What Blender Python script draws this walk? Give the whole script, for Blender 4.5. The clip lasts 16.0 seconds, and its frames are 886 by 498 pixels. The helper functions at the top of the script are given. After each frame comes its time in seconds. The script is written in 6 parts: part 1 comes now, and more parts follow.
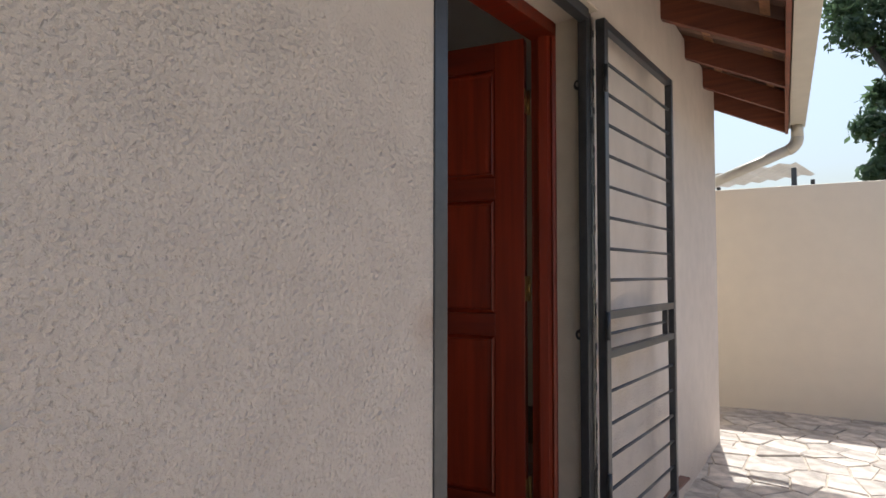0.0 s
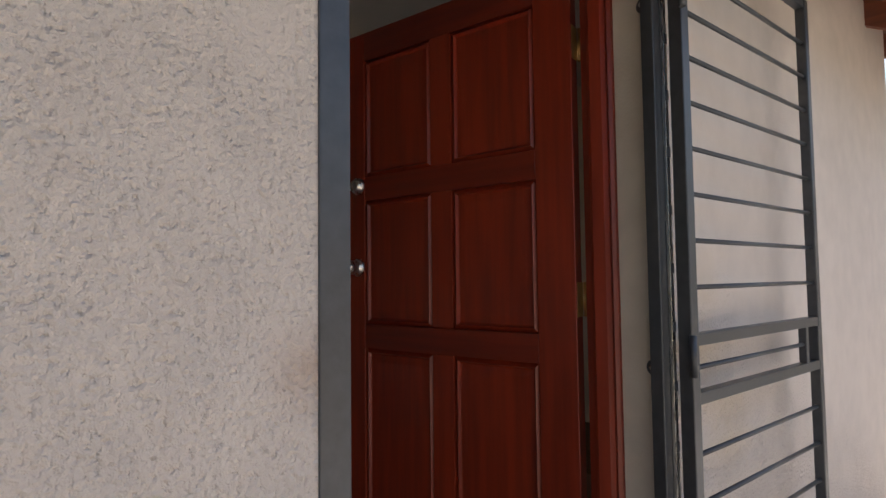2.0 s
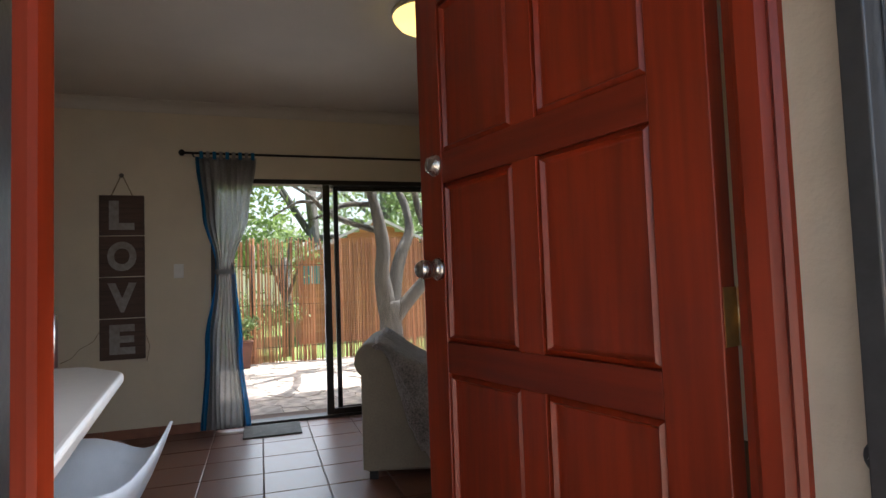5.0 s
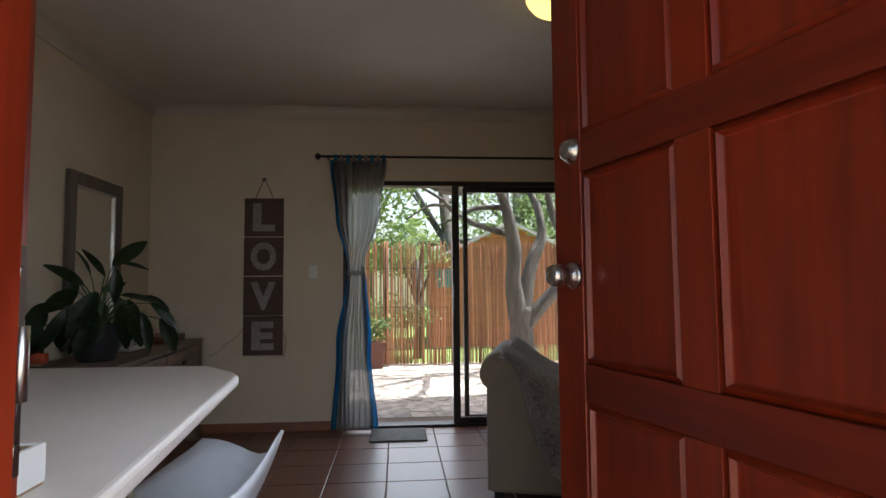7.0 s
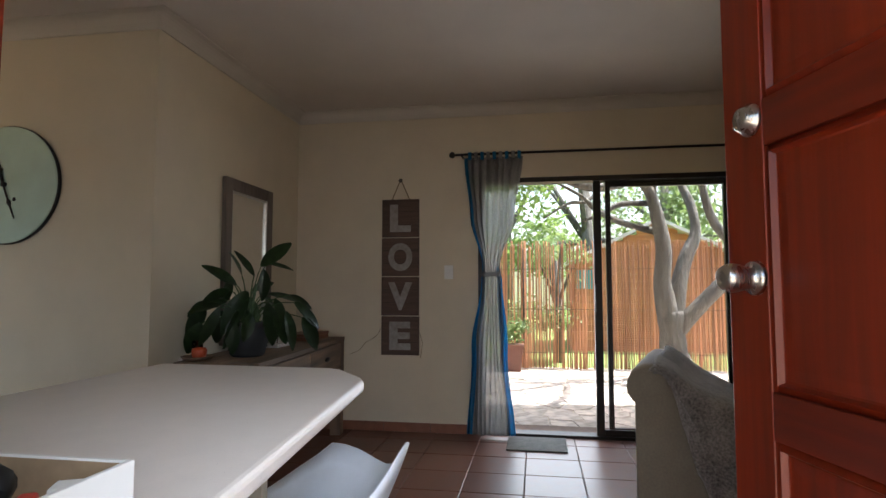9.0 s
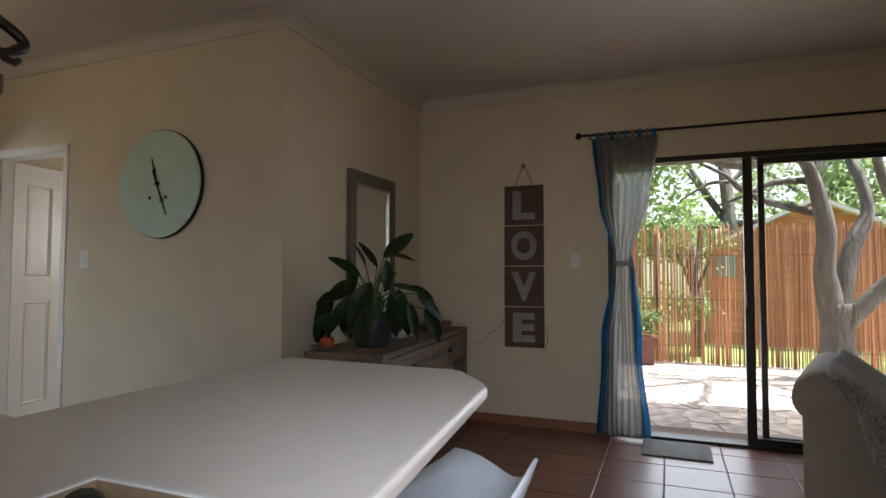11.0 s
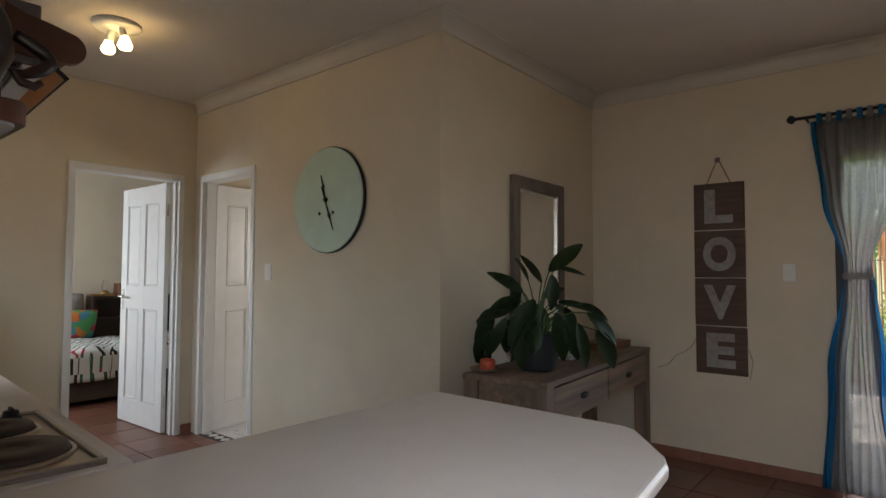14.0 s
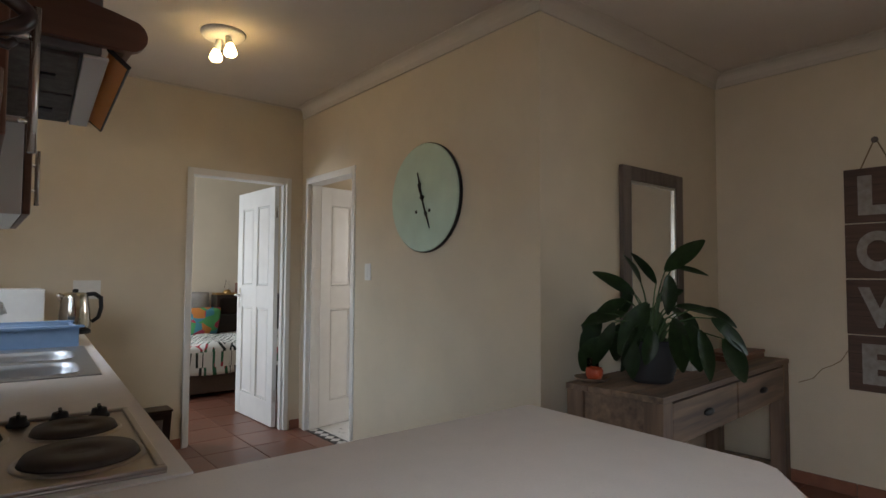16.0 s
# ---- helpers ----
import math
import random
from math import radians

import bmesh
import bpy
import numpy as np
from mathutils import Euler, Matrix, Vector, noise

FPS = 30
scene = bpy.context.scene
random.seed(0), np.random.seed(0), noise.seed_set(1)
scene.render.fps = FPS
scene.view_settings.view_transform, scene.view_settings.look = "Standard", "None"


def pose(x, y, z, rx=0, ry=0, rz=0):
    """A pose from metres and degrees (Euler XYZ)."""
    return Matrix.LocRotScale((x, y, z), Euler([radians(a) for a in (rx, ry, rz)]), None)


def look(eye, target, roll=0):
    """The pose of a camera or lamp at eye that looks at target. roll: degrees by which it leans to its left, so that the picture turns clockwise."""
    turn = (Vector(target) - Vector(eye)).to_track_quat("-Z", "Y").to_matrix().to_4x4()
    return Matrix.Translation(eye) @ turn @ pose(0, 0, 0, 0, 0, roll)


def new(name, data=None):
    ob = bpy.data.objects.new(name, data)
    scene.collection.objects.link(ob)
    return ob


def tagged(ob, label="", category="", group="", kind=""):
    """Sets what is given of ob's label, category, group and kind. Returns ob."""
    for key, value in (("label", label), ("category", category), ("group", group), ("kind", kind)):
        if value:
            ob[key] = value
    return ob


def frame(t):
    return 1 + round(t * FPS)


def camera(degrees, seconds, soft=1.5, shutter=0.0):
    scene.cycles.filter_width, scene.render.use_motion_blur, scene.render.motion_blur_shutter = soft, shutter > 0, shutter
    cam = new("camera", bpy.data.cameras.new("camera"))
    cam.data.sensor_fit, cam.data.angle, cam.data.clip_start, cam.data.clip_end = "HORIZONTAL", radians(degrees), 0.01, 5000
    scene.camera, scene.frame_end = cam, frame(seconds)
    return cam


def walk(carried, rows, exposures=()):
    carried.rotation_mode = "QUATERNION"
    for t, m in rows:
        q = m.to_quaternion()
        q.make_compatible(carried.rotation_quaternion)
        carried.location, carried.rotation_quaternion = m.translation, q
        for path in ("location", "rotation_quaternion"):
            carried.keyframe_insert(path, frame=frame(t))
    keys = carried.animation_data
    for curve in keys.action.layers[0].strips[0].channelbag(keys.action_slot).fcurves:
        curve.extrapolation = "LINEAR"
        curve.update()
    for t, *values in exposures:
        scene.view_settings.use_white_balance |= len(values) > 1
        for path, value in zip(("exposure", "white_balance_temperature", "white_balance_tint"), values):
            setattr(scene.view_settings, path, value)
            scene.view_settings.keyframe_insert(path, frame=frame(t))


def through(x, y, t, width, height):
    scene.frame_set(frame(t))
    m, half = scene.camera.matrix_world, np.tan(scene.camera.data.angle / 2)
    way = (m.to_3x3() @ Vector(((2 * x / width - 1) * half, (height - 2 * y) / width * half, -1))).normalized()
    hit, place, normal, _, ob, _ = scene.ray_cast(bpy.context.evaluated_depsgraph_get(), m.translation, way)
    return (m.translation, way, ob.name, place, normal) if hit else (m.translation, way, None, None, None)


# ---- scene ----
cam = camera(75.9, 16.0)
PATH = [
    (0, (0.147, 0.017, 1.146), (-1.093, 1.584, 1.229), 0.1),
    (0.5, (0.134, 0.204, 1.178), (-1.18, 1.71, 1.254), -0.1),
    (1, (0.126, 0.398, 1.182), (-1.275, 1.823, 1.262), -0.2),
    (1.5, (0.107, 0.559, 1.168), (-1.386, 1.886, 1.259), -0.4),
    (2, (0.044, 0.682, 1.151), (-1.524, 1.92, 1.251), -0.7),
    (2.5, (-0.029, 0.821, 1.156), (-1.66, 1.973, 1.264), -0.9),
    (3, (-0.068, 0.931, 1.17), (-1.77, 1.975, 1.281), -1.3),
    (3.5, (-0.12, 1.045, 1.171), (-1.883, 1.983, 1.287), -1.5),
    (3.7, (-0.141, 1.088, 1.167), (-1.926, 1.983, 1.287), -1.6),
    (5.8, (-0.349, 1.294, 1.157), (-2.292, 1.753, 1.278), -1.2),
    (6, (-0.387, 1.292, 1.148), (-2.337, 1.713, 1.28), -0.8),
    (6.5, (-0.45, 1.322, 1.161), (-2.425, 1.61, 1.296), -0.6),
    (7, (-0.484, 1.336, 1.166), (-2.473, 1.496, 1.3), -0.5),
    (7.5, (-0.53, 1.346, 1.167), (-2.525, 1.373, 1.304), -0.4),
    (8, (-0.583, 1.364, 1.169), (-2.576, 1.27, 1.305), -0.3),
    (8.5, (-0.629, 1.37, 1.174), (-2.613, 1.159, 1.309), -0.2),
    (9, (-0.67, 1.352, 1.172), (-2.638, 1.028, 1.31), -0.0),
    (11.5, (-0.846, 1.301, 1.225), (-2.66, 0.462, 1.307), 0.1),
    (12, (-0.883, 1.292, 1.241), (-2.646, 0.353, 1.329), 0.1),
    (12.5, (-0.962, 1.28, 1.254), (-2.677, 0.255, 1.344), 0.0),
    (13, (-1.017, 1.267, 1.267), (-2.682, 0.164, 1.36), 0.0),
    (13.5, (-1.072, 1.245, 1.277), (-2.681, 0.06, 1.368), 0.1),
    (14, (-1.114, 1.236, 1.284), (-2.656, -0.035, 1.375), 0.2),
    (14.5, (-1.141, 1.221, 1.276), (-2.62, -0.122, 1.369), 0.2),
    (15, (-1.177, 1.203, 1.272), (-2.598, -0.201, 1.365), 0.2),
    (15.5, (-1.231, 1.18, 1.27), (-2.585, -0.288, 1.364), 0.3),
    (16, (-1.287, 1.152, 1.278), (-2.559, -0.389, 1.371), 0.3),
]
EXPOSURES = [(0, 0.34, 5850, 9), (1, 0.44, 5850, 9), (1.5, 0.52, 5850, 9), (2, 0.62, 5850, 9), (2.5, 0.95, 5850, 9), (3.0, 1.55, 5850, 9), (3.5, 2.0, 5850, 9), (6, 1.35, 5950, 9), (7, 1.45, 5950, 9), (8, 1.8, 6000, 9), (9, 2.08, 6000, 9), (11.5, 1.85, 6050, 9), (12.5, 2.0, 6050, 9), (16, 2.1, 6050, 9)]
walk(cam, [(t, look(eye, target, roll)) for t, eye, target, roll in PATH], EXPOSURES)

# ---- world, sun and exposure ----
SUN_TO = Vector((-0.13, 0.42, 1.0)).normalized()
world = bpy.data.worlds.new("world")
scene.world = world
world.use_nodes = True
sky = world.node_tree.nodes.new("ShaderNodeTexSky")
sky.sky_type, sky.sun_disc = "NISHITA", False
sky.sun_elevation = math.asin(SUN_TO.z)
sky.air_density, sky.dust_density, sky.ozone_density = 1.3, 4.5, 0.6
sky.sun_rotation = math.atan2(SUN_TO.x, SUN_TO.y)
world.node_tree.links.new(sky.outputs[0], world.node_tree.nodes["Background"].inputs[0])
world.node_tree.nodes["Background"].inputs[1].default_value = 0.14
sun = new("sun", bpy.data.lights.new("sun", "SUN"))
sun.data.energy, sun.data.angle, sun.data.color = 4.8, radians(0.6), (1.0, 0.95, 0.87)
sun.matrix_world = look((0, 0, 8), Vector((0, 0, 8)) - SUN_TO)


def daylight(name, at, target, w, h, watts, spread, color=(0.89, 0.94, 1.0)):
    """An area lamp in place of the light through an opening, as steep as the eaves outside let it in."""
    a = new(name, bpy.data.lights.new(name, "AREA"))
    a.data.shape, a.data.size, a.data.size_y, a.data.energy, a.data.color = "RECTANGLE", w, h, watts, color
    a.data.spread = radians(spread)
    a.matrix_world = look(at, target)
    return a


daylight("sky_through_sliding_door", (-5.50, 1.40, 1.05), (-3.0, 1.40, 0.3), 0.9, 1.9, 3.4, 140)
daylight("sky_through_front_door", (-1.01, 1.37, 1.15), (-2.8, 0.5, 0.1), 0.60, 1.6, 1.9, 100)
daylight("sky_through_kitchen_window", (-0.82, -2.05, 1.6), (-2.6, -2.3, 0.2), 1.5, 0.85, 1.55, 85, (0.84, 0.92, 1.0))
# unseen bedroom window, placed where its lamp lights the far wall
daylight("sky_through_bedroom_window", (-0.96, -5.15, 1.48), (-3.2, -5.15, 0.9), 1.1, 1.05, 11, 160)
# warm fill lamp added to brighten the bathroom
daylight("sky_through_bathroom_window", (-5.58, -2.0, 1.6), (-4.0, -2.6, 1.0), 0.7, 0.7, 3.5, 170, (1.0, 0.90, 0.80))


# ---- materials ----
def mat(name, color, rough=0.6, metal=0.0, vary=0.12, grain=30.0, bump=0.0, bump_scale=120.0, color2=None, stretch=(1, 1, 1),
        random_value=0.0, coat=0.0, sheen=0.0, rough_vary=0.1, detail=6.0):
    """A surface with two scales of colour variation, a rough relief and, for pieces, a tint of their own."""
    m = bpy.data.materials.new(name)
    m.use_nodes = True
    nt = m.node_tree
    b = nt.nodes["Principled BSDF"]
    tc = nt.nodes.new("ShaderNodeTexCoord")
    mp = nt.nodes.new("ShaderNodeMapping")
    mp.inputs["Scale"].default_value = stretch
    nt.links.new(tc.outputs["Object"], mp.inputs["Vector"])
    n1 = nt.nodes.new("ShaderNodeTexNoise")
    n1.inputs["Scale"].default_value, n1.inputs["Detail"].default_value = grain, detail
    n2 = nt.nodes.new("ShaderNodeTexNoise")
    n2.inputs["Scale"].default_value, n2.inputs["Detail"].default_value = grain * 0.09, 3.0
    for n in (n1, n2):
        nt.links.new(mp.outputs[0], n.inputs["Vector"])
    mixn = nt.nodes.new("ShaderNodeMath")
    mixn.operation = "MULTIPLY_ADD"
    nt.links.new(n1.outputs[0], mixn.inputs[0])
    mixn.inputs[1].default_value = 0.55
    half = nt.nodes.new("ShaderNodeMath")
    half.operation = "MULTIPLY"
    half.inputs[1].default_value = 0.45
    nt.links.new(n2.outputs[0], half.inputs[0])
    nt.links.new(half.outputs[0], mixn.inputs[2])
    ramp = nt.nodes.new("ShaderNodeValToRGB")
    c2 = color2 if color2 else tuple(c * (1 - 2.2 * vary) for c in color)
    c1 = tuple(min(1.0, c * (1 + 0.6 * vary)) for c in color)
    ramp.color_ramp.elements[0].position, ramp.color_ramp.elements[1].position = 0.32, 0.62
    ramp.color_ramp.elements[0].color, ramp.color_ramp.elements[1].color = (*c2, 1), (*c1, 1)
    nt.links.new(mixn.outputs[0], ramp.inputs[0])
    out = ramp.outputs[0]
    if random_value:
        info = nt.nodes.new("ShaderNodeObjectInfo")
        hsv = nt.nodes.new("ShaderNodeHueSaturation")
        mr = nt.nodes.new("ShaderNodeMapRange")
        mr.inputs[3].default_value, mr.inputs[4].default_value = 1 - random_value, 1 + random_value
        nt.links.new(info.outputs["Random"], mr.inputs[0])
        nt.links.new(mr.outputs[0], hsv.inputs["Value"])
        nt.links.new(out, hsv.inputs["Color"])
        out = hsv.outputs[0]
    nt.links.new(out, b.inputs["Base Color"])
    rr = nt.nodes.new("ShaderNodeMapRange")
    rr.inputs[3].default_value, rr.inputs[4].default_value = max(0.02, rough - rough_vary), min(1.0, rough + rough_vary)
    nt.links.new(n1.outputs[0], rr.inputs[0])
    nt.links.new(rr.outputs[0], b.inputs["Roughness"])
    b.inputs["Metallic"].default_value = metal
    if coat:
        b.inputs["Coat Weight"].default_value = coat
        b.inputs["Coat Roughness"].default_value = 0.25
    if sheen:
        b.inputs["Sheen Weight"].default_value = sheen
    if bump:
        n3 = nt.nodes.new("ShaderNodeTexNoise")
        n3.inputs["Scale"].default_value, n3.inputs["Detail"].default_value = bump_scale, 4.0
        nt.links.new(mp.outputs[0], n3.inputs["Vector"])
        bp = nt.nodes.new("ShaderNodeBump")
        bp.inputs["Strength"].default_value, bp.inputs["Distance"].default_value = 1.0, bump
        nt.links.new(n3.outputs[0], bp.inputs["Height"])
        nt.links.new(bp.outputs[0], b.inputs["Normal"])
    return m


def wood(name, color, dark, rough=0.4, scale=1.0, axis="Z", coat=0.0, random_value=0.0, bump=0.0004):
    """Timber with its grain along one axis."""
    s = {"X": (0.06, 1, 1), "Y": (1, 0.06, 1), "Z": (1, 1, 0.06)}[axis]
    return mat(name, color, rough, 0, 0.2, 70 * scale, bump, 160 * scale, dark, s, random_value, coat, 0, 0.08, 8)


def glow(name, color, strength):
    m = bpy.data.materials.new(name)
    m.use_nodes = True
    b = m.node_tree.nodes["Principled BSDF"]
    b.inputs["Base Color"].default_value = (*color, 1)
    b.inputs["Emission Color"].default_value = (*color, 1)
    b.inputs["Emission Strength"].default_value = strength
    return m


def clear(name, tint=(1, 1, 1), rough=0.0, ior=1.45):
    m = bpy.data.materials.new(name)
    m.use_nodes = True
    b = m.node_tree.nodes["Principled BSDF"]
    b.inputs["Base Color"].default_value = (*tint, 1)
    b.inputs["Transmission Weight"].default_value = 1.0
    b.inputs["Roughness"].default_value, b.inputs["IOR"].default_value = rough, ior
    return m


M_STUCCO = mat("stucco", (0.60, 0.535, 0.475), 0.9, 0, 0.05, 9, 0.0105, 104)


def finish_stucco(m):
    """Sprayed grains that thin out towards the smoother band over the door, with damp and rust stains."""
    nt = m.node_tree
    b = nt.nodes["Principled BSDF"]
    bump = b.inputs["Normal"].links[0].from_node
    grains = bump.inputs["Height"].links[0].from_node
    grains.inputs["Detail"].default_value, grains.inputs["Roughness"].default_value = 2.0, 0.5
    tc = nt.nodes.new("ShaderNodeTexCoord")
    sep = nt.nodes.new("ShaderNodeSeparateXYZ")
    nt.links.new(tc.outputs["Object"], sep.inputs[0])
    patch = nt.nodes.new("ShaderNodeTexNoise")
    patch.inputs["Scale"].default_value, patch.inputs["Detail"].default_value = 3.5, 4.0
    nt.links.new(tc.outputs["Object"], patch.inputs["Vector"])
    # height, and nearness to the door along y, shifted by the patches
    add = nt.nodes.new("ShaderNodeMath")
    add.operation = "MULTIPLY_ADD"
    nt.links.new(sep.outputs[1], add.inputs[0])
    add.inputs[1].default_value = 0.45
    nt.links.new(sep.outputs[2], add.inputs[2])
    wob = nt.nodes.new("ShaderNodeMath")
    wob.operation = "MULTIPLY_ADD"
    nt.links.new(patch.outputs[0], wob.inputs[0])
    wob.inputs[1].default_value = 0.9
    nt.links.new(add.outputs[0], wob.inputs[2])
    mr = nt.nodes.new("ShaderNodeMapRange")
    mr.inputs[1].default_value, mr.inputs[2].default_value, mr.inputs[3].default_value, mr.inputs[4].default_value = 2.3, 2.6, 1.0, 0.10
    nt.links.new(wob.outputs[0], mr.inputs[0])
    mul = nt.nodes.new("ShaderNodeMath")
    mul.operation = "MULTIPLY"
    pits = nt.nodes.new("ShaderNodeMapRange")
    pits.interpolation_type = "SMOOTHSTEP"
    pits.inputs[1].default_value, pits.inputs[2].default_value, pits.inputs[4].default_value = 0.26, 0.42, 0.11
    nt.links.new(grains.outputs[0], pits.inputs[0])
    both = nt.nodes.new("ShaderNodeMath")
    nt.links.new(grains.outputs[0], both.inputs[0])
    nt.links.new(pits.outputs[0], both.inputs[1])
    nt.links.new(both.outputs[0], mul.inputs[0])
    nt.links.new(mr.outputs[0], mul.inputs[1])
    nt.links.new(mul.outputs[0], bump.inputs["Height"])
    col = b.inputs["Base Color"].links[0].from_socket
    for at, reach, tint, top in (((-0.69, 1.03, 1.03), 0.085, (0.33, 0.21, 0.13), 0.8), ((-0.69, 2.16, 0.93), 0.16, (0.50, 0.36, 0.16), 0.7),
                                 ((-0.69, 2.36, 0.72), 0.20, (0.50, 0.37, 0.17), 0.6), ((-0.69, 2.22, 1.12), 0.12, (0.50, 0.38, 0.19), 0.5)):
        dist = nt.nodes.new("ShaderNodeVectorMath")
        dist.operation = "DISTANCE"
        nt.links.new(tc.outputs["Object"], dist.inputs[0])
        dist.inputs[1].default_value = at
        fall = nt.nodes.new("ShaderNodeMapRange")
        fall.inputs[1].default_value, fall.inputs[2].default_value, fall.inputs[3].default_value, fall.inputs[4].default_value = 0.0, reach, top, 0.0
        nt.links.new(dist.outputs["Value"], fall.inputs[0])
        blot = nt.nodes.new("ShaderNodeTexNoise")
        blot.inputs["Scale"].default_value, blot.inputs["Detail"].default_value = 22, 6
        nt.links.new(tc.outputs["Object"], blot.inputs["Vector"])
        mk = nt.nodes.new("ShaderNodeMath")
        mk.operation = "MULTIPLY"
        nt.links.new(fall.outputs[0], mk.inputs[0])
        nt.links.new(blot.outputs[0], mk.inputs[1])
        mx = nt.nodes.new("ShaderNodeMix")
        mx.data_type = "RGBA"
        nt.links.new(mk.outputs[0], mx.inputs[0])
        nt.links.new(col, mx.inputs[6])
        mx.inputs[7].default_value = (*tint, 1)
        col = mx.outputs[2]
    nt.links.new(col, b.inputs["Base Color"])


finish_stucco(M_STUCCO)


def sheer(m, through, open_weave):
    """Thin cloth: part of the light shines through it, and a little passes between the threads."""
    nt = m.node_tree
    b, out = nt.nodes["Principled BSDF"], nt.nodes["Material Output"]
    tl, tp = nt.nodes.new("ShaderNodeBsdfTranslucent"), nt.nodes.new("ShaderNodeBsdfTransparent")
    nt.links.new(b.inputs["Base Color"].links[0].from_socket, tl.inputs[0])
    m1, m2 = nt.nodes.new("ShaderNodeMixShader"), nt.nodes.new("ShaderNodeMixShader")
    m1.inputs[0].default_value, m2.inputs[0].default_value = through, open_weave
    nt.links.new(b.outputs[0], m1.inputs[1])
    nt.links.new(tl.outputs[0], m1.inputs[2])
    nt.links.new(m1.outputs[0], m2.inputs[1])
    nt.links.new(tp.outputs[0], m2.inputs[2])
    nt.links.new(m2.outputs[0], out.inputs["Surface"])


M_REVEAL = mat("smooth plaster outside", (0.56, 0.50, 0.41), 0.85, 0, 0.06, 12, 0.0012, 120)
M_YARD = mat("yard wall paint", (0.77, 0.67, 0.54), 0.9, 0, 0.025, 6, 0.002, 90)
M_INNER = mat("interior wall paint", (0.65, 0.565, 0.425), 0.75, 0, 0.035, 4, 0.0006, 140)
M_CEIL = mat("ceiling paint", (0.62, 0.57, 0.51), 0.85, 0, 0.03, 3, 0.0003, 60)
M_CORNICE = mat("cornice paint", (0.58, 0.535, 0.47), 0.8, 0, 0.03, 5)
M_WHITE = mat("white gloss paint", (0.74, 0.73, 0.70), 0.35, 0, 0.03, 10, 0.0002, 60)
M_MAHOG = wood("mahogany", (0.225, 0.022, 0.0035), (0.115, 0.011, 0.002), 0.44, 0.5, "Z", 0.15)
M_MAHOG_H = wood("mahogany across", (0.165, 0.016, 0.003), (0.085, 0.008, 0.002), 0.44, 0.5, "X", 0.12)
M_STEEL = mat("dark painted steel", (0.075, 0.079, 0.086), 0.36, 0.45, 0.10, 40, 0.0003, 150)
M_BRONZE = mat("bronze aluminium", (0.022, 0.017, 0.014), 0.4, 0.5, 0.1, 20)
M_CHROME = mat("brushed steel", (0.62, 0.60, 0.57), 0.28, 1.0, 0.05, 60, 0, 60, None, (1, 1, 0.1))
M_BRASS = mat("brass", (0.55, 0.36, 0.14), 0.35, 1.0, 0.1, 60)
M_TILE = mat("terracotta tile", (0.18, 0.074, 0.047), 0.36, 0, 0.14, 14, 0.0006, 60, None, (1, 1, 1), 0.10)
M_GROUT = mat("grout", (0.15, 0.10, 0.072), 0.9, 0, 0.15, 30, 0.0006, 200)
M_SKIRT = mat("terracotta skirting", (0.27, 0.115, 0.07), 0.4, 0, 0.12, 16, 0.0004, 60, None, (1, 1, 1), 0.08)
M_LAMINATE = mat("cream laminate", (0.68, 0.61, 0.555), 0.32, 0, 0.03, 160, 0.0001, 300)
M_PANE = clear("window glass")
M_SLATE = mat("paving stone", (0.52, 0.45, 0.38), 0.85, 0, 0.3, 9, 0.004, 40, None, (1, 1, 1), 0.22)
M_SAND = mat("sandy joints", (0.50, 0.42, 0.33), 0.95, 0, 0.2, 20, 0.004, 80)
M_EARTH = mat("garden earth", (0.20, 0.155, 0.10), 0.95, 0, 0.25, 3, 0.01, 30, (0.09, 0.11, 0.04))
M_LAWN = mat("lawn", (0.16, 0.24, 0.05), 0.9, 0, 0.3, 6, 0.02, 60)


# ---- building blocks ----
def box(bm, x0, x1, y0, y1, z0, z1, bevel=0.0, m=None):
    """An upright block with softened edges, added to bm; m turns and places it."""
    c = Matrix.Translation(((x0 + x1) / 2, (y0 + y1) / 2, (z0 + z1) / 2)) @ Matrix.Diagonal((abs(x1 - x0), abs(y1 - y0), abs(z1 - z0), 1))
    r = bmesh.ops.create_cube(bm, size=1.0, matrix=(m @ c) if m else c)
    if bevel:
        edges = list({e for v in r["verts"] for e in v.link_edges})
        bmesh.ops.bevel(bm, geom=edges, offset=bevel, segments=2, affect="EDGES", profile=0.5)
    return bm


def block(*a, bevel=0.0, m=None):
    return box(bmesh.new(), *a, bevel=bevel, m=m)


def tube(bm, points, radii, sides=12, closed=False):
    """A round bar along points, with a radius at each."""
    pts = [Vector(p) for p in points]
    if isinstance(radii, (int, float)):
        radii = [radii] * len(pts)
    rings, up = [], None
    for i, p in enumerate(pts):
        d = (pts[min(i + 1, len(pts) - 1)] - pts[max(i - 1, 0)]).normalized()
        if up is None:
            up = d.orthogonal().normalized()
        up = (up - d * up.dot(d)).normalized()
        side = d.cross(up)
        rings.append([bm.verts.new(p + radii[i] * (math.cos(2 * math.pi * k / sides) * up + math.sin(2 * math.pi * k / sides) * side)) for k in range(sides)])
    for a, b in zip(rings, rings[1:]):
        for k in range(sides):
            bm.faces.new((a[k], a[(k + 1) % sides], b[(k + 1) % sides], b[k])).smooth = True
    bm.faces.new(rings[0][::-1])
    bm.faces.new(rings[-1])
    return bm


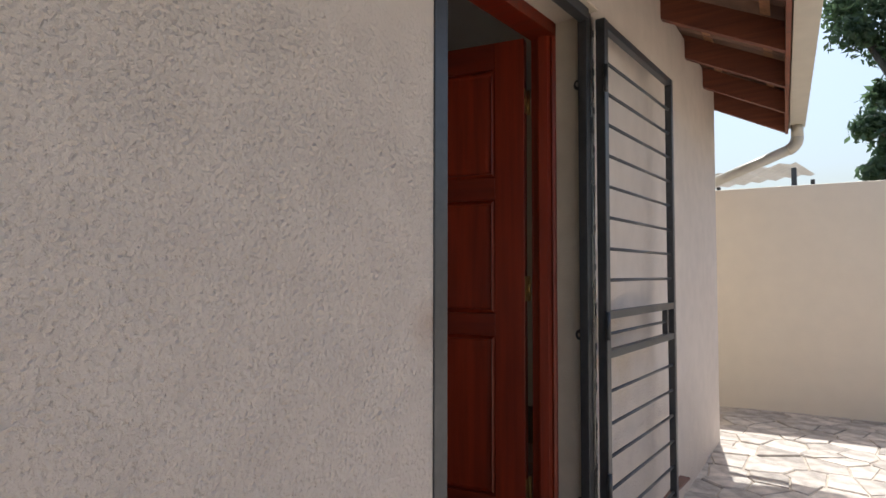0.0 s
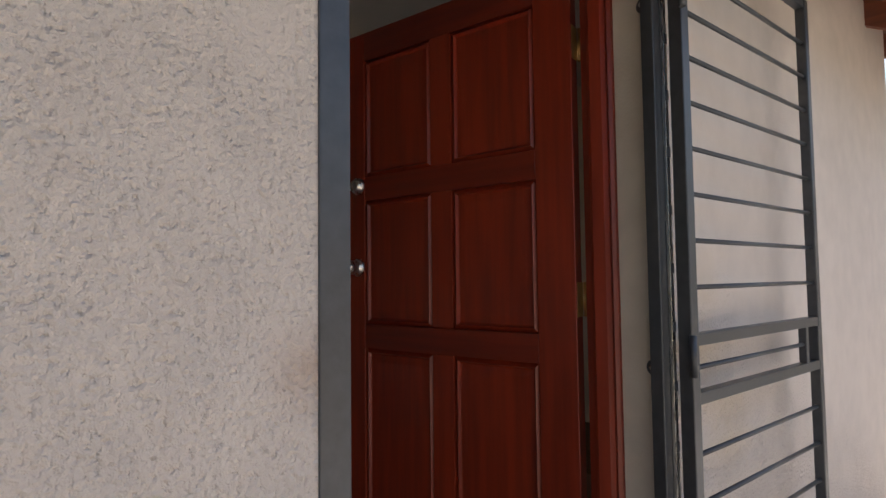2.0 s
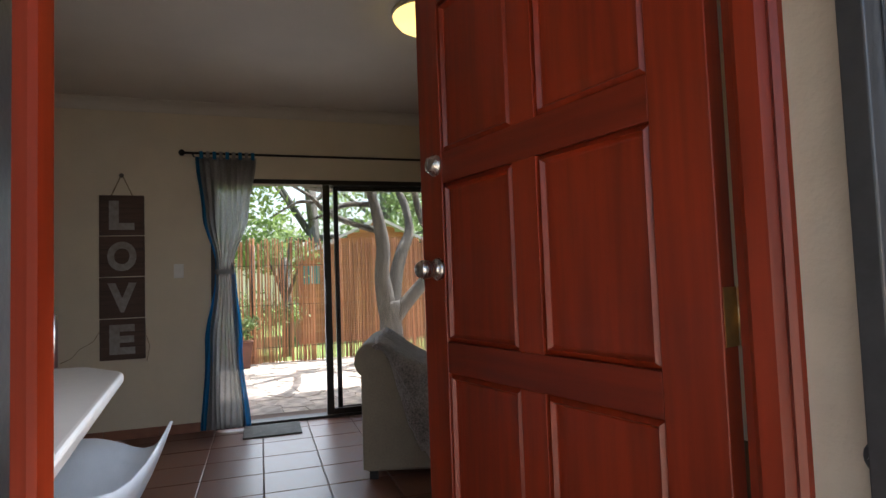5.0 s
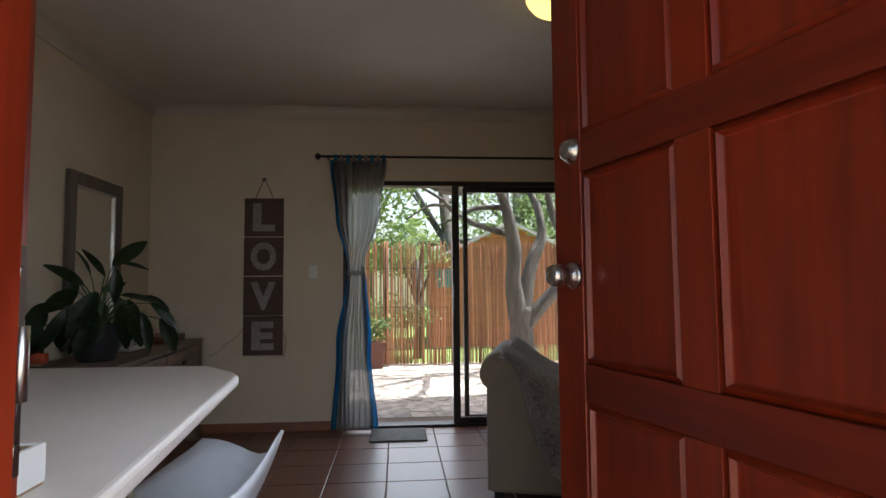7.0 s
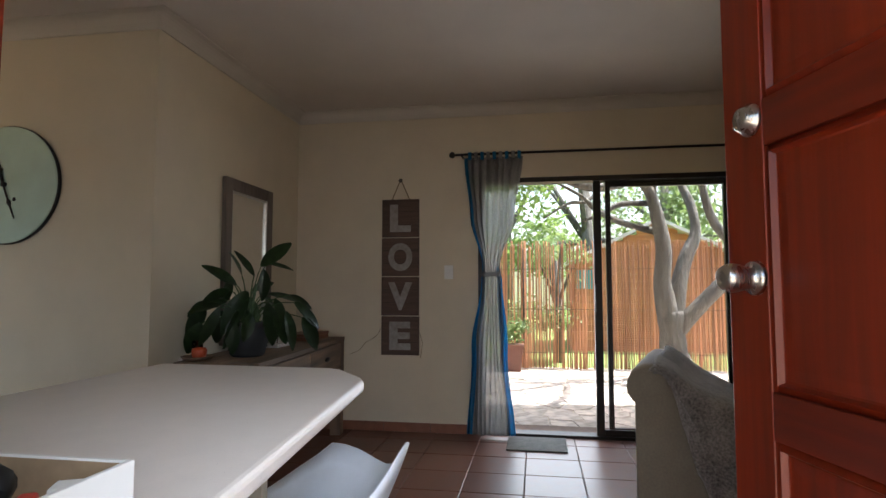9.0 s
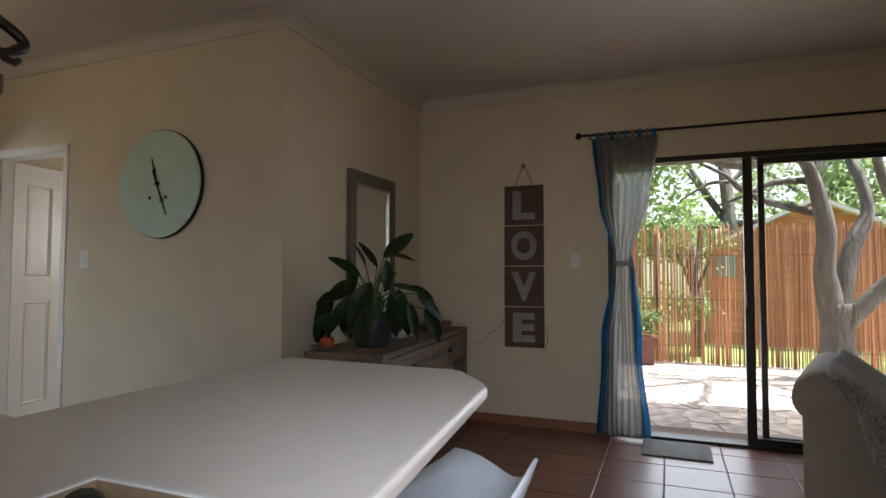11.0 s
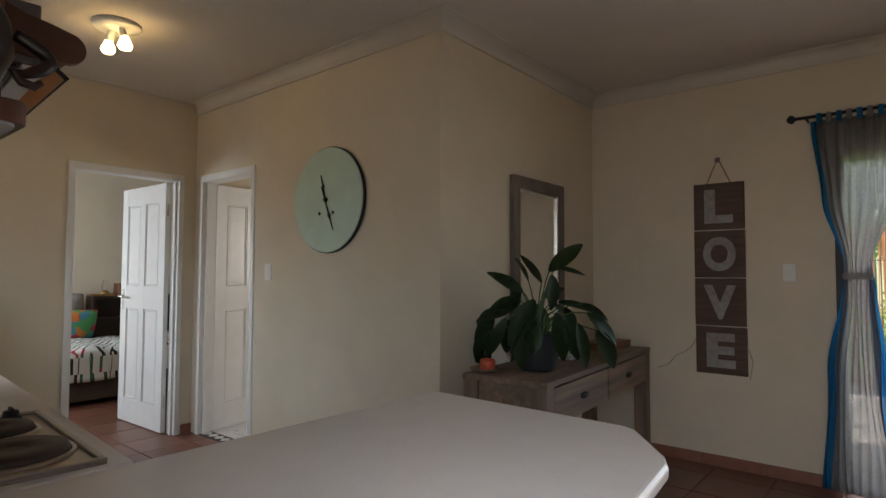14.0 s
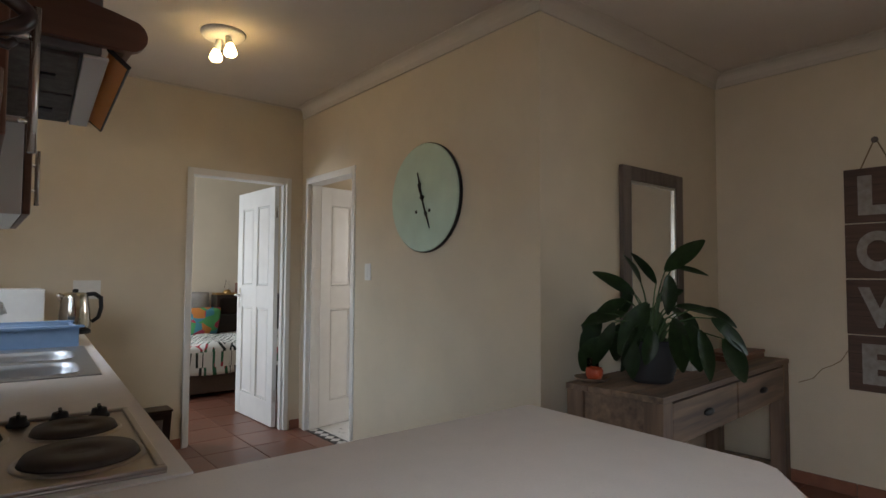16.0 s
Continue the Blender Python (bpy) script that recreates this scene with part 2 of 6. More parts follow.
def lathe(bm, profile, centre=(0, 0, 0), sides=28, m=None, cap=True):
    """A turned shape from (radius, height) pairs about the z axis."""
    rings = []
    for r, h in profile:
        ring = []
        for k in range(sides):
            a = 2 * math.pi * k / sides
            v = Vector((r * math.cos(a), r * math.sin(a), h))
            ring.append(bm.verts.new((m @ v if m else v) + Vector(centre)))
        rings.append(ring)
    for a, b in zip(rings, rings[1:]):
        for k in range(sides):
            bm.faces.new((a[k], a[(k + 1) % sides], b[(k + 1) % sides], b[k])).smooth = True
    if cap:
        bm.faces.new(rings[0][::-1])
        bm.faces.new(rings[-1])
    return bm


def prism(bm, outline, z0, z1, bevel=0.0, m=None):
    """A flat slab of any outline (x, y) between two heights."""
    lo = [bm.verts.new(m @ Vector((x, y, z0)) if m else (x, y, z0)) for x, y in outline]
    hi = [bm.verts.new(m @ Vector((x, y, z1)) if m else (x, y, z1)) for x, y in outline]
    faces = [bm.faces.new(lo[::-1]), bm.faces.new(hi)]
    n = len(outline)
    for k in range(n):
        faces.append(bm.faces.new((lo[k], lo[(k + 1) % n], hi[(k + 1) % n], hi[k])))
    bmesh.ops.recalc_face_normals(bm, faces=faces)
    if bevel:
        bmesh.ops.bevel(bm, geom=[e for f in faces[:2] for e in f.edges], offset=bevel, segments=3, affect="EDGES", profile=0.5)
    return bm


def mesh_of(name, bm, material):
    me = bpy.data.meshes.new(name)
    bm.to_mesh(me)
    bm.free()
    me.materials.append(material)
    return me


def part(name, bm, material, parent=None, label=""):
    ob = new(name, mesh_of(name, bm, material))
    ob.parent = parent
    return tagged(ob, label)


def thing(name, at, label, category, group="", turn=0.0):
    """An Empty at the base of a thing."""
    ob = new(name)
    ob.matrix_basis = pose(*at, 0, 0, turn)
    ob.empty_display_size = 0.1
    return tagged(ob, label, category, group)


def struct(name, bm, material, label="", category=""):
    return tagged(part(name, bm, material), label, category, "", "structure")


def wall_x(bm, x0, x1, y0, y1, z0, z1, holes):
    """A wall along y with thickness x0..x1, with rectangular openings (ya, yb, za, zb)."""
    y = y0
    for ya, yb, za, zb in sorted(holes):
        if ya > y:
            box(bm, x0, x1, y, ya, z0, z1)
        if za > z0:
            box(bm, x0, x1, ya, yb, z0, za)
        if zb < z1:
            box(bm, x0, x1, ya, yb, zb, z1)
        y = yb
    if y1 > y:
        box(bm, x0, x1, y, y1, z0, z1)
    return bm


def wall_y(bm, y0, y1, x0, x1, z0, z1, holes):
    x = x0
    for xa, xb, za, zb in sorted(holes):
        if xa > x:
            box(bm, x, xa, y0, y1, z0, z1)
        if za > z0:
            box(bm, xa, xb, y0, y1, z0, za)
        if zb < z1:
            box(bm, xa, xb, y0, y1, zb, z1)
        x = xb
    if x1 > x:
        box(bm, x, x1, y0, y1, z0, z1)
    return bm


# ---- the plan ----
XO, XI = -0.69, -0.95            # front wall, outer and inner face
XB = -5.31                       # back wall with the sliding door
YM = -0.693                      # wall with the mirror
XC = -3.43                       # wall with the clock
YB = -3.335                      # wall with the bedroom door
YE = 4.40                        # far end wall of the living room
H = 2.69                         # ceiling
GF, GB = -0.15, -0.08            # ground in front of and behind the house
DOOR = (1.04, 2.02, -0.2, 2.13)
SLIDE = (0.88, 2.92, -0.02, 2.075)
KWIN = (-2.85, -1.25, 1.10, 2.05)
BWIN = (-5.75, -4.55, 0.90, 2.05)
SKEW = 4.2                       # the front wall past the door leaves the square by this angle


def run(a):
    """A place on the skewed front wall, a metres along it from the door."""
    return Vector((XO - 0.035, 2.02, 0)) + a * Vector((-math.sin(radians(SKEW)), math.cos(radians(SKEW)), 0))


END = run(2.82)
struct("wall_front", wall_x(bmesh.new(), XI + 0.012, XO, -7.0, 2.02, GF - 0.3, 2.80, [DOOR[:2] + (-0.2, 2.13), KWIN, BWIN]), M_STUCCO, "cream textured stucco outside wall of the house", "wall")
bm = bmesh.new()
prism(bm, [(run(0).x, 2.02), (END.x, END.y), (-1.25, END.y), (-1.25, 4.45), (XI + 0.012 - 0.05, 2.6), (XI + 0.012, 2.02)], GF - 0.3, 2.62)
struct("wall_front_past_door", bm, M_STUCCO, "cream textured stucco wall behind the open gate", "wall")
struct("wall_front_inner", wall_x(bmesh.new(), XI, XI + 0.012, -6.3, 1.99, 0, H, [(1.02, 1.99, 0, 2.13), KWIN, BWIN]), M_INNER, "cream painted inside face of the front wall", "wall")
struct("wall_front_inner_past_door", block(-1.27, -1.25, 2.60, 4.40, 0, H), M_INNER, "cream painted wall behind the front door", "wall")
struct("wall_back", wall_x(bmesh.new(), XB - 0.25, XB, -0.80, 4.64, -0.3, H, [SLIDE]), M_INNER, "cream painted wall with a sliding glass door", "wall")
struct("wall_mirror", block(XB, XC - 0.11, YM - 0.11, YM, 0, H), M_INNER, "cream painted wall with the mirror", "wall")
struct("wall_clock", wall_x(bmesh.new(), XC - 0.11, XC, YB - 0.11, YM, 0, H, [(-3.22, -2.48, 0, 2.05)]), M_INNER, "cream painted wall with the clock", "wall")
struct("wall_bedroom", wall_y(bmesh.new(), YB - 0.11, YB, XC, XI, 0, H, [(-3.30, -2.53, 0, 2.05)]), M_INNER, "cream painted wall with the bedroom doorway", "wall")
struct("wall_end", block(XB, -1.25, YE, 4.64, -0.3, H), M_INNER, "plain cream wall closing the living room", "wall")
struct("wall_bedroom_far", wall_y(bmesh.new(), -6.47, -6.32, -5.6, XI + 0.012, 0, H, []), M_INNER, "pale bedroom wall behind the bed", "wall")
struct("wall_bedroom_side", block(-5.75, -5.6, -6.47, -3.45, 0, H), M_INNER, "pale bedroom wall beside the bathroom", "wall")
struct("wall_bathroom_rear", block(-5.6, XC - 0.11, -3.52, -3.445, 0, H), M_INNER, "wall between bathroom and bedroom", "wall")
struct("wall_bathroom_side", wall_x(bmesh.new(), -5.75, -5.6, -3.45, YM - 0.11, 0, H, [(-2.4, -1.6, 1.2, 2.0)]), M_INNER, "outer bathroom wall with a small added window", "wall")
struct("ceiling", block(-5.75, -0.9, -6.47, 4.64, H, H + 0.1), M_CEIL, "off-white painted board ceiling with a faint joint", "ceiling")
floor = struct("floor", block(-5.75, XI, -6.47, 4.64, -0.30, -0.010), M_GROUT, "terracotta floor tiles laid in pale grout", "floor")
sill = struct("door_sill", block(XI, XO + 0.02, 1.04, 2.02, -0.30, -0.004), M_SKIRT, "dark red tiled threshold of the front door", "threshold")

# ---- cornices and skirting ----
M_ROOF = mat("roof tile", (0.22, 0.13, 0.09), 0.85, 0, 0.2, 8, 0.003, 60)
M_RAFTER = wood("stained rafter", (0.20, 0.062, 0.03), (0.10, 0.03, 0.017), 0.6, 0.6, "X")
M_GUTTER = mat("cream gutter enamel", (0.58, 0.55, 0.47), 0.4, 0, 0.05, 12)


def cornice(name, a, b, inward, start=0.0, stop=0.0):
    """A coved strip along the top of a wall from a to b (x, y); inward points into the room."""
    a, b, n = Vector((*a, 0)), Vector((*b, 0)), Vector((*inward, 0))
    d = (b - a).normalized()
    prof = [(0, -0.085), (0.012, -0.085), (0.014, -0.07)] + [(0.014 + 0.062 * (1 - math.cos(k * math.pi / 10)), -0.07 + 0.062 * math.sin(k * math.pi / 10)) for k in range(1, 6)] + [(0.09, -0.006), (0.09, 0), (0, 0)]
    bm = bmesh.new()
    ra = [bm.verts.new(a + n * u + d * (start * u) + Vector((0, 0, H + v))) for u, v in prof]
    rb = [bm.verts.new(b + n * u + d * (stop * u) + Vector((0, 0, H + v))) for u, v in prof]
    k = len(prof)
    fs = [bm.faces.new((ra[i], ra[(i + 1) % k], rb[(i + 1) % k], rb[i])) for i in range(k)] + [bm.faces.new(ra), bm.faces.new(rb[::-1])]
    bmesh.ops.recalc_face_normals(bm, faces=fs)
    return struct(name, bm, M_CORNICE, "off-white coved plaster cornice", "cornice")


cornice("trim_cornice", (XB, YE), (XB, YM), (1, 0), 0, -1)
cornice("trim_cornice", (XB, YM), (XC, YM), (0, 1), 1, 1)
cornice("trim_cornice", (XC, YM), (XC, YB), (1, 0), -1, -1)
struct("trim_cornice", block(XC, XI, YB, YB + 0.012, H - 0.012, H), M_CORNICE, "thin cream strip where wall meets ceiling", "cornice")
struct("trim_ceiling_joint", block(-2.9, -2.25, -1.145, -1.12, H - 0.003, H + 0.01), M_CORNICE, "thin cover strip on the ceiling", "trim")


def skirting(name, x0, y0, x1, y1, nx, ny):
    """Tiled skirting: a row of short tiles standing on the floor."""
    base = struct(name, block(min(x0, x1) - 0.004 * abs(nx), max(x0, x1) + 0.004 * abs(nx), min(y0, y1) - 0.004 * abs(ny), max(y0, y1) + 0.004 * abs(ny), 0, 0.068), M_GROUT, "low skirting of terracotta tiles", "skirting")
    length = math.hypot(x1 - x0, y1 - y0)
    n = max(1, round(length / 0.39))
    for k in range(n):
        a, b = (k / n), ((k + 1) / n)
        xa, xb, ya, yb = x0 + (x1 - x0) * a, x0 + (x1 - x0) * b, y0 + (y1 - y0) * a, y0 + (y1 - y0) * b
        g = 0.0025
        if nx:
            part("skirting_tile", block(xa, xa + nx * 0.012, min(ya, yb) + g, max(ya, yb) - g, 0, 0.075, bevel=0.002), M_SKIRT, base)
        else:
            part("skirting_tile", block(min(xa, xb) + g, max(xa, xb) - g, ya, ya + ny * 0.012, 0, 0.075, bevel=0.002), M_SKIRT, base)


skirting("baseboard_back", XB, YM, XB, 0.88, 1, 0)
skirting("baseboard_mirror", XC, YM, XB, YM, 0, 1)
skirting("baseboard_clock", XC, -2.40, XC, YM, 1, 0)
skirting("baseboard_bedroom", -2.50, YB, -1.62, YB, 0, 1)
skirting("baseboard_corner", XC, -3.335, -3.345, -3.335, 0, 1)

# ---- sliding door in the back wall ----
slide = thing("door_sliding", (XB - 0.10, 1.9, 0), "bronze aluminium sliding door, glazed, one leaf pushed aside", "sliding door")
slide["kind"] = "structure"


def on_slide(name, a, label=""):
    x0, x1, y0, y1, z0, z1 = a
    return part(name, block(x0 - XB + 0.10, x1 - XB + 0.10, y0 - 1.9, y1 - 1.9, z0, z1, bevel=0.003), M_BRONZE, slide, label)


on_slide("frame_head", (XB - 0.13, XB + 0.004, 0.88, 2.92, 2.035, 2.075))
on_slide("frame_sill", (XB - 0.13, XB + 0.004, 0.88, 2.92, -0.02, 0.022))
on_slide("frame_jamb", (XB - 0.13, XB + 0.004, 0.88, 0.925, 0.022, 2.035))
on_slide("frame_jamb", (XB - 0.13, XB + 0.004, 2.875, 2.92, 0.022, 2.035))
leaf = on_slide("fixed_leaf_stile", (XB - 0.05, XB - 0.015, 1.805, 1.865, 0.022, 2.035))
on_slide("sliding_leaf_stile", (XB - 0.10, XB - 0.065, 1.905, 1.945, 0.022, 2.035))
on_slide("sliding_leaf_stile", (XB - 0.10, XB - 0.065, 2.80, 2.84, 0.022, 2.035))
on_slide("rail", (XB - 0.10, XB - 0.065, 1.945, 2.80, 0.022, 0.075))
on_slide("rail", (XB - 0.10, XB - 0.065, 1.945, 2.80, 1.99, 2.035))
on_slide("rail", (XB - 0.05, XB - 0.015, 1.865, 2.875, 0.022, 0.07))
on_slide("latch", (XB - 0.015, XB + 0.012, 1.81, 1.86, 0.98, 1.20), "black door latch")
for nm, y0, y1, x, z0, z1 in (("pane", 1.86, 2.88, XB - 0.034, 0.06, 2.04),):
    p = part(nm, block(x - 0.003 - XB + 0.10, x + 0.003 - XB + 0.10, y0 - 1.9, y1 - 1.9, z0, z1), M_PANE, slide, "clear glass pane")
    p.visible_shadow = False

# windows out of view that light the kitchen, bedroom and bathroom; the last two are added
for nm, x0, (y0, y1, z0, z1) in (("window_1", XI + 0.10, KWIN), ("window_2", XI + 0.10, BWIN), ("window_3", -5.70, (-2.4, -1.6, 1.2, 2.0))):
    w = thing(nm, (x0 + 0.025, (y0 + y1) / 2, z0), "dark framed casement window out of view", "window")
    w["kind"] = "structure"
    u, hh, t = (y1 - y0) / 2, z1 - z0, 0.045
    for pn, ua, ub, za, zb in (("frame", -u, u, 0, t), ("frame", -u, u, hh - t, hh), ("frame", -u, -u + t, t, hh - t), ("frame", u - t, u, t, hh - t), ("mullion", -t / 2, t / 2, t, hh - t)):
        part(pn, block(-0.025, 0.025, ua, ub, za, zb, bevel=0.003), M_BRONZE, w)
    p = part("pane", block(-0.003, 0.003, -u + 0.02, u - 0.02, 0.02, hh - 0.02), M_PANE, w)
    p.visible_shadow = False


# ---- front door, its frame and the security gate ----
def panel(bm, x0, x1, z0, z1, y, depth, m=None):
    """A raised and fielded panel, facing -y, with a slanted border."""
    ring = []
    for inset, yy in ((0, y + depth), (0.014, y + depth * 0.1), (0.02, y + depth * 0.9), (0.024, y + depth), (0.046, y + depth * 0.86)):
        ring.append([bm.verts.new(m @ Vector(p) if m else p) for p in ((x0 + inset, yy, z0 + inset), (x1 - inset, yy, z0 + inset), (x1 - inset, yy, z1 - inset), (x0 + inset, yy, z1 - inset))])
    for a, b in zip(ring, ring[1:]):
        for k in range(4):
            bm.faces.new((a[k], a[(k + 1) % 4], b[(k + 1) % 4], b[k]))
    bm.faces.new(ring[-1])
    return bm


LW, LH, LT = 0.975, 2.085, 0.042
door = thing("front_door", (-1.003, 1.995, 0.012), "open varnished mahogany front door with six raised panels", "door", "", 194.5)
door["kind"] = "structure"
# the leaf: x runs from hinge to free edge, the outside face looks towards local +y
ROWZ = [(0.24, 0.878), (0.967, 1.433), (1.524, 1.975)]
COLX = [(0.125, 0.442), (0.530, 0.852)]
FACE = Matrix.Diagonal((1, -1, 1, 1))
part("hinge_stile", block(0, 0.125, -LT, 0, 0, LH, bevel=0.003), M_MAHOG, door)
part("lock_stile", block(0.852, LW, -LT, 0, 0, LH, bevel=0.003), M_MAHOG, door)
for nm, za, zb in (("bottom_rail", 0, 0.24), ("lower_rail", 0.878, 0.967), ("upper_rail", 1.433, 1.524), ("top_rail", 1.975, LH)):
    part(nm, block(0.125, 0.852, -LT + 0.001, -0.001, za, zb, bevel=0.002), M_MAHOG_H, door)
for z0, z1 in ROWZ:
    part("muntin", block(0.442, 0.530, -LT + 0.001, -0.001, z0, z1, bevel=0.002), M_MAHOG, door)
    for x0, x1 in COLX:
        bm = bmesh.new()
        panel(bm, x0, x1, z0, z1, 0.0, 0.014, FACE)
        panel(bm, x0, x1, z0, z1, -LT, 0.014, Matrix.Identity(4))
        bmesh.ops.recalc_face_normals(bm, faces=bm.faces)
        pan = part("panel", bm, M_MAHOG, door)
KX, KZ = 0.885, 1.180
knob = part("door_knob", lathe(bmesh.new(), [(0.034, 0), (0.034, 0.006), (0.031, 0.011), (0.023, 0.016), (0.021, 0.026), (0.026, 0.034), (0.0285, 0.048), (0.0265, 0.062), (0.020, 0.072), (0.009, 0.0735), (0.008, 0.070)], (KX, 0, KZ), 28, pose(0, 0, 0, -90, 0, 0)), M_CHROME, door, "brushed steel knob with a keyhole")
part("deadbolt", lathe(bmesh.new(), [(0.033, 0), (0.033, 0.005), (0.029, 0.010), (0.022, 0.024), (0.019, 0.026), (0.008, 0.026), (0.007, 0.022)], (KX, 0, KZ + 0.312), 28, pose(0, 0, 0, -90, 0, 0)), M_CHROME, door, "brushed steel deadbolt cylinder")
part("inner_rose", lathe(bmesh.new(), [(0.033, 0), (0.030, 0.006), (0.024, 0.009), (0.012, 0.011)], (KX, -LT, KZ), 20, pose(0, 0, 0, 90, 0, 0)), M_CHROME, door)
for hz in (0.22, 1.02, 1.78):
    part("hinge", tube(bmesh.new(), [(-0.006, -LT - 0.006, hz), (-0.006, -LT - 0.006, hz + 0.10)], 0.006, 10), M_BRASS, door, "brass butt hinge")
    part("hinge_plate", block(-0.0015, 0.0, -LT, -0.004, hz, hz + 0.10), M_BRASS, door)
part("latch_plate", block(LW - 0.001, LW + 0.001, -LT * 0.8, -LT * 0.2, KZ - 0.03, KZ + 0.03), M_CHROME, door)

jambs = thing("door_frame", (-0.91, 1.53, 0), "varnished mahogany frame of the front door", "door frame")
jambs["kind"] = "structure"


def jamb(name, prof, z0, z1):
    bm = bmesh.new()
    prism(bm, [(x + 0.91, y - 1.53) for x, y in prof], z0, z1, 0.002)
    return part(name, bm, M_MAHOG, jambs)


jamb("hinge_jamb", [(-0.868, 2.025), (-0.868, 2.000), (-0.876, 1.992), (-0.886, 1.998), (-0.894, 1.984), (-0.925, 1.975), (-0.935, 1.978), (-0.935, 2.000), (-0.972, 2.000), (-0.972, 2.025)], 0, 2.13)
jamb("strike_jamb", [(-0.868, 1.03), (-0.868, 1.058), (-0.876, 1.064), (-0.886, 1.058), (-0.915, 1.066), (-0.917, 1.058), (-0.937, 1.056), (-0.937, 1.03)], 0, 2.13)
part("frame_head", block(-0.06, 0.042, -0.49, 0.49, 2.075, 2.13, bevel=0.003), M_MAHOG_H, jambs)
strike = part("strike_plate", block(-0.025, -0.009, -0.474, -0.4715, 1.03, 1.20, bevel=0.001), M_CHROME, jambs, "steel strike plate")
part("strike_lip", tube(bmesh.new(), [(-0.018, -0.470, 1.085), (-0.018, -0.470, 1.14)], 0.006, 8), M_CHROME, strike)
for z in (1.05, 1.18):
    part("screw", lathe(bmesh.new(), [(0.005, 0), (0.004, 0.002)], (-0.018, -0.4715, z), 10, pose(0, 0, 0, -90, 0, 0)), M_CHROME, strike)

# smooth plaster lining of the reveal
struct("reveal_hinge_side", block(-0.87, XO - 0.036, 2.010, 2.022, 0, 2.13), M_REVEAL, "smooth painted plaster reveal beside the door", "reveal")
struct("reveal_strike_side", block(-0.87, XO - 0.002, 1.036, 1.044, 0, 2.13), M_REVEAL, "smooth painted plaster reveal", "reveal")
struct("reveal_top", block(-0.87, XO - 0.004, 1.044, 2.010, 2.124, 2.134), M_REVEAL, "smooth painted plaster reveal over the door", "reveal")

# steel frame of the gate, bolted into the reveal
gf = thing("gate_frame", (-0.72, 1.53, 0), "dark grey steel frame bolted into the doorway", "gate frame")
part("post", block(-0.030, 0.035, -0.492, -0.442, 0, 2.12, bevel=0.003), M_STEEL, gf)
part("post", block(-0.035, 0.000, 0.432, 0.478, 0, 2.12, bevel=0.003), M_STEEL, gf)
part("head_bar", block(-0.030, 0.012, -0.442, 0.432, 2.08, 2.12, bevel=0.003), M_STEEL, gf)
strip = part("hinge_strip", block(0.001, 0.010, 0.462, 0.477, 0.02, 2.10, bevel=0.001), M_CHROME, gf, "bare steel strip with weld marks")
for k in range(14):
    part("weld", block(0.010, 0.0125, 0.463, 0.476, 0.14 + k * 0.145, 0.165 + k * 0.145, bevel=0.001), M_STEEL, strip)
for z in (0.30, 0.915, 1.86):
    lug = part("lug", lathe(bmesh.new(), [(0.020, 0), (0.021, 0.004), (0.019, 0.006)], (-0.052, 0.480, z), 16, pose(0, 0, 0, 90, 0, 0)), M_STEEL, gf)
    box_bm = block(-0.052, -0.03, 0.472, 0.478, z - 0.016, z + 0.016)
    part("lug_arm", box_bm, M_STEEL, lug)
    part("bolt", lathe(bmesh.new(), [(0.009, 0.006), (0.009, 0.012), (0.006, 0.014)], (-0.052, 0.480, z), 6, pose(0, 0, 0, 90, 0, 0)), M_CHROME, lug, "shiny bolt head")

gate = thing("security_gate", (-0.695, 2.000, 0.06), "dark steel security gate with thin bars, open against the wall", "gate", "", 90 + 0.6)
GW, GH = 0.87, 2.03
part("hinge_stile", block(0.0, 0.036, -0.030, 0.006, 0, GH, bevel=0.003), M_STEEL, gate)
part("lock_stile", block(GW - 0.03, GW, -0.028, 0.004, 0, GH, bevel=0.003), M_STEEL, gate)
part("top_bar", block(0.036, GW - 0.03, -0.026, 0.002, GH - 0.03, GH, bevel=0.002), M_STEEL, gate)
part("bottom_bar", block(0.036, GW - 0.03, -0.026, 0.002, 0, 0.03, bevel=0.002), M_STEEL, gate)
part("lock_bar", block(0.036, GW, -0.026, 0.002, 0.915, 0.945, bevel=0.002), M_STEEL, gate)
part("lock_bar", block(0.036, GW, -0.026, 0.002, 0.772, 0.802, bevel=0.002), M_STEEL, gate)
part("lock_upright", block(GW - 0.13, GW - 0.11, -0.024, 0.0, 0.802, 0.915, bevel=0.002), M_STEEL, gate)
part("lock_plate", block(GW - 0.055, GW - 0.03, -0.034, 0.004, 0.802, 0.915, bevel=0.002), M_STEEL, gate)
for k in range(8):
    z = 1.059 + k * 0.1172
    part("bar", tube(bmesh.new(), [(0.036, -0.012, z), (GW - 0.03, -0.012, z)], 0.0065, 8), M_STEEL, gate)
for k in range(6):
    z = 0.05 + k * 0.1195
    part("bar", tube(bmesh.new(), [(0.036, -0.012, z), (GW - 0.03, -0.012, z)], 0.0065, 8), M_STEEL, gate)
part("bar", tube(bmesh.new(), [(0.036, -0.012, 0.86), (GW - 0.13, -0.012, 0.86)], 0.0065, 8), M_STEEL, gate)
for z in (0.27, 0.845, 1.75):
    part("hinge", tube(bmesh.new(), [(-0.004, -0.035, z), (-0.004, -0.035, z + 0.10)], 0.009, 12), M_STEEL, gate)

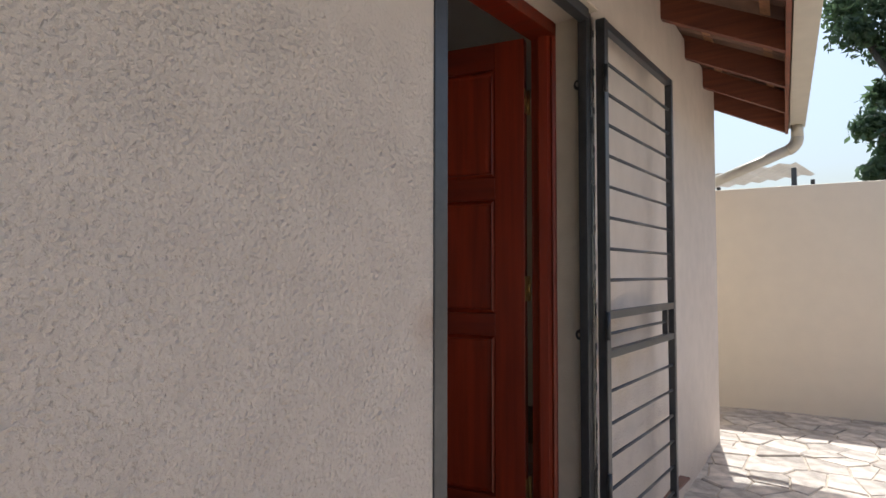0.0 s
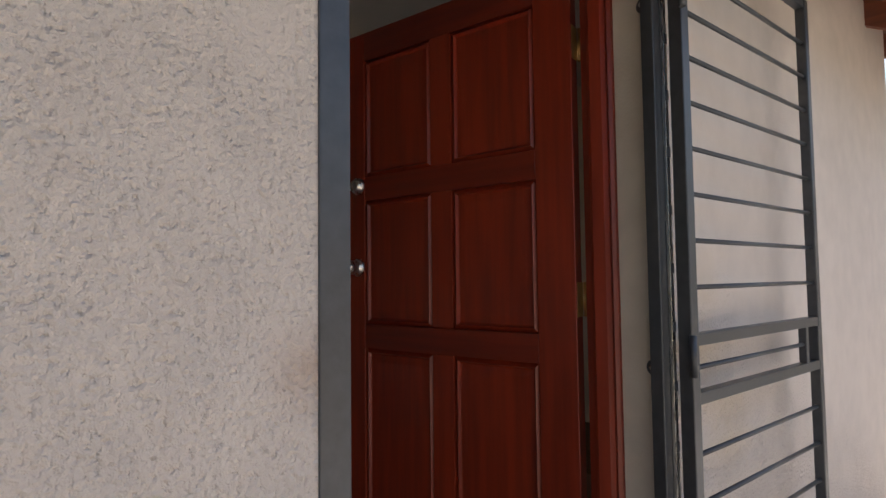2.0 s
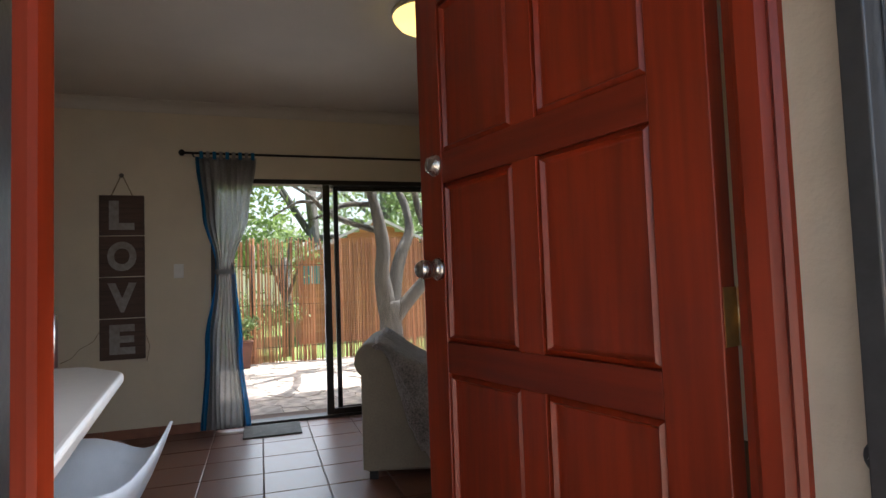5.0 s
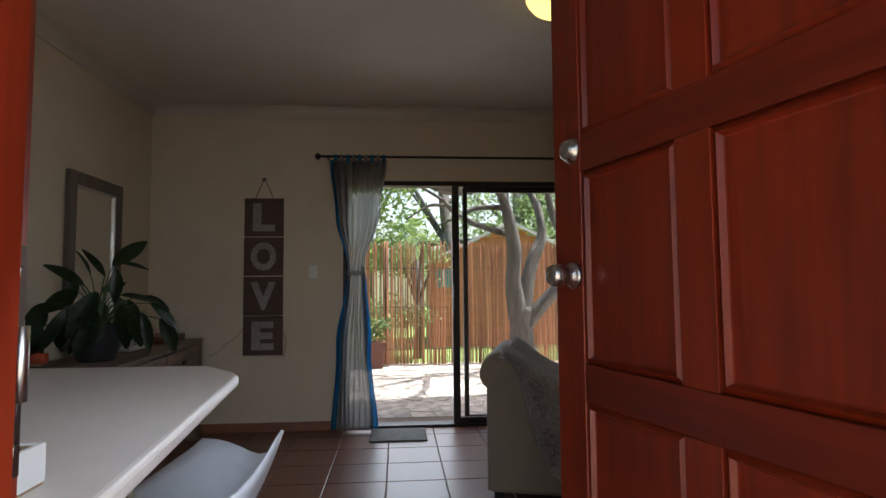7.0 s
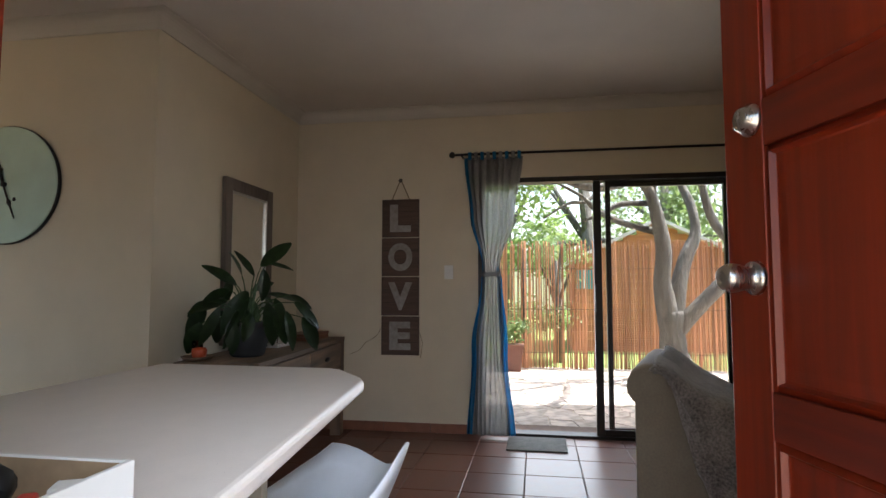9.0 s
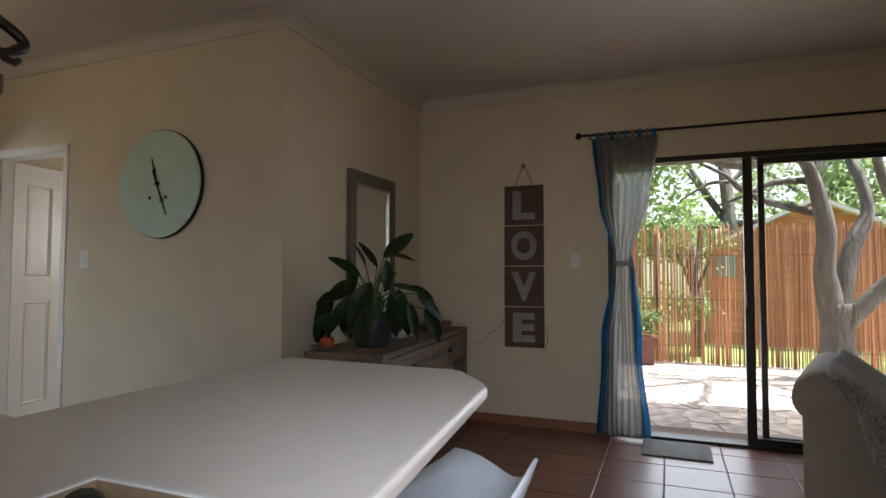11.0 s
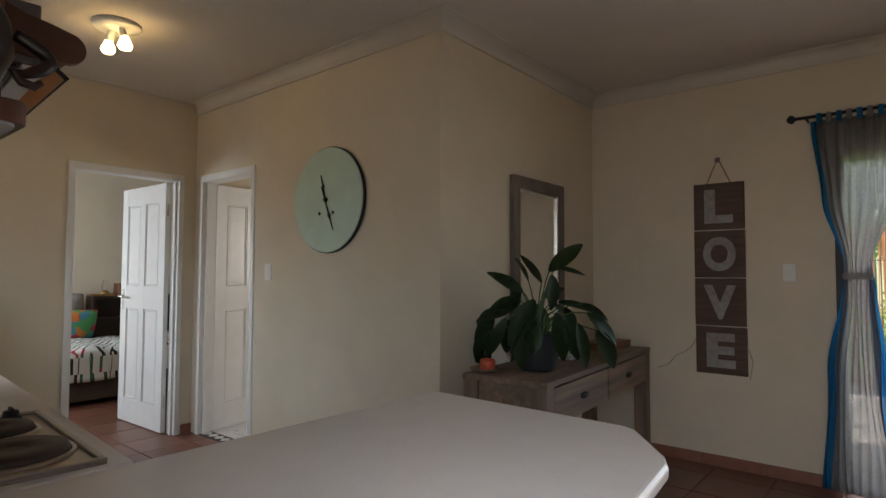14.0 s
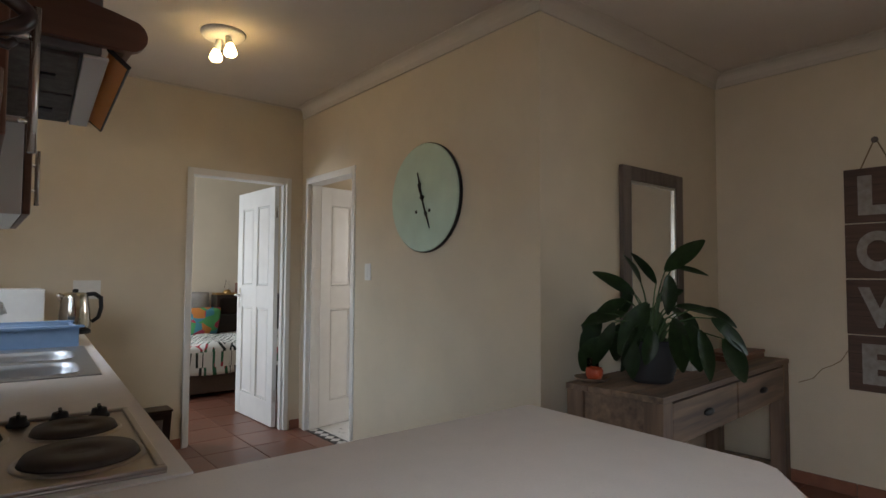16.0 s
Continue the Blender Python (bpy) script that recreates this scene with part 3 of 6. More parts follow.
# ---- eaves, gutter and roof ----
rot = Matrix.Rotation(radians(SKEW), 4, "Z")
roof = thing("roof", (run(0).x, 2.02, 0), "low pitched tiled roof with stained rafters and open eaves", "roof", "", 7.4)
roof["kind"] = "structure"
PITCH = 27.0
tp = math.tan(radians(PITCH))
E0, Z0 = 0.635, 2.25           # eave overhang and height of the rafter ends
V1 = 3.02                      # verge, metres along the wall past the door


def slope(bm, x0, x1, y0, y1, t0, t1):
    """A slab that follows the roof pitch (x across the eave, rising inwards)."""
    vs = []
    for x in (x0, x1):
        for y in (y0, y1):
            for t in (t0, t1):
                vs.append(bm.verts.new((x, y, Z0 + (E0 - x) * tp + t)))
    a, b, c, d, e, f, g, h = vs
    fs = [bm.faces.new(q) for q in ((a, b, d, c), (e, g, h, f), (a, e, f, b), (c, d, h, g), (a, c, g, e), (b, f, h, d))]
    bmesh.ops.recalc_face_normals(bm, faces=fs)
    return bm


part("tile_bed", slope(bmesh.new(), E0 + 0.04, -2.7, -9.0, V1, 0.165, 0.20), M_ROOF, roof)
for k in range(30):
    y = V1 - 0.02 - k * 0.62
    if y < -8.9:
        break
    part("rafter", slope(bmesh.new(), E0, -0.6, y - 0.045, y, -0.02, 0.125), M_RAFTER, roof)
for k in range(7):
    x = E0 - 0.06 - k * 0.32
    part("batten", slope(bmesh.new(), x, x - 0.045, -9.0, V1, 0.126, 0.162), wood("batten %d" % k, (0.34, 0.17, 0.08), (0.2, 0.09, 0.04), 0.7) if k == 0 else bpy.data.materials["batten 0"], roof)
for k in range(44):
    y = V1 - 0.05 - k * 0.27
    part("roof_tile", tube(bmesh.new(), [(E0 + 0.06, y, Z0 + 0.19 - 0.06 * tp), (-2.7, y, Z0 + 0.19 + (E0 + 2.7) * tp)], 0.06, 8), M_ROOF, roof)
part("barge_board", slope(bmesh.new(), E0 + 0.01, -2.7, V1, V1 + 0.025, -0.01, 0.19), M_RAFTER, roof)
part("fascia", block(E0, E0 + 0.022, -9.0, V1 + 0.025, Z0 - 0.02, Z0 + 0.16), M_RAFTER, roof)
bm = bmesh.new()
box(bm, -6.6, -2.6, -9.0, V1, Z0 + (E0 + 2.7) * tp - 0.02, Z0 + (E0 + 2.7) * tp + 0.08)
part("roof_rear", bm, M_ROOF, roof)
gutter = thing("gutter", (run(0).x, 2.02, 0), "cream box gutter with a ribbed elbow and downpipe", "gutter", "", 7.4)
GX, GZ = E0 + 0.024, Z0 + 0.02
bm = bmesh.new()
box(bm, GX, GX + 0.11, -9.0, V1 + 0.03, GZ, GZ + 0.006)
box(bm, GX, GX + 0.006, -9.0, V1 + 0.03, GZ, GZ + 0.11)
box(bm, GX + 0.104, GX + 0.11, -9.0, V1 + 0.03, GZ, GZ + 0.115, 0.001)
box(bm, GX, GX + 0.11, V1 + 0.024, V1 + 0.03, GZ, GZ + 0.112)
part("channel", bm, M_GUTTER, gutter)
ex, ey = GX + 0.055, V1 - 0.06
part("outlet", tube(bmesh.new(), [(ex, ey, GZ), (ex, ey, GZ - 0.09)], 0.042, 18), M_GUTTER, gutter)
bm = bmesh.new()
pts, rad = [], []
for k in range(25):
    a = radians(68) * k / 24
    pts.append((ex - 0.10 * (1 - math.cos(a)), ey, GZ - 0.09 - 0.10 * math.sin(a)))
    rad.append(0.042 + (0.0035 if k % 2 else 0))
part("elbow", tube(bm, pts, rad, 18), M_GUTTER, gutter, "ribbed cream elbow")
p0 = Vector(pts[-1])
part("offset_pipe", tube(bmesh.new(), [p0, (0.055, ey, p0.z - (p0.x - 0.055) * math.tan(radians(22)))], 0.04, 18), M_GUTTER, gutter)
zl = p0.z - (p0.x - 0.055) * math.tan(radians(22))
part("downpipe", tube(bmesh.new(), [(0.055, ey, zl + 0.03), (0.055, ey, GF)], 0.038, 18), M_GUTTER, gutter)

# ---- inner doors ----
def steel_frame(name, at, turn, width, label):
    """A white pressed steel frame round a doorway: local x across, y through the wall (0 = room face, -0.11 = far face)."""
    f = thing(name, at, label, "door frame", "white door frames", turn)
    f["kind"] = "structure"
    for nm, s in (("jamb", -1), ("jamb", 1)):
        xo = s * width / 2
        bm = bmesh.new()
        xs = sorted((xo + s * 0.028, xo - s * 0.012))
        box(bm, *xs, -0.118, 0.012, 0, 2.085, 0.003)
        xs = sorted((xo - s * 0.012, xo - s * 0.030))
        box(bm, *xs, -0.06, -0.022, 0, 2.03, 0.003)
        part(nm, bm, M_WHITE, f)
    part("head", block(-width / 2 + 0.0125, width / 2 - 0.0125, -0.118, 0.012, 2.032, 2.085, bevel=0.003), M_WHITE, f)
    return f


def panelled_leaf(name, at, turn, width, label, side):
    """A white moulded door of four panels; x from hinge to free edge."""
    d = thing(name, at, label, "door", "white inner doors", turn)
    d["kind"] = "structure"
    hgt, t, st = 2.02, 0.038, 0.105
    pw = (width - 3 * st + 0.02) / 2
    rows = [(0.20, 0.78), (1.17, 0.70)]
    part("stile", block(0, st, 0, t, 0, hgt, bevel=0.002), M_WHITE, d)
    part("stile", block(width - st, width, 0, t, 0, hgt, bevel=0.002), M_WHITE, d)
    part("muntin", block(st + pw, width - st - pw, 0.0005, t - 0.0005, 0.20, 1.87, bevel=0.001), M_WHITE, d)
    for za, zb in ((0, 0.20), (0.98, 1.17), (1.87, hgt)):
        part("rail", block(st, width - st, 0.001, t - 0.001, za, zb, bevel=0.001), M_WHITE, d)
    for z0, h in rows:
        for x0 in (st, width - st - pw):
            bm = bmesh.new()
            panel(bm, x0, x0 + pw, z0, z0 + h, 0.0, 0.010)
            panel(bm, x0, x0 + pw, z0, z0 + h, -t, 0.010, Matrix.Diagonal((1, -1, 1, 1)))
            bmesh.ops.recalc_face_normals(bm, faces=bm.faces)
            part("panel", bm, M_WHITE, d)
    for yy, s in ((0.0, -1), (t, 1)):
        plate = part("lock_plate", block(width - 0.075, width - 0.04, *sorted((yy, yy + s * 0.004)), 0.96, 1.14, bevel=0.002), M_CHROME, d)
        part("lever", tube(bmesh.new(), [(width - 0.057, yy, 1.08), (width - 0.057, yy + s * 0.045, 1.08), (width - 0.075, yy + s * 0.05, 1.08), (width - 0.165, yy + s * 0.048, 1.075)], [0.009, 0.009, 0.009, 0.008], 10), M_CHROME, plate, "chrome lever handle")
    for hz in (0.2, 1.75):
        part("hinge", tube(bmesh.new(), [(-0.006, t / 2, hz), (-0.006, t / 2, hz + 0.1)], 0.007, 8), M_CHROME, d)
    return d


steel_frame("door_frame_bedroom", (-2.915, YB, 0), 0, 0.77, "white steel frame round the bedroom doorway")
steel_frame("door_frame_bathroom", (XC, -2.85, 0), -90, 0.74, "white steel frame round the bathroom doorway")
panelled_leaf("door_bedroom", (-3.275, YB - 0.115, 0.008), -88, 0.77, "open white panelled bedroom door with a hook rack on top", 1)
bm = bmesh.new()
tube(bm, [(0, 0, 0.05), (0, -0.012, 0.05), (0, -0.012, 0.02), (0, -0.03, 0.0), (0, -0.035, 0.02)], 0.005, 8)
rack = part("door_hook", bm, M_CHROME)
rack.matrix_basis = pose(-3.235, YB - 0.50, 1.985, 0, 0, -90)
tagged(rack, "small metal hook hung over the white door", "hook")
panelled_leaf("door_bathroom", (XC - 0.115, -3.205, 0.008), 188, 0.72, "half open white panelled bathroom door", 1)


# ---- switches and sockets ----
M_PLASTIC = mat("white plastic", (0.78, 0.77, 0.73), 0.4, 0, 0.02, 30)


def wall_plate(name, m, w, h, rockers, label, category):
    ob = thing(name, (0, 0, 0), label, category)
    ob.matrix_basis = m
    part("plate", block(-w / 2, w / 2, 0, 0.008, -h / 2, h / 2, bevel=0.003), M_PLASTIC, ob)
    for rx, rz in rockers:
        part("rocker", block(rx - 0.010, rx + 0.010, 0.007, 0.012, rz - 0.017, rz + 0.017, bevel=0.002), M_PLASTIC, ob)
    return ob


wall_plate("light_switch", pose(XC, -2.27, 1.30, 0, 0, -90), 0.075, 0.118, [(0, 0.024), (0, -0.024)], "white two-way light switch beside the bathroom door", "light switch")
wall_plate("light_switch", pose(XB, 0.637, 1.305, 0, 0, -90), 0.075, 0.115, [(0, 0.0)], "white light switch beside the sliding door", "light switch")
sock = wall_plate("wall_socket", pose(-1.88, YB, 1.17, 0, 0, 180 - 180), 0.16, 0.125, [(-0.04, 0.035), (0.04, 0.035)], "white double wall socket above the kitchen counter", "socket")

# ---- clock ----
M_CLOCK = mat("pale green enamel", (0.52, 0.66, 0.55), 0.45, 0, 0.05, 8)
M_BLACK = mat("black metal", (0.012, 0.012, 0.012), 0.5, 0.2, 0.1, 40)
clock = thing("wall_clock", (XC, -1.60, 1.755), "round pale green wall clock with thin black hands, no numerals", "clock")
clock.matrix_basis = pose(XC, -1.60, 1.755, 90, 0, 90)
part("face", lathe(bmesh.new(), [(0.33, 0.002), (0.334, 0.012), (0.334, 0.030), (0.330, 0.034), (0.326, 0.0345), (0.01, 0.0345)], (0, 0, 0), 64), M_CLOCK, clock)
part("rim", lathe(bmesh.new(), [(0.3345, 0.002), (0.3375, 0.006), (0.3375, 0.024), (0.3345, 0.028)], (0, 0, 0), 64, None, False), M_BLACK, clock, "dark thin rim")


def hand(name, angle, length, tail, z):
    m = Matrix.Translation((0, 0, z)) @ Matrix.Rotation(radians(angle), 4, "Z")
    bm = bmesh.new()
    prism(bm, [(-0.004, -tail), (0.004, -tail), (0.006, length * 0.45), (0.016, length * 0.52), (0.006, length * 0.62), (0.003, length), (-0.003, length), (-0.006, length * 0.62), (-0.016, length * 0.52), (-0.006, length * 0.45)], 0, 0.003, 0, m)
    return part(name, bm, M_BLACK, clock)


hand("hour_hand", 17, 0.165, 0.03, 0.040)
hand("minute_hand", 203, 0.212, 0.09, 0.045)
part("hub", lathe(bmesh.new(), [(0.014, 0.034), (0.014, 0.05), (0.008, 0.053)], (0, 0, 0), 20), M_BLACK, clock)
for sx in (-0.066, 0.066):
    part("winding_hole", lathe(bmesh.new(), [(0.011, 0.034), (0.011, 0.0365), (0.006, 0.037)], (sx, -0.085, 0), 16), M_BLACK, clock)

# ---- mirror ----
M_GREYWOOD = wood("grey washed wood", (0.145, 0.115, 0.095), (0.085, 0.066, 0.055), 0.6, 1.0, "Z")
M_MIRROR = bpy.data.materials.new("mirror")
M_MIRROR.use_nodes = True
mb = M_MIRROR.node_tree.nodes["Principled BSDF"]
mb.inputs["Base Color"].default_value, mb.inputs["Metallic"].default_value, mb.inputs["Roughness"].default_value = (0.86, 0.87, 0.86, 1), 1.0, 0.015
M_SILVER = mat("silver bead", (0.62, 0.60, 0.55), 0.35, 0.8, 0.1, 40)
mirror = thing("wall_mirror", (-4.44, YM, 0.80), "mirror in a wide grey-brown wooden frame with a silver bead", "mirror")
MW, MH, FB = 0.335, 1.115, 0.082
for nm, a in (("frame_side", (-MW, -MW + FB, 0.0, MH)), ("frame_side", (MW - FB, MW, 0.0, MH)), ("frame_top", (-MW + FB, MW - FB, MH - FB, MH)), ("frame_bottom", (-MW + FB, MW - FB, 0.0, FB))):
    part(nm, block(a[0], a[1], 0.001, 0.032, a[2], a[3], bevel=0.004), M_GREYWOOD, mirror)
for nm, a in (("bead", (-MW + FB, -MW + FB + 0.014, FB, MH - FB)), ("bead", (MW - FB - 0.014, MW - FB, FB, MH - FB)), ("bead", (-MW + FB + 0.014, MW - FB - 0.014, MH - FB - 0.014, MH - FB)), ("bead", (-MW + FB + 0.014, MW - FB - 0.014, FB, FB + 0.014))):
    part(nm, block(a[0], a[1], 0.001, 0.026, a[2], a[3], bevel=0.003), M_SILVER, mirror, "silver bead")
part("glass", block(-MW + FB + 0.012, MW - FB - 0.012, 0.001, 0.012, FB + 0.012, MH - FB - 0.012), M_MIRROR, mirror, "mirror glass")

# ---- LOVE sign ----
M_SIGN = wood("weathered sign board", (0.105, 0.062, 0.045), (0.055, 0.032, 0.025), 0.75, 0.8, "Y", 0, 0.12)
M_LETTER = mat("worn pale paint", (0.29, 0.275, 0.255), 0.8, 0, 0.3, 26, 0.0005, 120, (0.20, 0.17, 0.145))
M_ROPE = mat("jute rope", (0.28, 0.20, 0.12), 0.9, 0, 0.2, 120)
sign = thing("love_sign", (XB, 0.23, 0.617), "weathered four-board hanging sign with pale letters LOVE", "wall sign")
SW, SH = 0.32, 1.305
bh = SH / 4
for k, ch in enumerate("EVOL"):
    z0 = k * bh
    bd = part("board", block(0.006, 0.022, -SW / 2 + random.uniform(-0.002, 0.002), SW / 2 + random.uniform(-0.002, 0.002), z0 + 0.004, z0 + bh - 0.004, bevel=0.002), M_SIGN, sign)
    for j in range(1, 3):
        part("board_joint", block(0.0215, 0.0224, -SW / 2 + 0.003, SW / 2 - 0.003, z0 + bh * j / 3, z0 + bh * j / 3 + 0.002), M_BLACK, bd)
    cu = bpy.data.curves.new("letter", "FONT")
    cu.body, cu.size, cu.extrude, cu.offset, cu.align_x, cu.align_y = ch, 0.315, 0.0012, 0.015, "CENTER", "CENTER"
    tmp = bpy.data.objects.new("letter", cu)
    me = bpy.data.meshes.new_from_object(tmp)
    bpy.data.objects.remove(tmp)
    me.materials.append(M_LETTER)
    lo = new("letter", me)
    xs = [v.co.x for v in me.vertices]
    ys = [v.co.y for v in me.vertices]
    sx, sy = {"L": 0.180, "O": 0.205, "V": 0.205, "E": 0.180}[ch] / (max(xs) - min(xs)), 0.232 / (max(ys) - min(ys))
    cx, cy = (max(xs) + min(xs)) / 2, (max(ys) + min(ys)) / 2
    for v in me.vertices:
        v.co.x, v.co.y = (v.co.x - cx) * sx, (v.co.y - cy) * sy
    lo.parent = bd
    lo.matrix_basis = pose(0.0235, 0, z0 + bh / 2, 90, 0, 90)
    tagged(lo, "pale letter %s" % ch)
part("rope", tube(bmesh.new(), [(0.012, -0.075, SH - 0.005), (0.014, -0.01, SH + 0.145), (0.014, 0.01, SH + 0.145), (0.012, 0.075, SH - 0.005)], 0.004, 8), M_ROPE, sign, "jute rope loop")
part("nail", lathe(bmesh.new(), [(0.010, 0), (0.012, 0.02), (0.018, 0.026), (0.012, 0.032)], (0, 0, SH + 0.155), 14, pose(0, 0, 0, 0, 90, 0)), M_GREYWOOD, sign, "wooden wall peg")
# cracks in the plaster, drawn as thin pale tubes on the wall
for pts in ([(0.005, 0.075, 0.86), (0.006, 0.03, 0.78), (0.005, -0.02, 0.745), (0.006, -0.07, 0.72), (0.005, -0.12, 0.655), (0.006, -0.20, 0.62)], [(0.005, 0.395, 0.80), (0.007, 0.42, 0.72), (0.006, 0.41, 0.66), (0.006, 0.40, 0.60)]):
    w = part("fairy_light_wire", tube(bmesh.new(), [(XB + x, y, z) for x, y, z in pts], 0.0022, 6), M_ROPE)
    tagged(w, "thin pale crack running down the wall plaster", "wire")

# ---- console table with its things ----
M_ACACIA = wood("weathered acacia", (0.21, 0.14, 0.09), (0.06, 0.04, 0.028), 0.6, 0.45, "X", 0, 0.12)
M_ACACIA_Z = wood("weathered acacia upright", (0.21, 0.14, 0.092), (0.065, 0.042, 0.03), 0.6, 0.45, "Z", 0, 0.12)
TX0, TX1, TY0, TY1, TZ = -5.182, -3.488, -0.635, -0.155, 0.775
tab = thing("console_table", ((TX0 + TX1) / 2, (TY0 + TY1) / 2, 0), "rustic weathered wood console table with two drawers", "console table", "", 3.9)
w2, d2 = (TX1 - TX0) / 2, (TY1 - TY0) / 2
for k in range(4):
    y0 = -d2 + k * (2 * d2 / 4)
    part("top_plank", block(-w2, w2, y0 + 0.001, y0 + 2 * d2 / 4 - 0.001, TZ - 0.028, TZ, bevel=0.003), M_ACACIA, tab)
for sx in (-1, 1):
    for sy in (-1, 1):
        part("leg", block(*sorted((sx * w2 - sx * 0.004, sx * (w2 - 0.095))), *sorted((sy * (d2 - 0.004), sy * (d2 - 0.09))), 0, TZ - 0.028, bevel=0.004), M_ACACIA_Z, tab)
    part("side_panel", block(*sorted((sx * (w2 - 0.02), sx * (w2 - 0.04))), -d2 + 0.09, d2 - 0.09, TZ - 0.24, TZ - 0.028, bevel=0.002), M_ACACIA, tab)
    part("side_rail", block(*sorted((sx * (w2 - 0.02), sx * (w2 - 0.06))), -d2 + 0.09, d2 - 0.09, 0.08, 0.14, bevel=0.003), M_ACACIA, tab)
part("back_panel", block(-w2 + 0.095, w2 - 0.095, -d2 + 0.01, -d2 + 0.03, TZ - 0.24, TZ - 0.028), M_ACACIA, tab)
part("apron", block(-w2 + 0.095, w2 - 0.095, d2 - 0.06, d2 - 0.03, TZ - 0.235, TZ - 0.028), M_ACACIA, tab)
part("bottom_shelf", block(-w2 + 0.06, w2 - 0.06, -d2 + 0.03, -d2 + 0.09, 0.06, 0.11, bevel=0.003), M_ACACIA, tab)
for sx, x0, x1 in ((0, -w2 + 0.10, -0.008), (1, 0.008, w2 - 0.10)):
    dr = part("drawer_front", block(x0, x1, d2 - 0.03, d2 - 0.006, TZ - 0.225, TZ - 0.04, bevel=0.003), M_ACACIA, tab)
    cx = (x0 + x1) / 2
    part("cup_pull", lathe(bmesh.new(), [(0.036, 0), (0.034, 0.010), (0.024, 0.020), (0.008, 0.024)], (cx, d2 - 0.006, TZ - 0.13), 20, pose(0, 0, 0, -90, 0, 0) @ Matrix.Diagonal((1.4, 0.5, 0.8, 1))), M_BLACK, dr, "dark iron cup pull")

M_LEAF = mat("glossy dark leaf", (0.028, 0.060, 0.018), 0.32, 0, 0.3, 25, 0.0005, 90, None, (1, 1, 1), 0.25)
M_STEM = mat("leaf stem", (0.05, 0.10, 0.03), 0.5, 0, 0.2, 30)
M_POT = mat("glazed dark pot", (0.016, 0.016, 0.018), 0.72, 0, 0.2, 25)
M_SOIL = mat("potting soil", (0.03, 0.02, 0.013), 0.95, 0, 0.3, 60, 0.003, 120)


def broad_leaf(length, width, droop, fold=0.25):
    """A pointed leaf along +x that arches and hangs, with a sunken midrib."""
    bm = bmesh.new()
    n, rows = 12, []
    for i in range(n + 1):
        s = i / n
        hw = width * 0.5 * (math.sin(math.pi * min(1, s * 0.94 + 0.03)) ** 0.75) * (1 - 0.35 * s)
        a = droop * s * s
        cx, cz = length * (s - 0.18 * droop * s ** 3), -length * 0.5 * a
        row = []
        for j in (-1, -0.55, 0, 0.55, 1):
            row.append(bm.verts.new((cx, j * hw, cz + abs(j) * hw * fold + 0.03 * hw * math.sin(9 * s + j))))
        rows.append(row)
    for a, b in zip(rows, rows[1:]):
        for k in range(4):
            bm.faces.new((a[k], a[k + 1], b[k + 1], b[k])).smooth = True
    r = bmesh.ops.solidify(bm, geom=list(bm.faces), thickness=0.0008)
    return bm


PX, PY = -3.82, -0.335
plant = thing("potted_plant", (PX, PY, TZ), "peace lily with broad dark leaves in a dark ribbed pot", "potted plant")
prof = [(0.085, 0.0), (0.095, 0.01)]
for k in range(9):
    prof += [(0.100 + 0.018 * math.sin(k / 9 * math.pi) + 0.002, 0.02 + k * 0.018), (0.100 + 0.018 * math.sin(k / 9 * math.pi) - 0.002, 0.029 + k * 0.018)]
prof += [(0.108, 0.19), (0.108, 0.20), (0.098, 0.20), (0.095, 0.17)]
pot = part("pot", lathe(bmesh.new(), prof, (0, 0, 0), 32, None, False), M_POT, plant, "dark ribbed ceramic pot")
part("pot_base", lathe(bmesh.new(), [(0.084, 0.0), (0.084, 0.004)], (0, 0, 0), 32), M_POT, plant)
part("soil", lathe(bmesh.new(), [(0.098, 0.160), (0.097, 0.172), (0.02, 0.178)], (0, 0, 0), 24), M_SOIL, plant)
random.seed(11)
# leaves: foot (across, up), tip (across, up), width, in metres from the pot's foot
LEAVES = [(0.07, 0.53, 0.27, 0.705, 0.11), (0.11, 0.55, 0.28, 0.53, 0.06), (-0.06, 0.47, -0.13, 0.617, 0.09), (0.01, 0.47, -0.08, 0.634, 0.07), (-0.09, 0.42, -0.285, 0.537, 0.09),
          (-0.13, 0.39, -0.29, 0.335, 0.075), (-0.05, 0.38, -0.20, 0.14, 0.14), (-0.215, 0.29, -0.31, 0.07, 0.08), (0.08, 0.51, 0.08, 0.32, 0.11), (0.12, 0.36, 0.41, 0.33, 0.10),
          (0.24, 0.355, 0.39, 0.28, 0.08), (0.24, 0.31, 0.41, 0.16, 0.11), (0.28, 0.22, 0.39, 0.02, 0.13), (0.12, 0.29, 0.175, 0.07, 0.13), (-0.13, 0.22, -0.13, 0.02, 0.10),
          (0.17, 0.33, 0.22, 0.20, 0.08), (-0.04, 0.27, 0.01, 0.13, 0.10), (-0.11, 0.27, -0.15, 0.04, 0.10), (0.06, 0.31, 0.10, 0.06, 0.12), (0.17, 0.26, 0.22, 0.03, 0.10), (-0.03, 0.25, -0.07, 0.09, 0.09)]
ACROSS, DEEP = Vector((-0.77, 0.636, 0)), Vector((-0.636, -0.77, 0))
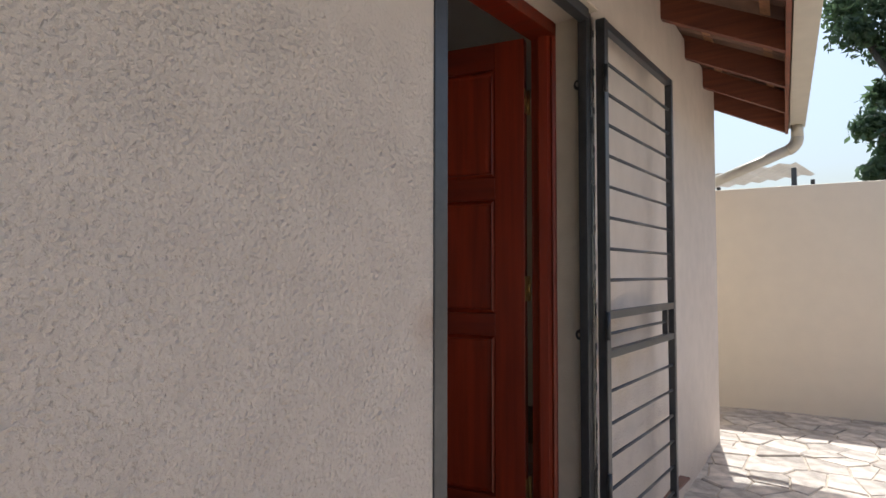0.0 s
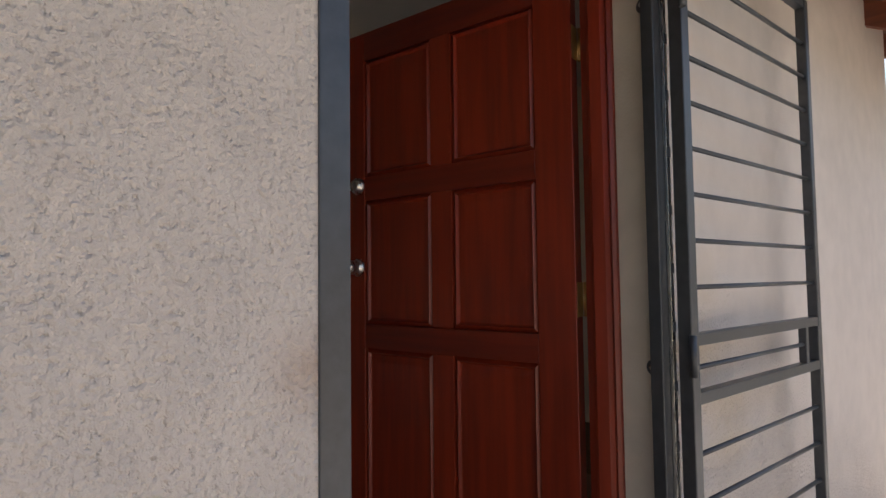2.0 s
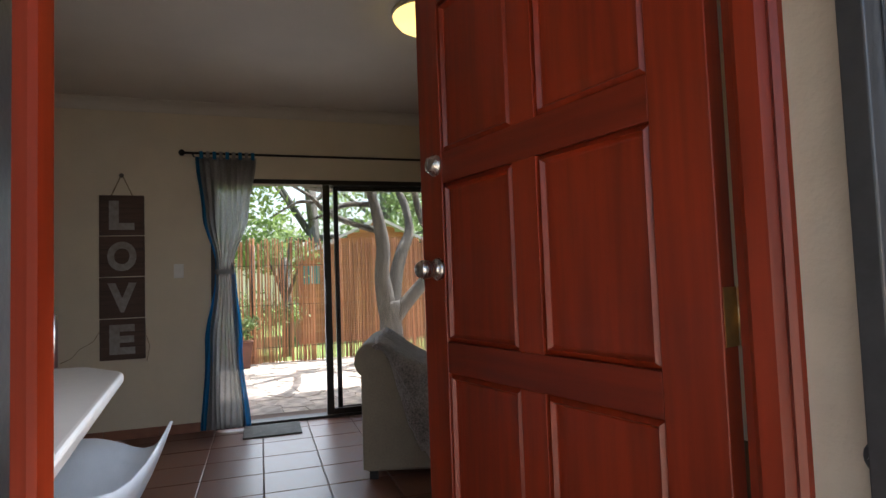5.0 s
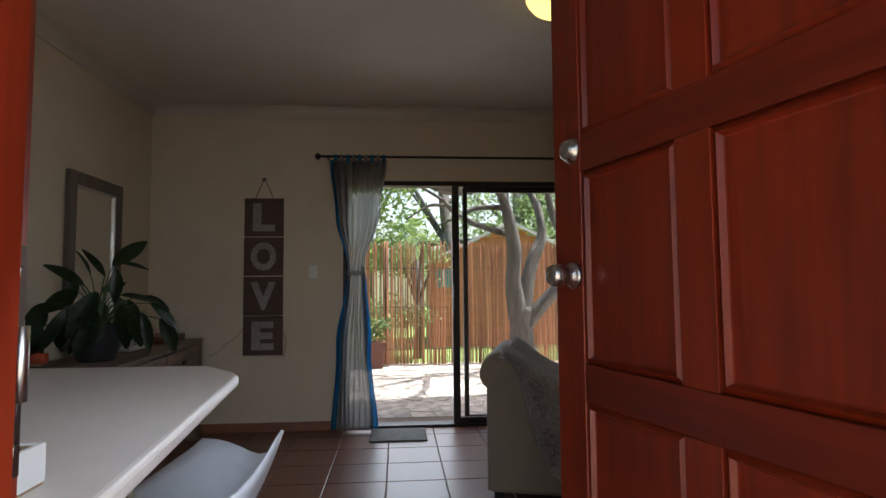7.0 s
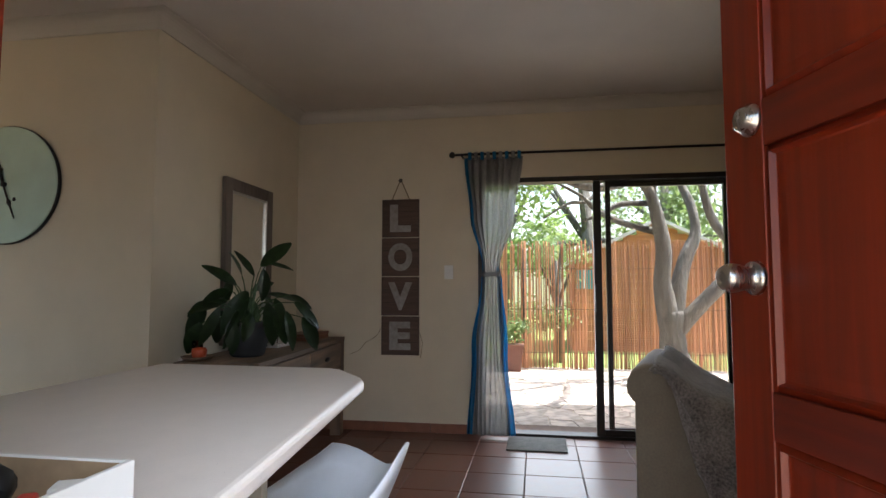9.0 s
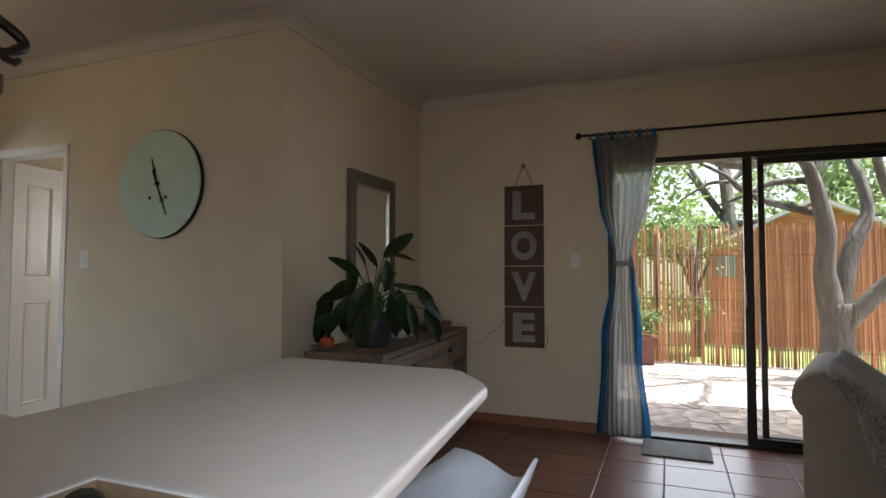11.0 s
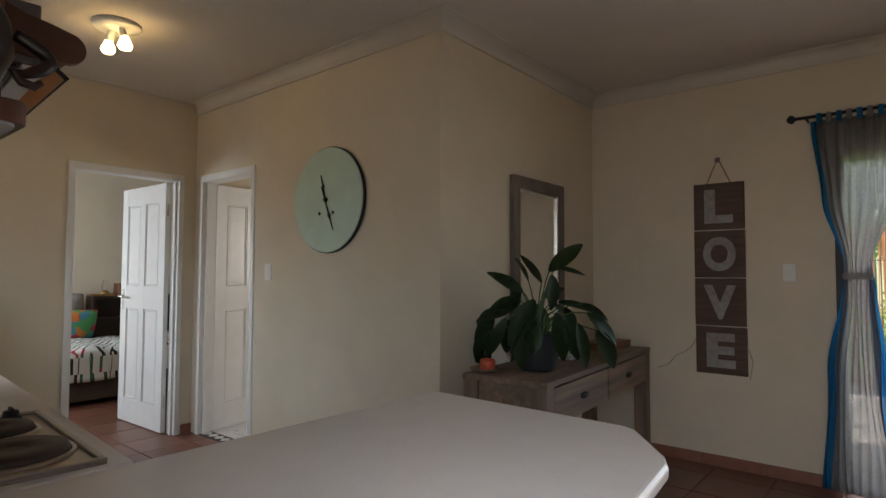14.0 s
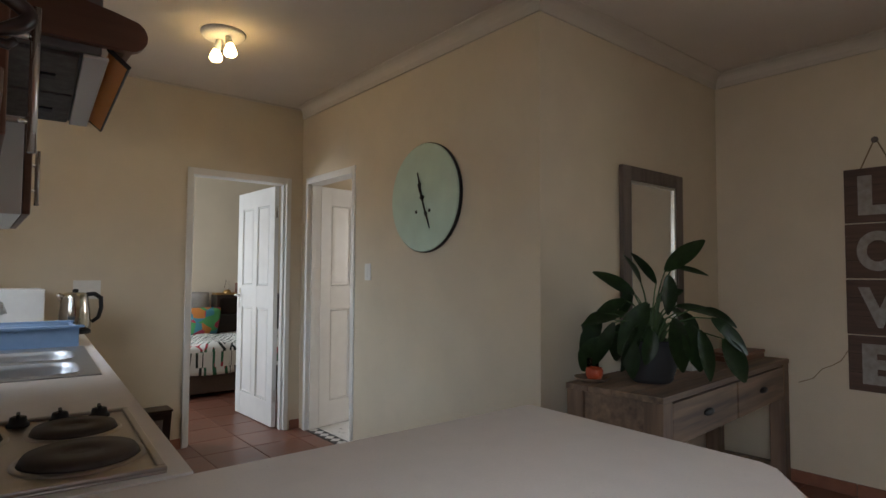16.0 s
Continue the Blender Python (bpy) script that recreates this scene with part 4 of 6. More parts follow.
for k, (u0, z0, u1, z1, wd) in enumerate(LEAVES + [(-u0 * 0.9, z0 * 0.9, -u1 * 0.8, z1 * 0.85, wd) for u0, z0, u1, z1, wd in LEAVES[4:14]]):
    far = 0.10 if k >= len(LEAVES) else 0.0
    d0 = random.uniform(-0.05, 0.05) + far
    d0 -= 0.10 if z1 < 0.2 and not far else 0.0
    d1 = d0 + random.uniform(-0.06, 0.04) + far * 0.6
    a = ACROSS * u0 + DEEP * d0 + Vector((0, 0, z0))
    b = ACROSS * u1 + DEEP * d1 + Vector((0, 0, z1))
    x = (b - a).normalized()
    n = (-DEEP * random.uniform(0.5, 1.0) + Vector((0, 0, random.uniform(0.5, 1.1))) + ACROSS * random.uniform(-0.4, 0.4)).normalized()
    n = (n - x * n.dot(x)).normalized()
    y = n.cross(x)
    ln = (b - a).length
    lf = part("leaf", broad_leaf(ln * 1.03, wd * 0.98, 0.32, 0.16), M_LEAF, plant)
    lf.matrix_basis = Matrix(((x.x, y.x, n.x, a.x), (x.y, y.y, n.y, a.y), (x.z, y.z, n.z, a.z), (0, 0, 0, 1)))
    foot = Vector((a.x * 0.15, a.y * 0.15, 0.17))
    mid = (foot + a) / 2 + Vector((-a.x * 0.12, -a.y * 0.12, 0.05))
    st = part("stalk", tube(bmesh.new(), [foot, (foot + mid) / 2 + Vector((-a.x * 0.03, -a.y * 0.03, 0.01)), mid, (mid + a) / 2 + Vector((0, 0, 0.012)), a], [0.0045, 0.004, 0.0038, 0.0034, 0.003], 6), M_STEM, plant)

M_PALE = mat("pale glazed ceramic", (0.62, 0.62, 0.60), 0.3, 0, 0.05, 30)
M_WOODBOX = wood("carved box wood", (0.20, 0.09, 0.05), (0.11, 0.045, 0.028), 0.5, 1, "X")
bx = thing("wooden_box", (-4.93, -0.43, TZ), "flat reddish wooden box on the console table", "box")
part("box_body", block(-0.20, 0.20, -0.10, 0.10, 0, 0.032, bevel=0.003), M_WOODBOX, bx)
part("box_lid", block(-0.203, 0.203, -0.103, 0.103, 0.033, 0.052, bevel=0.004), M_WOODBOX, bx)
tray = thing("glass_holder", (-4.37, -0.40, TZ), "pale holder with small glasses beside the plant", "holder")
part("holder_base", block(-0.12, 0.12, -0.05, 0.05, 0, 0.025, bevel=0.006), M_PALE, tray)
for k in range(3):
    part("glass_cup", lathe(bmesh.new(), [(0.026, 0.026), (0.032, 0.10), (0.030, 0.10), (0.024, 0.032)], (-0.075 + 0.075 * k, 0, 0), 18, None, False), clear("cup glass %d" % k), tray)
M_ORANGE = mat("orange candle glass", (0.55, 0.10, 0.045), 0.25, 0, 0.15, 30)
dish = thing("candle_dish", (-3.60, -0.515, TZ), "dark dish with an orange candle and a small glass", "candle")
part("dish", lathe(bmesh.new(), [(0.02, 0), (0.07, 0.004), (0.088, 0.020), (0.085, 0.022), (0.066, 0.008), (0.01, 0.006)], (0, 0, 0), 24), M_ACACIA, dish)
part("candle", lathe(bmesh.new(), [(0.032, 0.008), (0.040, 0.03), (0.042, 0.05), (0.036, 0.066), (0.028, 0.066), (0.02, 0.05)], (0.0, 0.01, 0), 20), M_ORANGE, dish, "orange candle")
part("tea_glass", lathe(bmesh.new(), [(0.026, 0.008), (0.03, 0.10), (0.028, 0.10), (0.024, 0.014)], (-0.045, -0.03, 0), 18, None, False), clear("tea glass"), dish)

# ---- bar counter and stool ----
bar = thing("bar_counter", (-1.75, 0.45, 0), "cream laminate breakfast bar with a clipped rounded corner", "counter")
bm = bmesh.new()
outline = [(-2.575, 0.0), (-2.555, 0.655), (-2.535, 0.695), (-2.375, 0.818), (-2.32, 0.842), (XI, 0.99), (XI, -0.004), (-1.60, -0.004)]
prism(bm, [(x + 1.75, y - 0.45) for x, y in outline], 0.862, 0.90, 0.012)
part("worktop", bm, M_LAMINATE, bar)
part("support_panel", block(-0.62, 0.80, -0.42, -0.38, 0, 0.862, bevel=0.002), M_INNER, bar)
part("end_panel", block(-0.66, -0.62, -0.43, 0.05, 0, 0.862, bevel=0.002), M_INNER, bar)

M_SHELL = mat("white moulded plastic", (0.66, 0.69, 0.74), 0.38, 0, 0.03, 20)
chair = thing("shell_chair", (-2.24, 0.665, 0), "white moulded shell chair tucked under the bar", "chair")
bm = bmesh.new()
NA, NR, rings = 40, 9, []
for i in range(NR + 1):
    s = i / NR
    ring = []
    for k in range(NA):
        a = 2 * math.pi * k / NA
        back = max(0, math.sin(a))
        front = max(0, -math.sin(a))
        sidew = abs(math.cos(a))
        rim = 0.13 + 0.16 * back ** 7 + 0.065 * sidew ** 4 - 0.13 * front ** 0.7
        r = 0.03 + 0.27 * s ** 0.8
        ring.append(bm.verts.new((1.04 * r * math.cos(a), r * math.sin(a) * (1 + 0.10 * s * back ** 5), 0.455 + rim * max(0, (s - 0.35) / 0.65) ** 1.8 - 0.02 * (1 - s))))
    rings.append(ring)
for a, b in zip(rings, rings[1:]):
    for k in range(NA):
        bm.faces.new((a[k], a[(k + 1) % NA], b[(k + 1) % NA], b[k])).smooth = True
bm.faces.new(rings[0][::-1])
bmesh.ops.recalc_face_normals(bm, faces=bm.faces)
bmesh.ops.solidify(bm, geom=list(bm.faces), thickness=0.007)
for f in bm.faces:
    f.smooth = True
part("seat_shell", bm, M_SHELL, chair)
for sx in (-1, 1):
    for sy in (-1, 1):
        part("leg", tube(bmesh.new(), [(sx * 0.10, sy * 0.10, 0.425), (sx * 0.20, sy * 0.20, 0)], [0.014, 0.010], 10), M_ACACIA_Z, chair, "wooden dowel leg")
part("brace", tube(bmesh.new(), [(-0.13, -0.13, 0.33), (0.13, 0.13, 0.33)], 0.005, 8), M_BLACK, chair)
part("brace", tube(bmesh.new(), [(-0.13, 0.13, 0.33), (0.13, -0.13, 0.33)], 0.005, 8), M_BLACK, chair)

# open box of odds and ends on the bar
M_BOXIN = mat("box card inside", (0.36, 0.25, 0.15), 0.85, 0, 0.12, 30)
ob = thing("storage_box", (-1.205, 0.745, 0.90), "shallow white open box of odds and ends on the bar", "box")
for nm, a in (("side", (-0.125, 0.125, -0.105, -0.097)), ("side", (-0.125, 0.125, 0.097, 0.105)), ("end", (-0.125, -0.117, -0.097, 0.097)), ("end", (0.117, 0.125, -0.097, 0.097))):
    part(nm, block(*a, 0.004, 0.057, bevel=0.0015), M_WHITE, ob)
part("bottom", block(-0.123, 0.123, -0.103, 0.103, 0, 0.006), M_BOXIN, ob)
for nm, a in (("lining", (-0.117, 0.117, -0.0968, -0.0955)), ("lining", (-0.1168, -0.1155, -0.095, 0.095))):
    part(nm, block(*a, 0.006, 0.054), M_BOXIN, ob)
M_RED = mat("red plastic", (0.55, 0.03, 0.02), 0.35, 0, 0.1, 30)
pc = part("spectacle_case", tube(bmesh.new(), [(-1.290, 0.665, 0.930), (-1.280, 0.68, 0.936), (-1.262, 0.715, 0.936), (-1.25, 0.735, 0.930)], [0.010, 0.026, 0.026, 0.010], 14), M_BLACK)
tagged(pc, "small black case lying in the open box", "case")
pc = part("red_lighter", block(-0.035, 0.035, -0.011, 0.011, 0, 0.024, bevel=0.005, m=pose(-1.245, 0.775, 0.907, 0, 0, 35)), M_RED)
tagged(pc, "small red plastic item in the open box", "lighter")
pc = part("folded_paper", block(-0.018, 0.018, -0.016, 0.016, 0, 0.032, bevel=0.003, m=pose(-1.285, 0.795, 0.907, 0, 0, 25)), M_PLASTIC)
tagged(pc, "folded white paper in the open box", "paper")

# ---- kitchen ----
base = thing("kitchen_base_unit", (-1.385, -1.67, 0), "cream kitchen base cupboards under the worktop", "base cabinet", "", -4)
part("carcass", block(-0.29, 0.30, -1.64, 1.64, 0.10, 0.70), M_WHITE, base)
part("plinth", block(-0.24, 0.30, -1.64, 1.64, 0, 0.10), M_BLACK, base)
for k in range(5):
    y0 = -1.64 + k * 0.656
    dd = part("door", block(-0.310, -0.291, y0 + 0.002, y0 + 0.654, 0.104, 0.855, bevel=0.003), M_WHITE, base)
    part("handle", tube(bmesh.new(), [(-0.338, y0 + 0.60, 0.62), (-0.338, y0 + 0.60, 0.80)], 0.006, 10), M_CHROME, dd)
top = thing("kitchen_worktop", (-1.30, -1.67, 0.862), "long cream laminate worktop with sink and hob", "worktop")
bm = bmesh.new()
FRONT = lambda y: -0.325 - 0.230 * (1.664 - y) / 3.327      # the worktop narrows towards the bar
HX0, HX1, HY0, HY1 = -0.36, 0.06, -0.51, 0.30                 # opening for the sink
prism(bm, [(FRONT(1.664), 1.664), (FRONT(HY1), HY1), (0.348, HY1), (0.348, 1.664)], 0.0, 0.038)
prism(bm, [(FRONT(HY0), HY0), (FRONT(-1.663), -1.663), (0.348, -1.663), (0.348, HY0)], 0.0, 0.038)
prism(bm, [(FRONT(HY1), HY1), (FRONT(HY0), HY0), (HX0, HY0), (HX0, HY1)], 0.0, 0.038)
prism(bm, [(HX1, HY1), (HX1, HY0), (0.348, HY0), (0.348, HY1)], 0.0, 0.038)
bmesh.ops.remove_doubles(bm, verts=bm.verts, dist=0.0005)
part("slab", bm, M_LAMINATE, top)
part("upstand", block(0.328, 0.347, -1.66, 1.66, 0.038, 0.075, bevel=0.003), M_LAMINATE, top)

M_HOB = mat("stainless hob", (0.42, 0.38, 0.34), 0.30, 1.0, 0.04, 25, rough_vary=0.03)
M_PLATE = mat("cast iron plate", (0.060, 0.042, 0.034), 0.55, 0.4, 0.2, 40, 0.0004, 200)
hob = thing("electric_hob", (-1.32, -0.335, 0.90), "stainless four plate electric hob with black knobs", "hob", "", -4)
part("tray", block(-0.285, 0.27, -0.30, 0.29, 0.0, 0.006, bevel=0.003), M_HOB, hob)
for nm, a in (("rim", (-0.285, 0.27, 0.275, 0.29)), ("rim", (-0.285, 0.27, -0.30, -0.285)), ("rim", (-0.285, -0.270, -0.285, 0.275)), ("rim", (0.255, 0.27, -0.285, 0.275))):
    part(nm, block(*a, 0.005, 0.014, bevel=0.003), M_HOB, hob)
for x, y, r in ((-0.155, 0.115, 0.102), (-0.155, -0.125, 0.085), (0.085, 0.115, 0.085), (0.085, -0.125, 0.102)):
    pl = part("plate", lathe(bmesh.new(), [(r * 1.05, 0.007), (r, 0.018), (r - 0.004, 0.023), (r * 0.35, 0.0225), (r * 0.32, 0.020), (0.01, 0.020)], (x, y, 0), 40), M_PLATE, hob, "dark cast iron hotplate")
    part("trim_ring", lathe(bmesh.new(), [(r * 1.16, 0.006), (r * 1.13, 0.011), (r * 1.06, 0.011)], (x, y, 0), 40, None, False), M_HOB, pl)
for k in range(4):
    kx = -0.215 + 0.085 * k
    kb = part("knob", lathe(bmesh.new(), [(0.024, 0.006), (0.024, 0.012), (0.019, 0.015), (0.017, 0.028), (0.012, 0.030)], (kx, -0.255, 0), 24), M_BLACK, hob, "black control knob")
    part("knob_grip", block(kx - 0.004, kx + 0.004, -0.274, -0.236, 0.024, 0.037, bevel=0.002), M_BLACK, kb)

M_SINK = mat("sink steel", (0.44, 0.44, 0.44), 0.42, 1.0, 0.03, 25, rough_vary=0.03)
sink = thing("kitchen_sink", (-1.42, -1.83, 0.90), "double bowl stainless sink set in the worktop", "sink", "", -4)


def bowl(bm, cx, cy, wx, wy, depth, z):
    """A dished basin with rounded corners and a turned rim."""
    n, rings = 32, []
    for k, (grow, dz) in enumerate(((1.10, 0.0015), (1.04, 0.004), (1.0, 0.001), (0.97, -0.02), (0.90, -depth), (0.05, -depth - 0.006))):
        ring = []
        for i in range(n):
            a = 2 * math.pi * i / n
            c, s = math.cos(a), math.sin(a)
            e = 0.42
            ring.append(bm.verts.new((cx + grow * wx * abs(c) ** e * (1 if c >= 0 else -1), cy + grow * wy * abs(s) ** e * (1 if s >= 0 else -1), z + dz)))
        rings.append(ring)
    for a, b in zip(rings, rings[1:]):
        for i in range(n):
            bm.faces.new((a[i], a[(i + 1) % n], b[(i + 1) % n], b[i])).smooth = True
    bm.faces.new(rings[-1])
    return bm


for a in ((-0.285, -0.220, -0.50, 0.50), (0.160, 0.24, -0.50, 0.50), (-0.220, 0.160, 0.445, 0.50), (-0.220, 0.160, -0.50, -0.335), (-0.220, 0.160, 0.020, 0.090)):
    part("deck", block(*a, 0, 0.005), M_SINK, sink)
for cy in (0.27, -0.16):
    bw = part("bowl", bowl(bmesh.new(), -0.03, cy, 0.19, 0.175, 0.13, 0.004), M_SINK, sink)
    part("drain", lathe(bmesh.new(), [(0.038, 0.0), (0.036, 0.003), (0.02, 0.001), (0.005, 0.001)], (-0.03, cy, -0.131), 20), M_CHROME, bw)
tap = part("mixer_tap", tube(bmesh.new(), [(0.19, 0.05, 0.005), (0.19, 0.05, 0.20), (0.17, 0.05, 0.26), (0.10, 0.05, 0.28), (0.04, 0.05, 0.25), (0.03, 0.05, 0.21)], [0.018, 0.012, 0.011, 0.011, 0.011, 0.012], 14), M_CHROME, sink, "chrome swan-neck tap")

M_BLUE = mat("blue plastic", (0.20, 0.30, 0.46), 0.4, 0, 0.05, 20)
rackd = thing("dish_rack", (-1.50, -2.52, 0.90), "blue plastic dish rack standing by the sink", "dish rack")
bm = bmesh.new()
for nm, a in ((0, (-0.22, 0.22, -0.19, -0.18)), (0, (-0.22, 0.22, 0.18, 0.19)), (0, (-0.22, -0.21, -0.18, 0.18)), (0, (0.21, 0.22, -0.18, 0.18))):
    part("rack_side", block(*a, 0.0, 0.105, bevel=0.004), M_BLUE, rackd)
part("rack_base", block(-0.21, 0.21, -0.18, 0.18, 0.0, 0.01), M_BLUE, rackd)
part("rack_lip", block(-0.24, 0.24, 0.175, 0.215, 0.100, 0.112, bevel=0.003), M_BLUE, rackd)
part("rack_lip", block(-0.24, 0.24, -0.215, -0.175, 0.100, 0.112, bevel=0.003), M_BLUE, rackd)
for k in range(7):
    part("divider", tube(bmesh.new(), [(-0.20, -0.15 + k * 0.05, 0.01), (-0.20, -0.15 + k * 0.05, 0.10), (0.20, -0.15 + k * 0.05, 0.10), (0.20, -0.15 + k * 0.05, 0.01)], 0.003, 6), M_BLUE, rackd)

M_KETTLE = mat("polished kettle steel", (0.60, 0.57, 0.53), 0.16, 1.0, 0.04, 30)
ket = thing("electric_kettle", (-1.79, -3.12, 0.90), "brushed steel electric kettle with a black handle", "kettle")
part("base_plate", lathe(bmesh.new(), [(0.082, 0), (0.082, 0.016), (0.072, 0.024)], (0, 0, 0), 32), M_BLACK, ket)
part("body", lathe(bmesh.new(), [(0.078, 0.026), (0.082, 0.045), (0.077, 0.13), (0.068, 0.195), (0.062, 0.215), (0.05, 0.225), (0.02, 0.229)], (0, 0, 0), 40), M_KETTLE, ket)
part("lid_knob", lathe(bmesh.new(), [(0.014, 0.227), (0.016, 0.24), (0.010, 0.246)], (0, 0, 0), 16), M_BLACK, ket)
part("handle", tube(bmesh.new(), [(-0.055, 0, 0.215), (-0.095, 0, 0.218), (-0.128, 0, 0.195), (-0.132, 0, 0.14), (-0.118, 0, 0.085), (-0.085, 0, 0.06)], [0.012, 0.013, 0.013, 0.012, 0.011, 0.010], 12), M_BLACK, ket, "black looped handle")
bm = bmesh.new()
tube(bm, [(0.050, 0, 0.180), (0.074, 0, 0.208), (0.086, 0, 0.220)], [0.024, 0.017, 0.011], 12)
part("spout", bm, M_KETTLE, ket)
ket.matrix_basis = ket.matrix_basis @ Matrix.Diagonal((1.1, 1.1, 1.14, 1))
mw = thing("microwave", (-1.36, -3.14, 0.90), "white microwave oven with vent slots in its side", "microwave")
part("case", block(-0.26, 0.26, -0.18, 0.18, 0.012, 0.285, bevel=0.008), M_PLASTIC, mw)
for k in range(4):
    for j in range(3):
        part("vent_slot", block(-0.10 + k * 0.045, -0.065 + k * 0.045, 0.1795, 0.1815, 0.055 + j * 0.016, 0.062 + j * 0.016), M_BLACK, mw)
for sx in (-1, 1):
    for sy in (-1, 1):
        part("foot", lathe(bmesh.new(), [(0.015, 0), (0.015, 0.013)], (sx * 0.22, sy * 0.14, 0), 12), M_BLACK, mw)

M_JUG = mat("dark brown glaze", (0.022, 0.010, 0.007), 0.35, 0, 0.3, 25)
# bin between the counter's end and the bedroom doorway
bin_ = thing("waste_bin", (-2.29, YB + 0.11, 0), "small dark brown bin standing against the wall", "bin")
bm = bmesh.new()
prism(bm, [(-0.10, -0.075), (0.10, -0.075), (0.10, 0.075), (-0.10, 0.075)], 0.0, 0.32, 0.008)
for v in bm.verts:
    k = 0.84 + 0.16 * v.co.z / 0.32
    v.co.x, v.co.y = v.co.x * k, v.co.y * k
part("bin_body", bm, M_JUG, bin_)
part("bin_rim", block(-0.108, 0.108, -0.083, 0.083, 0.318, 0.334, bevel=0.005), M_JUG, bin_)

# wall cupboards, hood and its carved side board
M_WALNUT = wood("brown veneer", (0.135, 0.062, 0.036), (0.085, 0.036, 0.022), 0.45, 0.5, "X")
hood = thing("cooker_hood", (-1.315, -0.41, 1.692), "grey cooker hood with two filters and an amber glass visor", "cooker hood", "", -4)
M_HOODG = mat("grey hood enamel", (0.17, 0.165, 0.16), 0.5, 0.2, 0.06, 60)
M_FILTER = mat("filter mesh", (0.13, 0.12, 0.115), 0.6, 0.4, 0.3, 400, 0.0006, 500)
part("case", block(-0.17, 0.37, -0.30, 0.30, 0.006, 0.13, bevel=0.004), M_HOODG, hood)
for y0 in (-0.29, 0.005):
    fl = part("filter", block(-0.135, 0.33, y0, y0 + 0.28, -0.002, 0.006, bevel=0.002), M_FILTER, hood, "grey metal grease filter")
    part("filter_catch", block(-0.10, -0.07, y0 + 0.12, y0 + 0.15, -0.007, -0.002, bevel=0.001), M_BLACK, fl)
part("front_strip", block(-0.182, -0.140, -0.30, 0.30, -0.004, 0.004, bevel=0.002), M_WHITE, hood, "white front strip")
M_AMBER = bpy.data.materials.new("amber glass")
M_AMBER.use_nodes = True
ab = M_AMBER.node_tree.nodes["Principled BSDF"]
ab.inputs["Base Color"].default_value, ab.inputs["Roughness"].default_value, ab.inputs["Transmission Weight"].default_value = (0.85, 0.36, 0.04, 1), 0.3, 0.45
vis = part("visor", block(-0.004, 0.0, -0.297, 0.297, -0.042, 0.0, m=pose(-0.182, 0, 0.018, 0, 50, 0)), M_AMBER, hood, "amber tinted glass visor")
part("visor_edge", block(-0.006, 0.002, -0.297, 0.297, -0.046, -0.042, m=pose(-0.182, 0, 0.018, 0, 50, 0), bevel=0.002), M_BLACK, vis)
for sy in (-1, 1):
    part("visor_end", block(-0.006, 0.002, *sorted((sy * 0.297, sy * 0.302)), -0.046, 0.004, m=pose(-0.182, 0, 0.018, 0, 50, 0)), M_BLACK, vis)


def cheek(y):
    """The side board of the hood: a long concave curve that ends in a round nose."""
    pts = [(-0.96, 1.712), (-1.49, 1.712), *[(-1.508 + 0.032 * math.cos(radians(a)), 1.744 + 0.032 * math.sin(radians(a))) for a in range(258, 104, -11)], (-1.48, 1.783), (-1.43, 1.792), (-1.39, 1.808), (-1.35, 1.84), (-1.32, 1.90), (-1.31, 1.97), (-1.31, 2.25), (-0.96, 2.25)]
    bm = bmesh.new()
    prism(bm, [(x + 1.2, z - 1.70) for x, z in pts], 0, 0.02, 0.002, pose(0, y, 0, 90, 0, 0))
    return bm


hb = thing("hood_cupboard", (-1.2, 0.0, 1.70), "brown veneered cupboard above the hood with curved side boards", "wall cabinet")
part("side_board", cheek(-0.080), M_WALNUT, hb, "curved brown side board")
part("side_board", cheek(-0.712), M_WALNUT, hb, "curved brown side board")
part("body", block(-0.10, 0.24, -0.710, -0.104, 0.135, 0.55), M_WALNUT, hb)
part("canopy_front", block(-0.325, -0.31, -0.710, -0.104, 0.03, 0.072, bevel=0.003), M_WALNUT, hb)


def wall_cupboard(name, y0, y1, z0, z1, label, hy, hz0, hz1, out):
    c = thing(name, (-1.155 - out, (y0 + y1) / 2, z0), label, "wall cabinet", "kitchen wall cupboards")
    h2, hh = (y1 - y0) / 2, z1 - z0
    part("carcass", block(-0.135, 0.20 + out, -h2, h2, 0.0, hh, bevel=0.002), M_WHITE, c)
    dr = part("door", block(-0.155, -0.137, -h2 + 0.002, h2 - 0.002, 0.002, hh, bevel=0.003), M_WALNUT, c, "brown veneer door")
    bh_ = part("handle", tube(bmesh.new(), [(-0.197, hy, hz0 - z0), (-0.197, hy, hz1 - z0)], 0.007, 14), M_CHROME, dr, "brushed steel bar handle")
    for hz in (hz0 + 0.05 - z0, hz1 - 0.05 - z0):
        part("handle_post", tube(bmesh.new(), [(-0.155, hy, hz), (-0.197, hy, hz)], 0.005, 10), M_CHROME, bh_)
    return c


